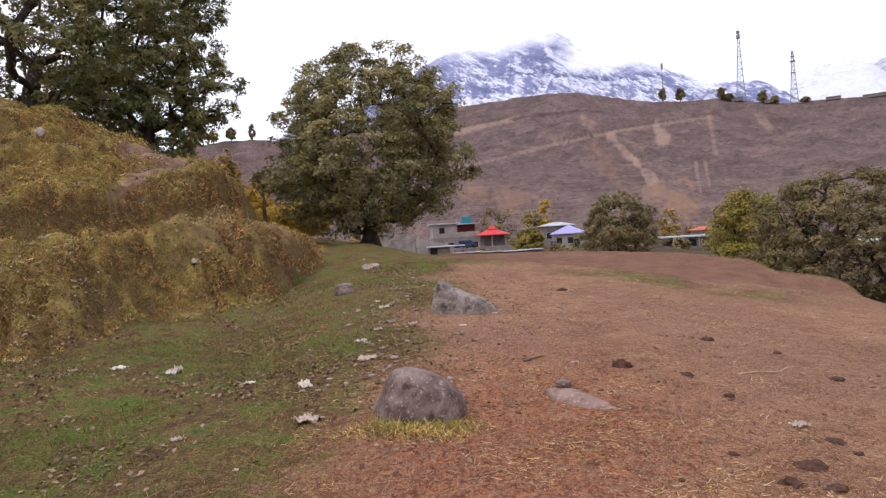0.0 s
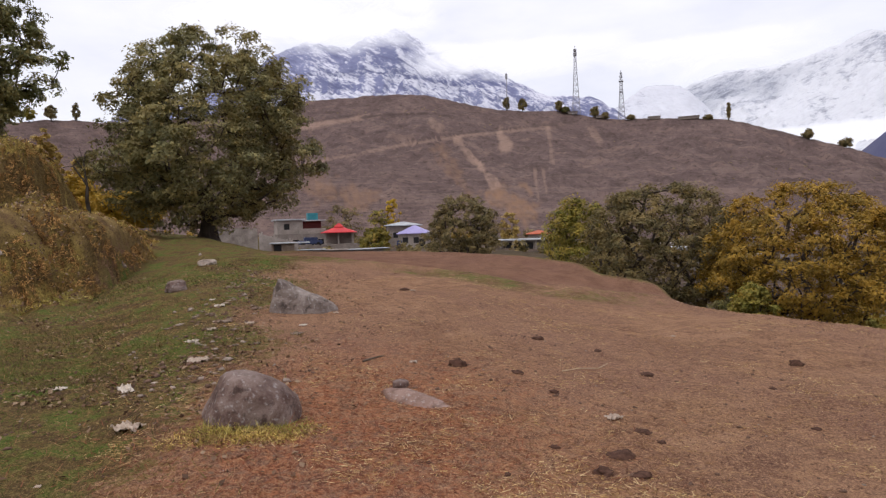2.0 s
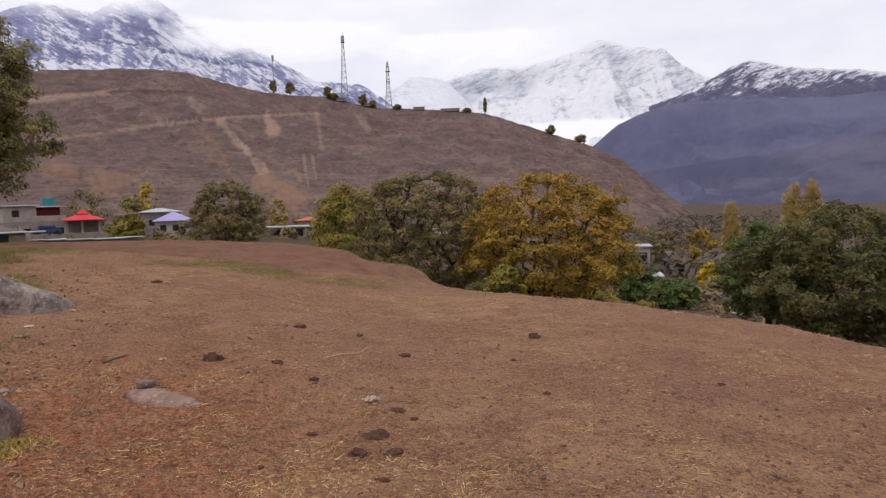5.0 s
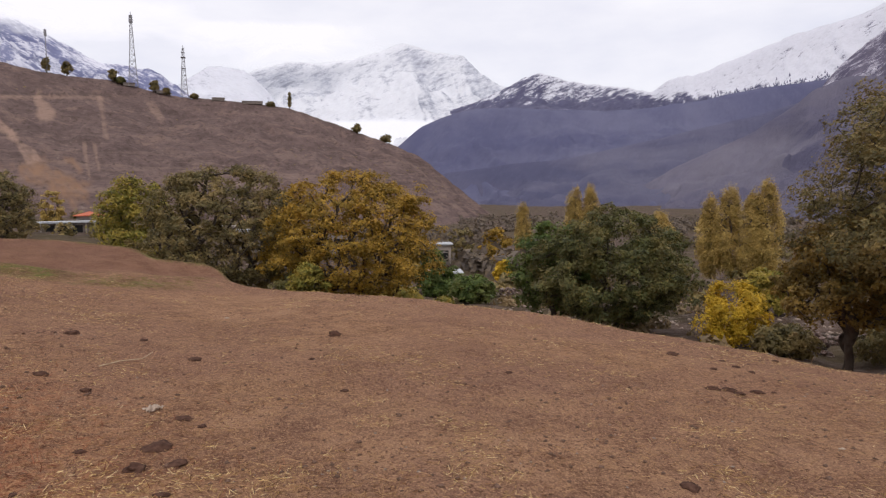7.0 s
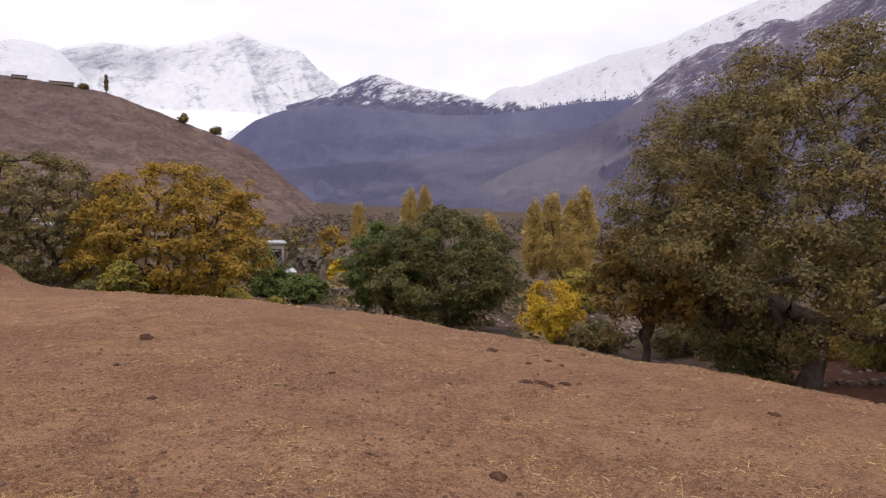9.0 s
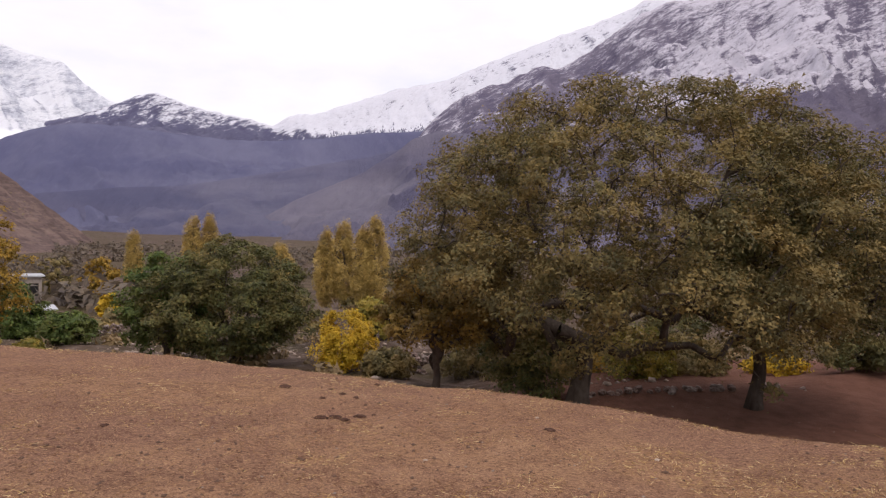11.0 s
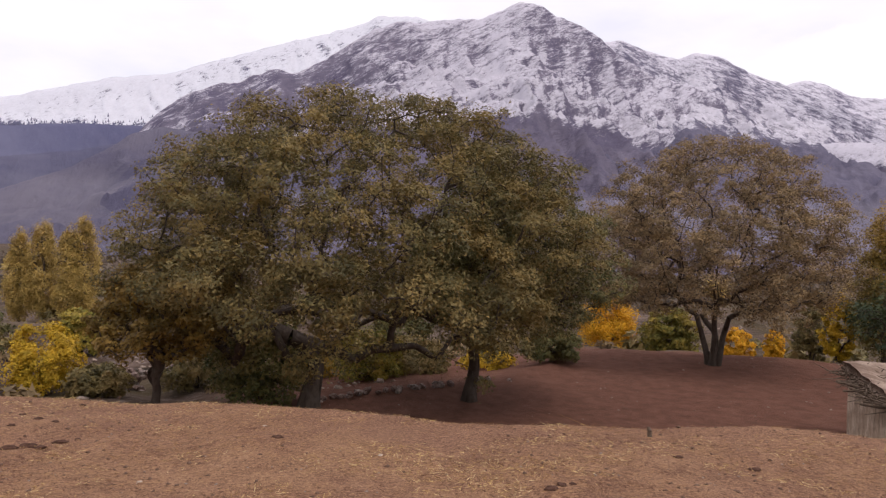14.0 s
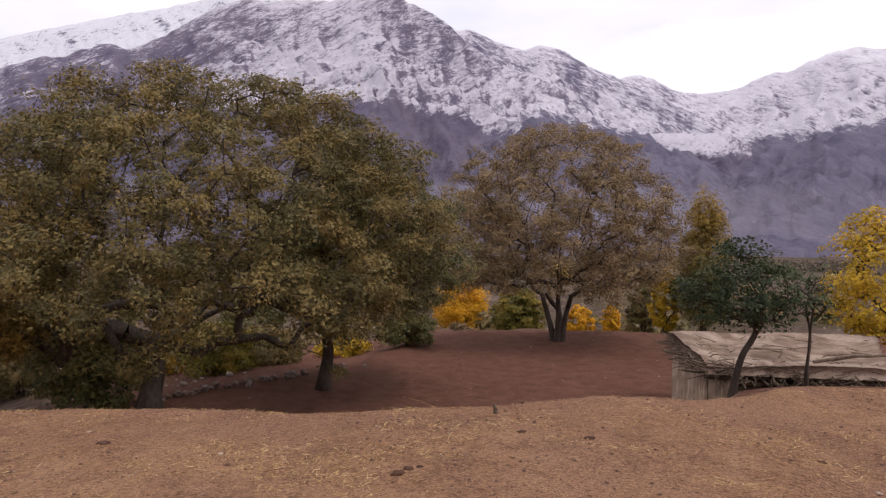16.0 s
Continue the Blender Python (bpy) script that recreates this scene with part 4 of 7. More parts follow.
# ---- trees ----
def leaf_cards(points, size, rng, facing, ratio=0.6, three=False):
    """Kite-shaped leaves, each slightly folded, at the given points."""
    n = len(points)
    nrm = facing + 0.55 * rng.normal(size=(n, 3))
    nrm /= np.linalg.norm(nrm, axis=1, keepdims=True)
    a = rng.normal(size=(n, 3))
    a -= nrm * (a * nrm).sum(1, keepdims=True)
    a /= np.linalg.norm(a, axis=1, keepdims=True)
    b = np.cross(nrm, a)
    L = size * rng.uniform(0.6, 1.3, (n, 1))
    if three:
        v = np.stack([points - a * L * 0.5 + b * L * ratio * 0.45, points + a * L * 0.62, points - a * L * 0.3 - b * L * ratio * 0.6 + nrm * L * 0.1], 1)
        return v.reshape(-1, 3), np.arange(3 * n).reshape(-1, 3)
    v = np.stack([points - a * L * 0.5, points + b * L * ratio * 0.5 + nrm * L * 0.1 - a * L * 0.05, points + a * L * 0.5, points - b * L * ratio * 0.5 + nrm * L * 0.1 - a * L * 0.05], 1)
    return v.reshape(-1, 3), np.arange(4 * n).reshape(-1, 4)


def tubes(p0, p1, r0, r1, sides=6):
    """Tapered tubes between pairs of points, as one set of quads."""
    p0, p1 = np.asarray(p0), np.asarray(p1)
    ax = p1 - p0
    ln = np.maximum(np.linalg.norm(ax, axis=1, keepdims=True), 1e-6)
    ax = ax / ln
    ref = np.where(np.abs(ax[:, 2:3]) > 0.9, [[1.0, 0, 0]], [[0, 0, 1.0]])
    u = np.cross(ref, ax)
    u /= np.linalg.norm(u, axis=1, keepdims=True)
    w = np.cross(ax, u)
    t = np.arange(sides) * 2 * np.pi / sides
    circ = u[:, None] * np.cos(t)[None, :, None] + w[:, None] * np.sin(t)[None, :, None]
    v = np.concatenate([p0[:, None] + circ * np.asarray(r0)[:, None, None], p1[:, None] + circ * np.asarray(r1)[:, None, None]], 1)
    base = np.arange(len(p0))[:, None] * 2 * sides
    k = np.arange(sides)
    f = np.stack([base + k, base + (k + 1) % sides, base + sides + (k + 1) % sides, base + sides + k], -1)
    return v.reshape(-1, 3), f.reshape(-1, 4)


def sweep(pts, radii, sides=12, seed=0):
    """One round limb along a line of points, a little fluted."""
    P, n = np.asarray(pts, float), len(pts)
    t = np.gradient(P, axis=0)
    t /= np.linalg.norm(t, axis=1, keepdims=True)
    u = np.cross(t, [0.0, 1.0, 0.15])
    u /= np.linalg.norm(u, axis=1, keepdims=True)
    w = np.cross(t, u)
    a = np.arange(sides) * 2 * np.pi / sides
    flute = 1 + 0.10 * np.sin(3 * a + seed) + 0.06 * np.sin(5 * a + 2 * seed)
    v = P[:, None] + (u[:, None] * np.cos(a)[None, :, None] + w[:, None] * np.sin(a)[None, :, None]) * (np.asarray(radii)[:, None] * flute[None])[..., None]
    i, k = np.arange(n - 1)[:, None] * sides, np.arange(sides)[None]
    f = np.stack([i + k, i + (k + 1) % sides, i + sides + (k + 1) % sides, i + sides + k], -1)
    return v.reshape(-1, 3), f.reshape(-1, 4)


def crown_radius(s, shape, full=2.0):
    if shape == "poplar":
        return np.clip(np.minimum(s / 0.15, 1), 0, 1) ** 0.5 * (0.8 + 0.2 * np.sin(np.pi * np.clip(s * 1.2, 0, 1))) * np.clip(1 - s ** 5, 0, 1) ** 0.5
    if shape == "bush":
        return np.sqrt(np.clip(1 - ((s - 0.42) / 0.6) ** 2, 0, 1))
    low = 1 - 0.6 * (np.clip(0.34 - s, 0, 1) / 0.34) ** 2
    return np.where(s < 0.34, low, np.clip(1 - (np.clip(s - 0.34, 0, 1) / 0.67) ** full, 0, 1) ** (1 / full))


LEAF_MORE = 1.9


def tree(name, label, category, base, height, radius, leaf_mat, bark, seed, clusters=220, leaves=70, leaf=0.13, trunk=0.22, low=0.2, fork=0.3, shape="dome", stems=1,
         offset=(0, 0), group="", clump=0.42, sparse=0.0, rim=0.12, full=2.0, hollow=0.0, wide=1.0, lean=(0, 0), squash=0.75, three=True, lobe=1.0, bough=0.0, core=0.45, opening_=None, limbs=0.92):
    """A tree with wandering limbs that end in sprays of leaves; the sprays gather in domed boughs with dark gaps between.
    bough: radius of a bough, 0 for loose sprays. core: the inner part of the crown that is bare limbs."""
    rng = np.random.default_rng(seed)
    clusters, clump = int(clusters * 0.72), clump * (1.3 if shape != "poplar" else 1.0)
    if bough:
        clump *= 0.70
        clusters = int(clusters * 1.7)
        leaves /= 1.45
    radius -= 0.5 * clump

    def crown_points(n, inner):
        s = rng.uniform(0, 1, n)
        ang = rng.uniform(0, 2 * np.pi, n)
        lobes = 1 + lobe * 0.17 * vnoise(np.cos(ang) * 1.6 + 5, np.sin(ang) * 1.6 + 5, s * 2.5 + seed, seed) + lobe * 0.14 * vnoise(np.cos(ang) * 4, np.sin(ang) * 4, s * 6, seed + 3)
        rad = crown_radius(s, shape, full) * radius * lobes * np.sqrt(rng.uniform(inner, 1, n))
        zz = height * low + (height * (1 - low) - 0.5 * clump) * s
        zz += 0.05 * min(1, lobe) * height * vnoise(np.cos(ang) * 2.5, np.sin(ang) * 2.5, 0.5, seed + 8) * s
        c = np.stack([np.cos(ang) * rad * wide + offset[0], np.sin(ang) * rad + offset[1], zz], 1)
        keep = rng.uniform(0, 1, n) < np.clip(crown_radius(s, shape, full), 0.3, 1) ** 0.8
        keep &= ~((s < hollow) & (np.hypot(c[:, 0] - offset[0], c[:, 1] - offset[1]) < 0.62 * radius))
        if opening_:
            keep &= np.linalg.norm((c - np.array(opening_[:3])) / np.array(opening_[3:]), axis=1) > 1
        return c[keep]

    if bough:
        heads = crown_points(2400, max(rim, core))
        flat_, chosen = heads / np.array([1, 1, 0.8]), [0]
        for i in range(1, len(heads)):
            if ((flat_[chosen] - flat_[i]) ** 2).sum(1).min() > (0.8 * bough) ** 2:
                chosen.append(i)
        heads = heads[chosen]
        mid = np.array([offset[0], offset[1], height * (low + 0.35 * (1 - low))])
        out = heads - mid
        out /= np.linalg.norm(out, axis=1, keepdims=True)
        who = rng.integers(0, len(heads), clusters)
        u = rng.normal(size=(clusters, 3)) + 0.9 * out[who] + np.array([0, 0, 0.7])
        u /= np.linalg.norm(u, axis=1, keepdims=True)
        reach = bough * rng.uniform(0.6, 1.15, len(heads))[who] * (0.45 + 0.55 * rng.uniform(0, 1, clusters) ** 0.5)
        c = heads[who] - out[who] * bough * 0.55 + u * reach[:, None] * np.array([1, 1, 0.72])
        loose = crown_points(clusters, rim)[: clusters // 7]
        c = np.concatenate([c, loose])
        face = np.concatenate([u, (loose - mid) / np.linalg.norm(loose - mid, axis=1, keepdims=True)])
        ok = c[:, 2] > max(0.4, 0.6 * low * height)
        c, face = c[ok], face[ok]
    else:
        c = crown_points(clusters * 4, rim)
        c = c[vnoise(c[:, 0] * 0.9, c[:, 1] * 0.9, c[:, 2] * 0.9, seed + 5) > -0.62 + sparse][:clusters]
        face = c - np.array([offset[0], offset[1], height * 0.5])
        face /= np.maximum(np.linalg.norm(face, axis=1, keepdims=True), 0.1)
    # limbs: the stems first, then every spray joins the nearest limb
    nodes, parent, tips = [], [], []
    for k in range(stems):
        a = 2 * np.pi * k / stems + seed
        spread = 0.0 if stems == 1 else 0.07 * radius
        last = -1
        for i in range(7):
            f = i / 6
            wander = 0.05 * height * f * np.array([vnoise(f * 2, seed * 0.37 + k), vnoise(f * 2, seed * 0.53 + 9 + k)])
            top = height * (fork if stems == 1 else fork * 1.25)
            nodes.append([wander[0] + (0.5 * trunk + spread * f) * (np.cos(a) if stems > 1 else 0) + f * (offset[0] * 0.25 + lean[0]), wander[1] + (0.5 * trunk + spread * f) * (np.sin(a) if stems > 1 else 0) + f * (offset[1] * 0.25 + lean[1]), top * f - (0.15 if i == 0 else 0)])
            parent.append(last)
            last = len(nodes) - 1
        tips.append(last)
    fixed = len(nodes)
    root = np.array(nodes[tips[0]])
    order = np.argsort(np.linalg.norm(c - root, axis=1))
    c, face = c[order], face[order]
    room = np.zeros((fixed + 6 * len(c) + 8, 3))
    room[:fixed] = nodes
    held = np.zeros(len(room))
    held[:fixed] = np.where(np.arange(fixed) % 7 < 4, 3.0, 0.2)
    n_at, ends = fixed, []
    held[:fixed] += 0.25 * np.linalg.norm(room[:fixed] - root, axis=1)
    for q in c:
        P = room[:n_at]
        away = q - P
        dist = np.sqrt((away ** 2).sum(1))
        cost = dist + held[:n_at] + np.where(away[:, 2] < -0.1, 0.5 * -away[:, 2], 0)
        j = int(np.argmin(cost))
        p, length = P[j].copy(), dist[j]
        pieces = max(2, min(6, int(length / 0.42)))
        last = j
        for i in range(1, pieces + 1):
            f = i / pieces
            sag = np.array([0, 0, 0.16 * length * math.sin(math.pi * f) * (1 if q[2] < p[2] + 0.5 * length else -0.4)])
            jit = rng.normal(scale=0.045 * length, size=3) * math.sin(math.pi * f)
            room[n_at] = p + (q - p) * f + sag + jit
            held[n_at] = 0.25 * math.dist(room[n_at], root)
            parent.append(last)
            last = n_at
            n_at += 1
        ends.append(last)
    N, par = room[:n_at], np.array(parent)
    load = np.zeros(len(N))
    load[ends] = 1
    for i in range(len(N) - 1, -1, -1):
        if par[i] >= 0:
            load[par[i]] += load[i]
    rr = np.maximum(0.008 * height / 9, trunk * limbs * (np.maximum(load, 0.6) / max(load.max(), 1)) ** 0.47)
    limb = np.arange(fixed, len(N))
    r_in = np.minimum(rr[par[limb]], rr[limb] * 1.35)
    whole = new(name)
    whole.location = base
    V, F, at_v = [], [], 0
    for k in range(stems):
        f = np.linspace(0, 1, 14)
        stem = np.array(nodes[k * 7 : k * 7 + 7])
        pts = np.stack([np.interp(f, np.linspace(0, 1, 7), stem[:, i]) for i in range(3)], 1)
        v, q = sweep(pts, trunk / (1 if stems == 1 else stems ** 0.5) * (1 - 0.28 * f) * (1 + 0.6 * np.exp(-f * 10)), 12, seed + k)
        V.append(v), F.append(q + at_v)
        at_v += len(v)
    if len(limb):
        v, q = tubes(N[par[limb]], N[limb], r_in, rr[limb], 4)
        V.append(v), F.append(q + at_v)
    t_ob = new("trunk", mesh_np("trunk", np.concatenate(V), np.concatenate(F), (bark,), smooth=True))
    t_ob.parent = whole
    # leaves
    at = N[ends]
    count = np.maximum(4, (leaves * LEAF_MORE * rng.uniform(0.6, 1.4, len(at))).astype(int))
    who = np.repeat(np.arange(len(at)), count)
    u = rng.normal(size=(len(who), 3)) + 0.35 * face[who]
    u /= np.linalg.norm(u, axis=1, keepdims=True)
    u[:, 2] = np.where((u[:, 2] < -0.1) & (rng.uniform(0, 1, len(u)) < 0.6), -u[:, 2], u[:, 2])
    size_b = clump * rng.uniform(0.65, 1.35, len(at))
    form = 1 + 0.45 * vnoise(u[:, 0] * 1.9 + who * 7.1, u[:, 1] * 1.9, u[:, 2] * 1.9, seed + 12)
    shell = size_b[who] * form * (0.35 + 0.65 * rng.uniform(0, 1, len(who)) ** 0.45)
    pts = at[who] + u * shell[:, None] * np.array([1, 1, squash])
    facing = 0.55 * u + 0.55 * face[who] + np.array([0, 0, 0.6])
    k = limb[rng.integers(0, len(limb), len(pts) // 12)]
    k = k[(N[k][:, 2] > height * low) & (load[k] < 12)]
    more = N[k] + rng.normal(size=(len(k), 3)) * clump * 0.4
    pts, facing = np.concatenate([pts, more]), np.concatenate([facing, rng.normal(size=more.shape) + np.array([0, 0, 0.6])])
    ok = pts[:, 2] > 0.05
    v, f = leaf_cards(pts[ok], leaf * (1.37 if three else 1.2), rng, facing[ok], 0.6, three)
    c_ob = new("crown", mesh_np("crown", v, f, (leaf_mat,)))
    c_ob.parent = whole
    return tagged(whole, label, category, group)


def tree_at(name, label, category, az, d, height, radius, leaf_mat, bark, seed, z=None, **kw):
    p = on_ground(az, d) if z is None else polar(az, d, z)
    return tree(name, label, category, p, height, radius, leaf_mat, bark, seed, **kw)


def tall(az, d, el_top, z=None):
    """Height that brings a tree's top to a slope of sight."""
    zb = on_ground(az, d).z if z is None else z
    return EYE_Z + d * math.tan(radians(el_top)) - zb


W = "walnut_tree"
tree_at(W, "spreading walnut tree with olive and browning leaves", "tree", 92.4, 20.0, tall(92.4, 20, 11.7), 6.9, M_LEAF_WALNUT, M_BARK, 101, clusters=1100, leaves=126, leaf=0.059, trunk=0.29, low=0.12, fork=0.2, lean=(0, 0.45), offset=(0, -1.5), lobe=0.4, full=2.3, rim=0.3, hollow=0.24, clump=0.46, bough=1.0, opening_=(-3.0, -2.2, 2.4, 3.2, 1.2, 1.1))
tree_at(W, "walnut tree with dark trunk and dense green crown", "tree", 105.6, 21.6, tall(105.6, 21.6, 7.0), 3.4, M_LEAF_DEEP, M_BARK, 102, clusters=420, leaves=120, leaf=0.056, trunk=0.21, low=0.2, fork=0.24, lean=(0, 0.3), offset=(-0.3, -0.9), lobe=0.6, rim=0.25, hollow=0.3, bough=0.85)
tree_at(W, "many-stemmed walnut tree with thinning dull brown-green leaves", "tree", 124.6, 31.5, tall(124.6, 31.5, 9.2), 5.6, M_LEAF_BROWN, M_BARK, 103, clusters=1000, leaves=66, leaf=0.068, trunk=0.27, low=0.11, fork=0.17, limbs=0.5, stems=4, clump=0.42, lobe=0.7, rim=0.2, hollow=0.14, sparse=-0.2, bough=0.95, core=0.2)
tree_at("small_tree", "small forked tree with yellow-brown leaves", "tree", 80.6, 18.2, tall(80.6, 18.2, -1.5), 1.75, M_LEAF_TAWNY, M_BARK, 104, clusters=150, leaves=60, leaf=0.07, trunk=0.15, low=0.33, fork=0.2, stems=2, clump=0.26, bough=0.55)
tree_at("shrub", "dense dark shrub beneath the walnut", "shrub", 88.4, 21.0, 2.7, 1.5, M_LEAF_DARK, M_BARK, 105, clusters=130, leaves=60, leaf=0.085, trunk=0.06, low=0.05, fork=0.15, shape="bush", stems=3, clump=0.3)
tree_at("broad_tree", "broad dark green tree with low crown", "tree", 64.0, 30, tall(64, 30, -0.7), 3.3, M_LEAF_DARK, M_BARK, 106, clusters=420, leaves=84, leaf=0.085, trunk=0.22, low=0.1, fork=0.2, clump=0.42, bough=0.8)
tree_at("broad_tree", "bright green tree with low crown", "tree", 58.9, 32, tall(58.9, 32, -2.0), 2.0, M_LEAF_GREEN, M_BARK, 107, clusters=170, leaves=64, leaf=0.1, trunk=0.16, low=0.1, fork=0.2, clump=0.4, bough=0.7)
tree_at("yellow_bush", "bright yellow autumn bush", "bush", 72.9, 27, tall(72.9, 27, -6.6), 1.3, M_LEAF_YELLOW, M_BARK, 108, clusters=150, leaves=60, leaf=0.07, trunk=0.05, low=0.05, fork=0.12, shape="bush", stems=3, clump=0.2, squash=1.3)
tree_at("autumn_tree", "round tree with orange-yellow autumn leaves", "tree", 42.2, 33, tall(42.2, 33, 2.6), 4.2, M_LEAF_ORANGE, M_BARK, 109, clusters=520, leaves=60, leaf=0.092, trunk=0.26, low=0.1, fork=0.2, stems=3, bough=0.85, full=2.4, lobe=0.5)
tree_at("autumn_tree", "round tree with olive-brown autumn leaves", "tree", 32.0, 36, tall(32, 36, 2.9), 4.3, M_LEAF_DULL, M_BARK, 110, clusters=500, leaves=58, leaf=0.092, trunk=0.26, low=0.1, fork=0.2, stems=4, bough=0.9, full=2.4, lobe=0.5)
tree_at("willow", "rounded yellow-green willow by the houses", "tree", 25.2, 46, tall(25.2, 46, 2.1), 2.6, M_LEAF_WILLOW, M_BARK, 111, clusters=190, leaves=70, leaf=0.125, trunk=0.16, low=0.1, fork=0.2, stems=2, lobe=0.5)
tree_at("autumn_tree", "round brown-green tree at the village edge", "tree", 15.8, 62, tall(15.8, 62, 2.7), 4.0, M_LEAF_DULL, M_BARK, 112, clusters=300, leaves=36, leaf=0.13, trunk=0.2, low=0.06, fork=0.2, stems=4, bough=0.9)
tree_at(W, "tall walnut tree with two-lobed olive crown", "tree", -5.0, 30, tall(-5, 30, 15.8), 4.8, M_LEAF_GREY, M_BARK, 113, clusters=820, leaves=76, leaf=0.09, trunk=0.34, low=0.04, fork=0.2, offset=(0.1, 0), rim=0.2, lobe=1.0, bough=1.0, core=0.35, opening_=(0.75, 0, 9.2, 0.75, 9, 1.9))
tree_at(W, "tall dark walnut tree above the bank", "tree", -29.5, 31, 14.0, 6.2, M_LEAF_SHADE, M_BARK, 114, clusters=640, leaves=80, leaf=0.11, trunk=0.35, low=0.02, fork=0.26, bough=1.1)
tree_at(W, "dark walnut tree with reddish leaves above the bank", "tree", -21.8, 33, 11.4, 3.8, M_LEAF_SHADE, M_BARK, 115, clusters=390, leaves=80, leaf=0.11, trunk=0.3, low=0.02, fork=0.26, bough=0.9)
POPLARS = ((56.2, 95, -0.6, 1.0), (60.4, 92, 1.0, 1.15), (61.7, 93, 0.9, 1.2), (67.2, 100, -1.4, 1.6), (70.9, 84, -0.2, 1.25), (72.3, 82, 0.6, 1.45), (73.9, 80, 0.2, 1.3), (74.9, 80, 0.95, 1.45))
for k, (az, d, top, r) in enumerate(POPLARS):
    tree_at("poplar", "slender poplar with yellow autumn leaves", "tree", az, d, tall(az, d, top), r * 1.25, M_LEAF_POPLAR, M_BARK_PALE, 120 + k, clusters=330, leaves=46, leaf=0.125, trunk=0.14, low=0.06, fork=0.85, shape="poplar", clump=0.46, squash=2.0, lobe=0.4, group="poplars in the valley")
tree_at("golden_tree", "round golden-orange autumn tree", "tree", 116.5, 55, tall(116.5, 55, -3.7), 2.2, M_LEAF_GOLD, M_BARK, 130, clusters=190, leaves=60, leaf=0.11, trunk=0.1, low=0.05, fork=0.15, shape="bush", stems=2, squash=1.3, lobe=0.5)
tree_at("poplar", "poplar with green foot and yellow top", "tree", 135.8, 40, tall(135.8, 40, 3.5), 1.7, M_LEAF_TURNING, M_BARK, 131, clusters=280, leaves=60, leaf=0.085, trunk=0.14, low=0.06, fork=0.8, shape="poplar", clump=0.34, squash=2.0)


# ---- small growth and litter on the ground ----
def ribbons(p, along, side, length, width, lift):
    """Thin tapering blades of one quad each: from p along, rising or drooping by lift at the tip."""
    n = len(p)
    L, w = length[:, None], width[:, None]
    tip = p + along * L
    tip[:, 2] += lift.mean(1) * length
    v = np.stack([p - side * w, p + side * w, tip + side * w * 0.45, tip - side * w * 0.45], 1).reshape(-1, 3)
    return v, np.arange(4 * n).reshape(-1, 4)


def scatter(n, seed, az0, az1, d0, d1, power=1.0):
    rng = np.random.default_rng(seed)
    a = np.radians(rng.uniform(az0, az1, n))
    d = d0 + (d1 - d0) * rng.uniform(0, 1, n) ** power
    return rng, d * np.sin(a), d * np.cos(a), np.degrees(a), d


def straw_material(name, *colours, patches=0.0, fresh=(0.165, 0.150, 0.030)):
    n = Nodes(name)
    k = len(colours)
    col = n.ramp(n.island(), *[((i + 0.5) / k, c) for i, c in enumerate(colours)])
    if patches:
        spot, wide = n.noise(patches, 3, 0.6), n.noise(patches * 0.22, 3, 0.6)
        col = n.mix(n.ramp(spot, (0.36, 0.55), (0.50, 0.0)), col, colours[0])
        col = n.mix(n.ramp(spot, (0.54, 0.0), (0.66, 0.35)), col, colours[-1])
        col = n.mix(n.ramp(wide, (0.46, 0.0), (0.58, 0.6)), col, fresh)
    return n.done(col, 0.8, None, spec=0.15, through_light=0.15)


M_STRAW = straw_material("dry_straw", (0.099, 0.046, 0.024), (0.225, 0.109, 0.048), (0.342, 0.180, 0.076), (0.540, 0.332, 0.162))
M_STRAW_PALE = straw_material("pale_straw", (0.300, 0.170, 0.062), (0.490, 0.305, 0.115), (0.660, 0.450, 0.180), (0.800, 0.600, 0.320))
M_RUST = straw_material("rusty_weed", (0.17, 0.056, 0.032), (0.28, 0.098, 0.050), (0.38, 0.150, 0.080), (0.42, 0.25, 0.14))
M_SWARD = straw_material("short_grass", (0.052, 0.053, 0.012), (0.090, 0.092, 0.017), (0.156, 0.125, 0.030), (0.276, 0.185, 0.069), patches=2.0, fresh=(0.097, 0.176, 0.023))
# two bank grasses: brighter for lit tops, browner and darkened for shaded steep faces
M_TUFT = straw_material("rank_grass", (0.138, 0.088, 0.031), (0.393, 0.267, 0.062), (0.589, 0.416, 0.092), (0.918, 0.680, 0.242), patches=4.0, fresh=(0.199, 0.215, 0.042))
M_HANG_SHADED = straw_material("shaded_hanging_grass", (0.098, 0.045, 0.021), (0.262, 0.137, 0.042), (0.427, 0.237, 0.065), (0.707, 0.414, 0.151), patches=4.0, fresh=(0.225, 0.160, 0.052))
M_CLOD = plain_material("earth_clod", (0.105, 0.060, 0.042), (0.235, 0.145, 0.102), 20, 0.97)
M_PEBBLE = plain_material("pebble", (0.20, 0.145, 0.11), (0.44, 0.35, 0.285), 12, 0.9)


def edge_of_crest(az):
    return np.interp(az, RINGS[0][0], RINGS[0][1])


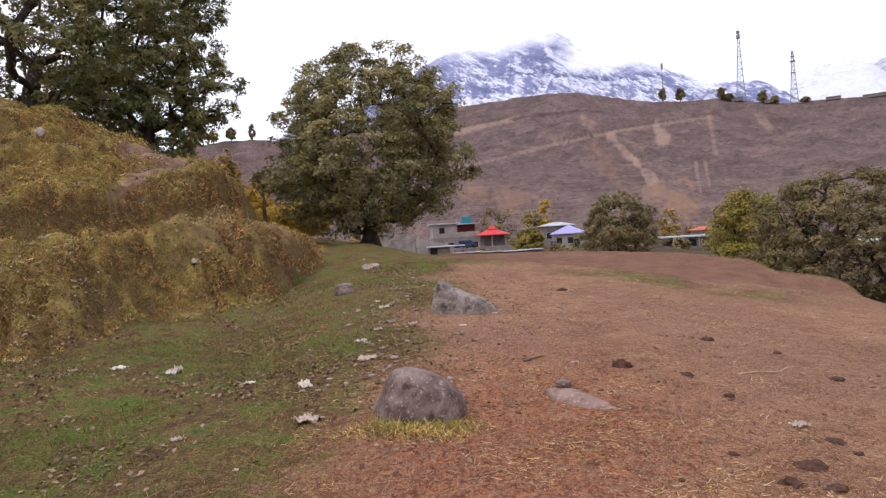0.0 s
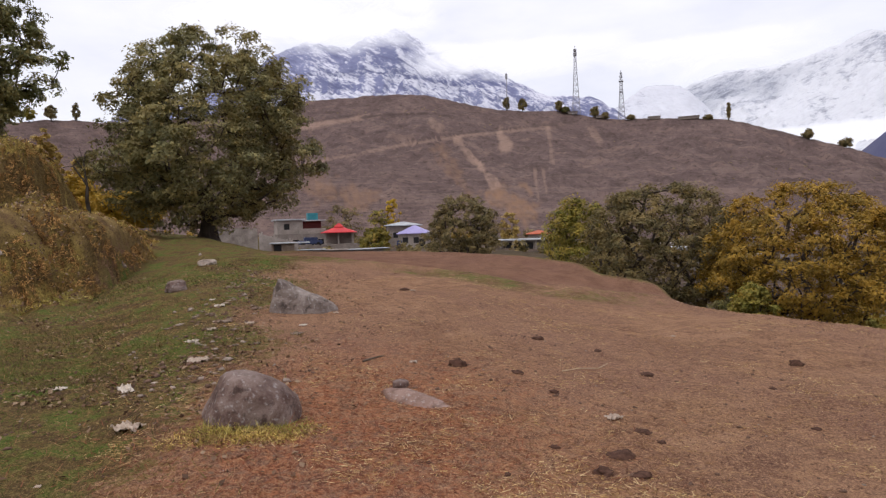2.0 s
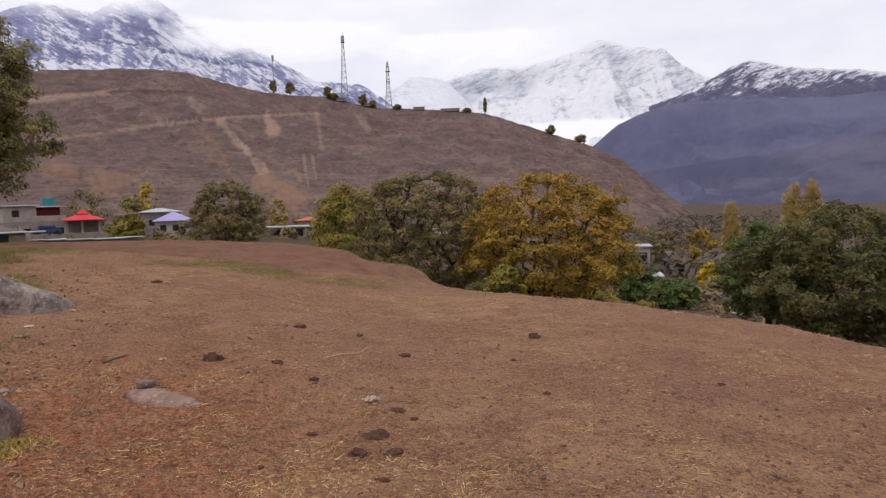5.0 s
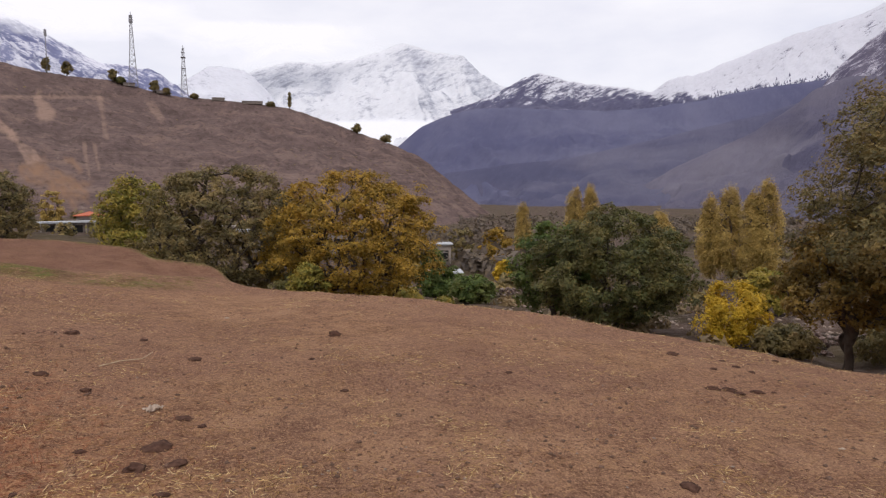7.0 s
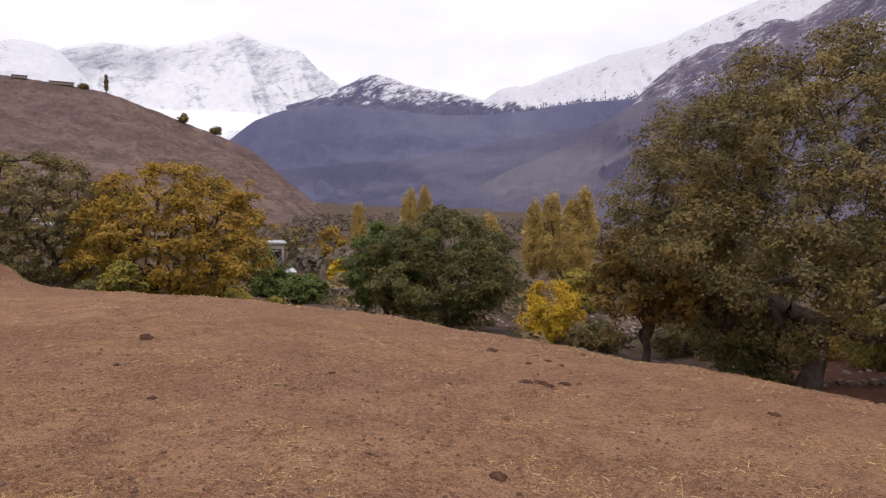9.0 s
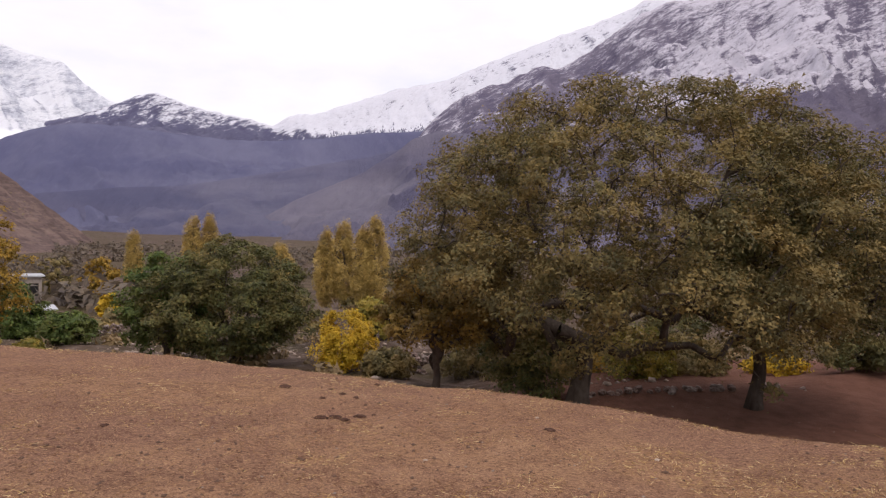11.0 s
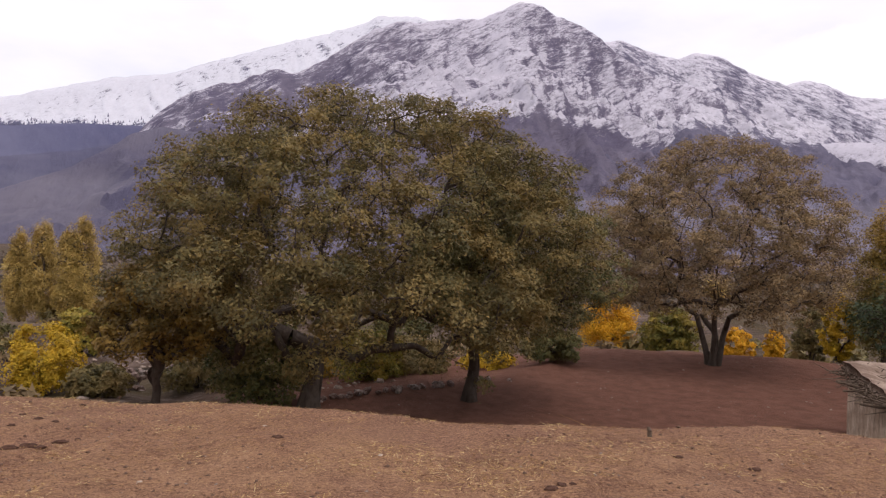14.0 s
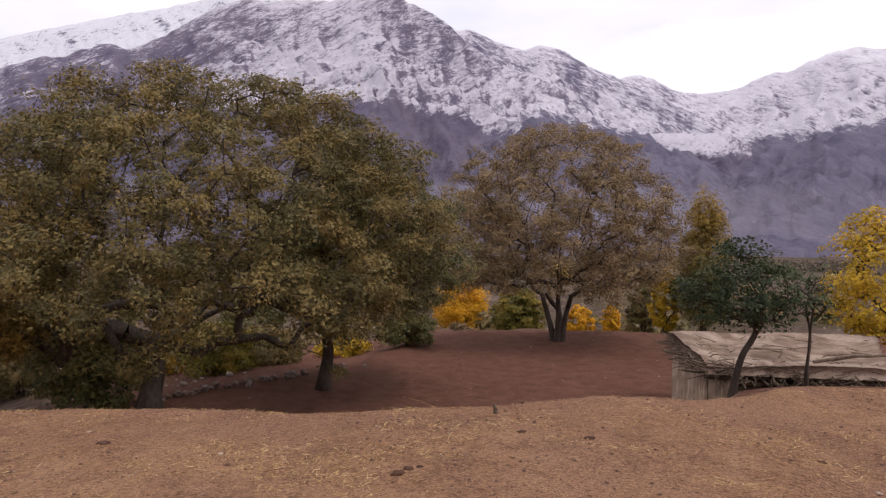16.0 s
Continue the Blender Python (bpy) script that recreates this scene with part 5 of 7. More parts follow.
def lying(name, label, category, mat, n, seed, az0, az1, d0, d1, power, len0, len1, wide, test, tilt=0.12, lift=0.12):
    rng, x, y, az, d = scatter(n, seed, az0, az1, d0, d1, power)
    keep = test(x, y, az, d, rng)
    x, y, d = x[keep], y[keep], d[keep]
    m = len(x)
    p = np.stack([x, y, ground_z(x, y) + 0.006], 1)
    t = rng.uniform(0, 2 * np.pi, m)
    along = np.stack([np.cos(t), np.sin(t), rng.normal(0, tilt, m)], 1)
    side = np.stack([-np.sin(t), np.cos(t), rng.normal(0, 0.5, m)], 1)
    side /= np.linalg.norm(side, axis=1, keepdims=True)
    ln = rng.uniform(len0, len1, m) * rng.uniform(0.5, 1.0, m)
    v, f = ribbons(p, along, side, ln, np.full(m, wide) * (0.7 + 0.05 * d), np.stack([rng.uniform(0, lift, m), rng.uniform(-0.05, lift, m)], 1))
    return tagged(new(name, mesh_np(name, v, f, (mat,))), label, category, kind="stuff")


def in_field(x, y, az, d, rng):
    patch = fbm(x * 0.8, y * 0.8, 0, 3, 91)
    return (bankness(x, y) < 0.3) & (d < edge_of_crest(az) + 0.6) & (rng.uniform(-0.6, 0.7, len(x)) < patch + 0.15)


def in_rust(x, y, az, d, rng):
    g = np.exp(-(((x - 0.55 - 0.12 * (y - 5)) / 1.3) ** 2 + ((y - 5.2) / 2.1) ** 2))
    return rng.uniform(0, 1, len(x)) < g * 1.4


def sward_at(x, y, az):
    line = x - (-0.75 + 0.10 * (y - 5)) - 0.8 * fbm(x * 0.6, y * 0.6, 0, 3, 41)
    return smoothstep(1.2, -1.3, line) * smoothstep(11, 7, az)


def in_sward(x, y, az, d, rng):
    patch = 0.35 + 0.9 * fbm(x * 0.7, y * 0.7, 0, 3, 55)
    return (bankness(x, y) < 0.5) & (rng.uniform(0, 1, len(x)) < sward_at(x, y, az) * np.clip(patch, 0.12, 1))


lying("straw", "scattered dry straw and grass stalks", "straw", M_STRAW, 130000, 201, -14, 152, 3.2, 17, 1.15, 0.025, 0.10, 0.0023, in_field)
lying("straw", "longer bleached stalks lying loose", "straw", M_STRAW, 1300, 202, -12, 152, 3.2, 14, 1.1, 0.14, 0.4, 0.0024, in_field)
def in_wisp(x, y, az, d, rng):
    knot = fbm(x * 2.1, y * 2.1, 0, 3, 93) + 0.5 * fbm(x * 0.5, y * 0.5, 0, 2, 94)
    return (bankness(x, y) < 0.3) & (d < edge_of_crest(az) + 0.5) & (rng.uniform(0.1, 0.8, len(x)) < knot)


lying("straw", "pale straw gathered in small wisps", "straw", M_STRAW_PALE, 140000, 208, -14, 152, 3.2, 16, 1.2, 0.02, 0.095, 0.0025, in_wisp, 0.15, 0.1)
lying("rusty_weed", "dry rust-coloured weed mat", "weeds", M_RUST, 30000, 203, -22, 40, 3.4, 9, 1.0, 0.03, 0.10, 0.003, in_rust, 0.35, 0.3)
lying("short_grass", "short grazed grass with yellowed blades", "grass", M_SWARD, 150000, 204, -44, 10, 3.2, 18, 0.95, 0.03, 0.08, 0.0026, in_sward, 0.6, 0.45)
lying("straw", "dead stalks among the short grass", "straw", M_STRAW, 16000, 205, -44, 8, 3.2, 17, 0.95, 0.04, 0.16, 0.0018, lambda x, y, az, d, rng: (sward_at(x, y, az) > 0.3) & (bankness(x, y) < 0.4), 0.25, 0.2)


def in_tuft(x, y, az, d, rng):
    r = np.hypot((x + 0.2) / 0.55, (y - 5.18) / 0.28)
    return rng.uniform(0, 1, len(x)) < np.clip(1.2 - r, 0, 1)


lying("short_grass", "tuft of yellow-green grass round the boulder", "grass", M_TUFT, 40000, 207, -12, 8, 4.6, 6.2, 1.0, 0.02, 0.07, 0.0026, in_tuft, 0.5, 0.5)


def bank_grass(n=150000):
    """Short drooping grass spread evenly over the faces of the bank, in small clumps."""
    rng = np.random.default_rng(206)
    me = GROUND.data
    co = np.empty(len(me.vertices) * 3, np.float32)
    me.vertices.foreach_get("co", co)
    co = co.reshape(-1, 3).astype(float)
    fv = np.empty(len(me.loops), np.int32)
    me.loops.foreach_get("vertex_index", fv)
    fv = fv.reshape(-1, 4)
    mid = co[fv].mean(1)
    az, d = np.degrees(np.arctan2(mid[:, 0], mid[:, 1])), np.hypot(mid[:, 0], mid[:, 1])
    near = np.where((az > -36) & (az < -8.3) & (d > 10) & (d < 25.5))[0]
    near = near[bankness(mid[near, 0], mid[near, 1]) > 0.25]
    q = co[fv[near]]
    nrm = np.cross(q[:, 2] - q[:, 0], q[:, 3] - q[:, 1])
    area = np.linalg.norm(nrm, axis=1)
    nrm = nrm / area[:, None]
    nrm *= np.sign(nrm[:, 2:3] + 1e-9)
    per = 9
    pick = np.repeat(rng.choice(len(near), n // per, p=area / area.sum()), per)
    u, w = (np.repeat(rng.uniform(0, 1, (n // per, 1)), per, 0) for _ in (0, 1))
    size = np.repeat(rng.uniform(0.55, 1.35, n // per), per)
    q, N = q[pick], nrm[pick]
    p = (1 - u) * (1 - w) * q[:, 0] + u * (1 - w) * q[:, 1] + u * w * q[:, 2] + (1 - u) * w * q[:, 3]
    clump = vnoise(p[:, 0] * 1.3, p[:, 1] * 1.3, p[:, 2] * 1.3, 67)
    az, el = np.degrees(np.arctan2(p[:, 0], p[:, 1])), np.degrees(np.arctan2(p[:, 2] - EYE_Z, np.hypot(p[:, 0], p[:, 1])))
    bare = (np.abs(el - np.interp(az, (-25.2, -24.1, -22.5, -20.8, -19.0), (4.2, 5.0, 5.9, 6.45, 6.6))) < 0.34) & (az > -25.6) & (az < -18.8)
    bare |= (np.abs(el - np.interp(az, (-26, -20.9, -19.5), (8.7, 7.5, 6.9))) < 0.4) & (az > -23.8) & (az < -19.2)
    keep = (~bare | (rng.uniform(0, 1, len(p)) < 0.12)) & (clump > -0.32) & (np.abs(vnoise(p[:, 0] * 1.1, p[:, 1] * 1.1, p[:, 2] * 1.1, 68)) > 0.03)
    p, N, clump, size = p[keep], N[keep], clump[keep], size[keep]
    m = len(p)
    fall = np.stack([N[:, 0] * N[:, 2], N[:, 1] * N[:, 2], N[:, 2] ** 2 - 1], 1)
    r = rng.normal(size=(m, 3))
    r -= N * (r * N).sum(1, keepdims=True)
    r /= np.linalg.norm(r, axis=1, keepdims=True)
    p = p + r * (0.035 * size * rng.uniform(0, 1, m))[:, None]
    along = r * rng.uniform(0.4, 1.0, (m, 1)) + fall * 0.12 + N * rng.uniform(-0.1, 0.95, (m, 1))
    along /= np.linalg.norm(along, axis=1, keepdims=True)
    side = np.cross(along, N + 0.3 * rng.normal(size=(m, 3)))
    side /= np.maximum(np.linalg.norm(side, axis=1, keepdims=True), 1e-3)
    ln = rng.uniform(0.035, 0.085, m) * size
    dist = np.hypot(p[:, 0], p[:, 1])
    # split by slope, so the bank's light and shade sit in the blade colours
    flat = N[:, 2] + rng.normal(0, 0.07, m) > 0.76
    for ok, mat, lab in ((flat, M_TUFT, "olive and straw-yellow grass on the bank's flatter parts, brightened as lit tops"), (~flat, M_HANG_SHADED, "brownish rank grass hanging on the bank's steep face, darkened as shade")):
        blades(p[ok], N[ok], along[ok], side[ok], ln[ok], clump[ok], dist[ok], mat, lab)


def blades(p, N, along, side, ln, clump, dist, mat, label):
    m = len(p)
    v, f = ribbons(p + N * (0.03 + 0.02 * clump)[:, None], along, side, ln, 0.0052 * (0.5 + 0.05 * dist), np.zeros((m, 2)))
    tagged(new("rank_grass", mesh_np("rank_grass", v, f, (mat,))), label, "grass", kind="stuff")


bank_grass()


def crumbs(name, label, category, mat, n, seed, az0, az1, d0, d1, s0, s1, test):
    """Small angular lumps, half sunk."""
    rng, x, y, az, d = scatter(n, seed, az0, az1, d0, d1, 1.1)
    keep = test(x, y, az, d, rng)
    x, y = x[keep], y[keep]
    m = len(x)
    base = np.array([[1, 0, 0], [0, 1, 0], [-1, 0, 0], [0, -1, 0], [0.3, 0.3, 0.8], [-0.4, -0.2, 0.75], [0, 0, -0.5]])
    t = rng.uniform(0, 2 * np.pi, m)
    sz = s0 + (s1 - s0) * rng.uniform(0, 1, m) ** 3
    q = base[None] * rng.uniform(0.6, 1.2, (m, 7, 1)) * sz[:, None, None] * np.array([1, 0.8, 0.6])
    c, s = np.cos(t)[:, None], np.sin(t)[:, None]
    v = np.stack([q[..., 0] * c - q[..., 1] * s + x[:, None], q[..., 0] * s + q[..., 1] * c + y[:, None], q[..., 2] + (ground_z(x, y) + 0.1 * sz)[:, None]], -1).reshape(-1, 3)
    tri = np.array([[0, 1, 4], [1, 2, 5], [1, 5, 4], [2, 3, 5], [3, 0, 4], [3, 4, 5], [0, 6, 1], [1, 6, 2], [2, 6, 3], [3, 6, 0]])
    f = (np.arange(m)[:, None, None] * 7 + tri[None]).reshape(-1, 3)
    return tagged(new(name, mesh_np(name, v, f, (mat,))), label, category, kind="stuff")


near_field = lambda x, y, az, d, rng: (bankness(x, y) < 0.4) & (d < edge_of_crest(az) + 0.8) & (rng.uniform(0, 1, len(x)) < 0.35 + fbm(x * 0.6, y * 0.6, 0, 2, 12))
crumbs("clods", "crumbled dark earth clods and droppings", "clods", M_CLOD, 12000, 211, -30, 152, 3.2, 17, 0.006, 0.035, near_field)
crumbs("pebbles", "small pale pebbles", "pebbles", M_PEBBLE, 3200, 212, -40, 152, 3.2, 17, 0.006, 0.022, near_field)
crumbs("pebbles", "small grey stones in the dry runnel", "pebbles", M_PEBBLE, 700, 214, -14, 6, 6.5, 16, 0.012, 0.07, lambda x, y, az, d, rng: np.abs(x + 0.75 - 0.06 * (y - 9)) < 0.5 * np.abs(rng.normal(0, 1, len(x))))
crumbs("clods", "dark crumbled earth in the dry runnel", "clods", M_CLOD, 2600, 215, -14, 6, 6.5, 16, 0.012, 0.06, lambda x, y, az, d, rng: np.abs(x + 0.75 - 0.06 * (y - 9)) < 0.35 * np.abs(rng.normal(0, 1, len(x))))
crumbs("clods", "clods and leaf litter on the dark terrace soil", "clods", M_CLOD, 2600, 216, 88, 150, 12, 36, 0.012, 0.06, lambda x, y, az, d, rng: (d > edge_of_crest(az) + 1.5) & (d < np.interp(az, RINGS[3][0], RINGS[3][1])) & (fbm(x * 0.5, y * 0.5, 0, 3, 75) > -0.1))
crumbs("pebbles", "pale stones on the dark terrace soil", "pebbles", M_PEBBLE, 260, 213, 88, 148, 19, 36, 0.02, 0.07, lambda x, y, az, d, rng: d < np.interp(az, RINGS[3][0], RINGS[3][1]))


# ---- rocks ----
def rock(name, label, at, size, seed, mat, planes=6, turn=0.0, sink=0.3, profile=None, rough=0.06, sub=4, tilt=0.0, deep=(0.78, 0.93), smooth=True):
    """A boulder: a ball cut by chance planes, roughened, its foot in the ground. profile: its height along its length."""
    rng = np.random.default_rng(seed)
    bm = bmesh.new()
    bmesh.ops.create_icosphere(bm, subdivisions=sub, radius=1.0)
    co = np.array([v.co[:] for v in bm.verts])
    if profile:
        h = np.interp(co[:, 0], np.linspace(-1, 1, len(profile)), profile)
        co[:, 2] = np.where(co[:, 2] > 0, co[:, 2] / np.maximum(np.sqrt(np.clip(1 - co[:, 0] ** 2, 0, 1)), 0.35) * h, co[:, 2])
    for _ in range(planes):
        nrm = rng.normal(size=3)
        nrm[2] = abs(nrm[2]) * 0.5
        nrm /= np.linalg.norm(nrm)
        far = np.max(co @ nrm)
        over = np.clip(co @ nrm - far * rng.uniform(*deep), 0, None)
        co -= over[:, None] * nrm * 0.9
    co *= 1 + rough * fbm(co[:, 0] * 1.8 + seed, co[:, 1] * 1.8, co[:, 2] * 1.8, 5, seed)[:, None]
    co *= np.array(size)
    for v, c in zip(bm.verts, co):
        v.co = c
    ob = part(name, bm, mat, smooth=smooth)
    ob.matrix_world = pose(at[0], at[1], ground_z(at[0], at[1]) + size[2] * (0.5 - sink), 0, tilt, turn)
    return tagged(ob, label, "rock")


M_ROCK_DUSTY = stone_material("dusty_stone", (0.150, 0.080, 0.058), (0.225, 0.135, 0.102), (0.330, 0.220, 0.178))
M_ROCK_PALE = stone_material("pale_stone", (0.215, 0.160, 0.122), (0.330, 0.258, 0.205), (0.450, 0.370, 0.305))
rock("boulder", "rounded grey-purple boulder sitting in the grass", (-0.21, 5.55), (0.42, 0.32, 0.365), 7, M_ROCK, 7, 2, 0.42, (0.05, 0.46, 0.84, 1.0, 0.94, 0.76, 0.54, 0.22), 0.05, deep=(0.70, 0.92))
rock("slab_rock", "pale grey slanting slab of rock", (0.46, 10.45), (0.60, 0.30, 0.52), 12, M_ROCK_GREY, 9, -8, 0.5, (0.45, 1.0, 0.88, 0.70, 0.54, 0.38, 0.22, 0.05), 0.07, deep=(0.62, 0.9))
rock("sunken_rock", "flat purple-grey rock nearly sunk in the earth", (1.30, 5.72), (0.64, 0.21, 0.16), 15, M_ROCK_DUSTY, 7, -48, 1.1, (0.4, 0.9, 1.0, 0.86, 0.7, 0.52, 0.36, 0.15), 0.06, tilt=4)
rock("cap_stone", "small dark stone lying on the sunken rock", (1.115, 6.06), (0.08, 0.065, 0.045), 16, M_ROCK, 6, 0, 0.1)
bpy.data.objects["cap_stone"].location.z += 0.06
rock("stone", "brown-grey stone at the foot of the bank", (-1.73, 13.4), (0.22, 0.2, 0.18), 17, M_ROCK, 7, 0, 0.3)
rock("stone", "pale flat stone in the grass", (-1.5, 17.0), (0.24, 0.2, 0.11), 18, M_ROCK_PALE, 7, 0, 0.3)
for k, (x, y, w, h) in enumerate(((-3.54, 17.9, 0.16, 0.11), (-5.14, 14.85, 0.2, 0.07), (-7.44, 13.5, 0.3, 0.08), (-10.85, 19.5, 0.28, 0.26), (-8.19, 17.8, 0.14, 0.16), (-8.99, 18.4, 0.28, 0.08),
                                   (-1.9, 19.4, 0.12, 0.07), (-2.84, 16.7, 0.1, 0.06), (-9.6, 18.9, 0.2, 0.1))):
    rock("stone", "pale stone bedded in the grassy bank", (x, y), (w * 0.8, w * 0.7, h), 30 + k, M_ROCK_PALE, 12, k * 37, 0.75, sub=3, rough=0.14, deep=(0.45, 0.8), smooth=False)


# ---- dung, litter, sticks ----
M_DUNG = plain_material("dry_dung", (0.052, 0.026, 0.018), (0.140, 0.075, 0.052), 25, 0.95, 0.0, 0.9, 0.1)
M_PAPER = plain_material("weathered_paper", (0.34, 0.26, 0.195), (0.62, 0.50, 0.40), 14, 0.85)
M_PLASTIC = plain_material("white_plastic", (0.52, 0.44, 0.36), (0.78, 0.67, 0.56), 9, 0.45, 0.0, 0.2, 0.5)
M_RAG = plain_material("grey_rag", (0.12, 0.082, 0.060), (0.40, 0.30, 0.23), 12, 0.95)
M_WOOD = plain_material("weathered_wood", (0.085, 0.058, 0.040), (0.200, 0.150, 0.110), 14, 0.9)
M_STALK = plain_material("bleached_stalk", (0.42, 0.30, 0.18), (0.62, 0.50, 0.34), 14, 0.85)


def dung(x, y, w, seed, tall_=0.26):
    rng = np.random.default_rng(seed)
    bm = bmesh.new()
    bmesh.ops.create_icosphere(bm, subdivisions=3, radius=1.0)
    a, b = w * 0.55, w * rng.uniform(0.36, 0.5)
    h = w * rng.uniform(0.7, 1.2) * tall_
    for v in bm.verts:
        c = v.co
        k = 1 + 0.42 * noise.noise(c * 1.7 + Vector((seed, 0, 0))) + 0.22 * noise.noise(c * 6 + Vector((0, seed, 0)))
        v.co = Vector((c.x * a * k, c.y * b * k, max(c.z, -0.3) * h * k))
    ob = part("dung_pat", bm, M_DUNG, smooth=True)
    ob.matrix_world = pose(x, y, ground_z(x, y) + 0.1 * h, 0, 0, rng.uniform(0, 360))
    tagged(ob, "dried dark brown cow dung on the pasture", "dung", "dung on the pasture")


DUNG = [(1.88, 6.94, 0.27), (2.89, 4.93, 0.20), (2.42, 4.44, 0.30), (2.48, 6.73, 0.22), (2.59, 6.02, 0.14), (3.46, 8.61, 0.24), (4.03, 7.97, 0.20), (2.91, 4.68, 0.11), (2.01, 4.66, 0.12),
        (2.38, 4.07, 0.20), (2.14, 4.14, 0.2), (1.46, 4.14, 0.08), (2.45, 12.9, 0.3), (0.99, 4.37, 0.06), (6.23, 7.05, 0.24), (4.9, 5.85, 0.1), (4.35, 4.68, 0.12), (6.09, 4.05, 0.11), (9.01, 3.45, 0.22)]
DUNG_EAST = [(7.45, 2.38, 0.2), (7.55, 2.25, 0.2), (7.5, 2.13, 0.16), (7.75, 2.02, 0.19), (7.9, 1.9, 0.1), (8.68, 2.35, 0.13), (4.43, 1.48, 0.19), (2.04, 3.6, 0.14), (10.18, 2.47, 0.14), (4.01, 6.75, 0.2), (7.64, -0.13, 0.18), (7.93, 1.23, 0.06),
             (6.2, -3.98, 0.15), (5.32, -2.3, 0.16), (5.4, -2.42, 0.12), (5.46, -2.55, 0.1), (5.7, -4.45, 0.16), (4.51, -6.2, 0.1), (5.23, -4.86, 0.08), (8.4, 2.7, 0.12), (8.9, 2.6, 0.16), (9.3, 2.9, 0.12)]
for k, (x, y, w) in enumerate(DUNG + DUNG_EAST):
    dung(x, y, w * 0.66, 300 + k, 0.42 if k in (0, 14) else 0.2)


def scrap(name, label, x, y, w, h, seed, mat, stand=0.0):
    """A crumpled sheet of litter."""
    rng = np.random.default_rng(seed)
    bm = bmesh.new()
    bmesh.ops.create_grid(bm, x_segments=9, y_segments=9, size=0.5)
    for v in bm.verts:
        u = v.co.copy()
        v.co = Vector((u.x * w * (1 + 0.3 * noise.noise(u * 3 + Vector((seed, 1, 0)))), u.y * h * (1 + 0.4 * noise.noise(u * 3 + Vector((1, seed, 0)))), w * (0.30 + stand * (0.5 + u.y)) * (0.35 + noise.noise(u * 6.5 + Vector((seed * 1.7, 0, 2))) + 0.25 * noise.noise(u * 15 + Vector((2, seed * 1.3, 0))))))
    bmesh.ops.solidify(bm, geom=bm.faces[:], thickness=0.002)
    ob = part(name, bm, mat)
    ob.matrix_world = pose(x, y, ground_z(x, y) + 0.004, 0, 0, rng.uniform(-40, 40))
    tagged(ob, label, "litter", "litter on the grass")


PAPERS = [(1.45, 7.14, 0.11, 0.07), (2.82, 5.27, 0.19, 0.13), (-3.98, 8.55, 0.22, 0.2), (-3.17, 8.2, 0.16, 0.22), (-2.08, 7.46, 0.16, 0.14), (-1.35, 6.86, 0.14, 0.2), (-1.1, 5.66, 0.28, 0.2), (-1.12, 6.98, 0.06, 0.07),
          (-4.69, 8.82, 0.12, 0.1), (-2.13, 5.48, 0.15, 0.1), (-1.46, 4.76, 0.05, 0.05), (-2.18, 4.55, 0.05, 0.05), (6.08, 9.47, 0.08, 0.08), (2.6, 12.79, 0.14, 0.1), (-0.32, 4.46, 0.03, 0.04), (0.91, 10.25, 0.1, 0.08),
          (6.76, -1.11, 0.06, 0.05), (6.18, 0.95, 0.05, 0.05), (3.76, -5.85, 0.07, 0.05), (8.31, 0.03, 0.05, 0.05)]
HEAP = [(-0.64, 9.63, 0.26), (-0.31, 9.36, 0.2), (-0.25, 10.7, 0.22), (0.39, 9.32, 0.14), (0.28, 8.62, 0.2), (-0.03, 8.36, 0.11), (-0.78, 7.57, 0.34), (-0.77, 13.09, 0.15), (-0.8, 10.98, 0.25), (-0.89, 10.31, 0.18),
        (-0.49, 8.95, 0.16), (-0.75, 9.02, 0.21), (-0.4, 8.45, 0.1), (-0.93, 8.47, 0.22), (-1.11, 8.83, 0.09), (-0.78, 7.91, 0.1), (-0.72, 11.2, 0.12), (-0.6, 9.9, 0.14), (-0.95, 11.6, 0.16), (-0.55, 12.2, 0.14), (-1.0, 9.6, 0.1)]
for k, (x, y, w, h) in enumerate(PAPERS):
    scrap("paper_scrap", "crumpled white paper scrap lying on the ground", x, y, w * 0.72, h * 0.8, 400 + k, M_PLASTIC if k in (2, 3, 4, 5) else M_PAPER, 0.7 if k in (3, 5) else 0.0)
for k, (x, y, w) in enumerate(HEAP):
    scrap("rubbish_scrap", "dirty rag or plastic scrap in the dry runnel", x, y, w * 0.6, w * 0.5, 450 + k, (M_RAG, M_PAPER, M_RAG, M_PLASTIC, M_RAG)[k % 5])
rng = np.random.default_rng(77)
for k in range(64):
    y = rng.uniform(7.0, 15.5)
    x = -0.75 + 0.06 * (y - 9) + rng.normal(0, 0.42)
    w = rng.uniform(0.025, 0.08)
    scrap("rubbish_scrap", "small pale scrap of litter in the dry runnel", x, y, w, w * rng.uniform(0.5, 1.0), 500 + k, (M_RAG, M_PAPER, M_RAG, M_RAG)[k % 4])


def stick(name, label, pts, r, mat, category="stick"):
    P = np.array(pts, float)
    v, f = tubes(P[:-1], P[1:], np.linspace(r, r * 0.8, len(P) - 1), np.linspace(r * 0.95, r * 0.6, len(P) - 1), 6)
    return tagged(new(name, mesh_np(name, v, f, (mat,), smooth=True)), label, category)


def on(x, y, up=0.012):
    return (x, y, ground_z(x, y) + up)


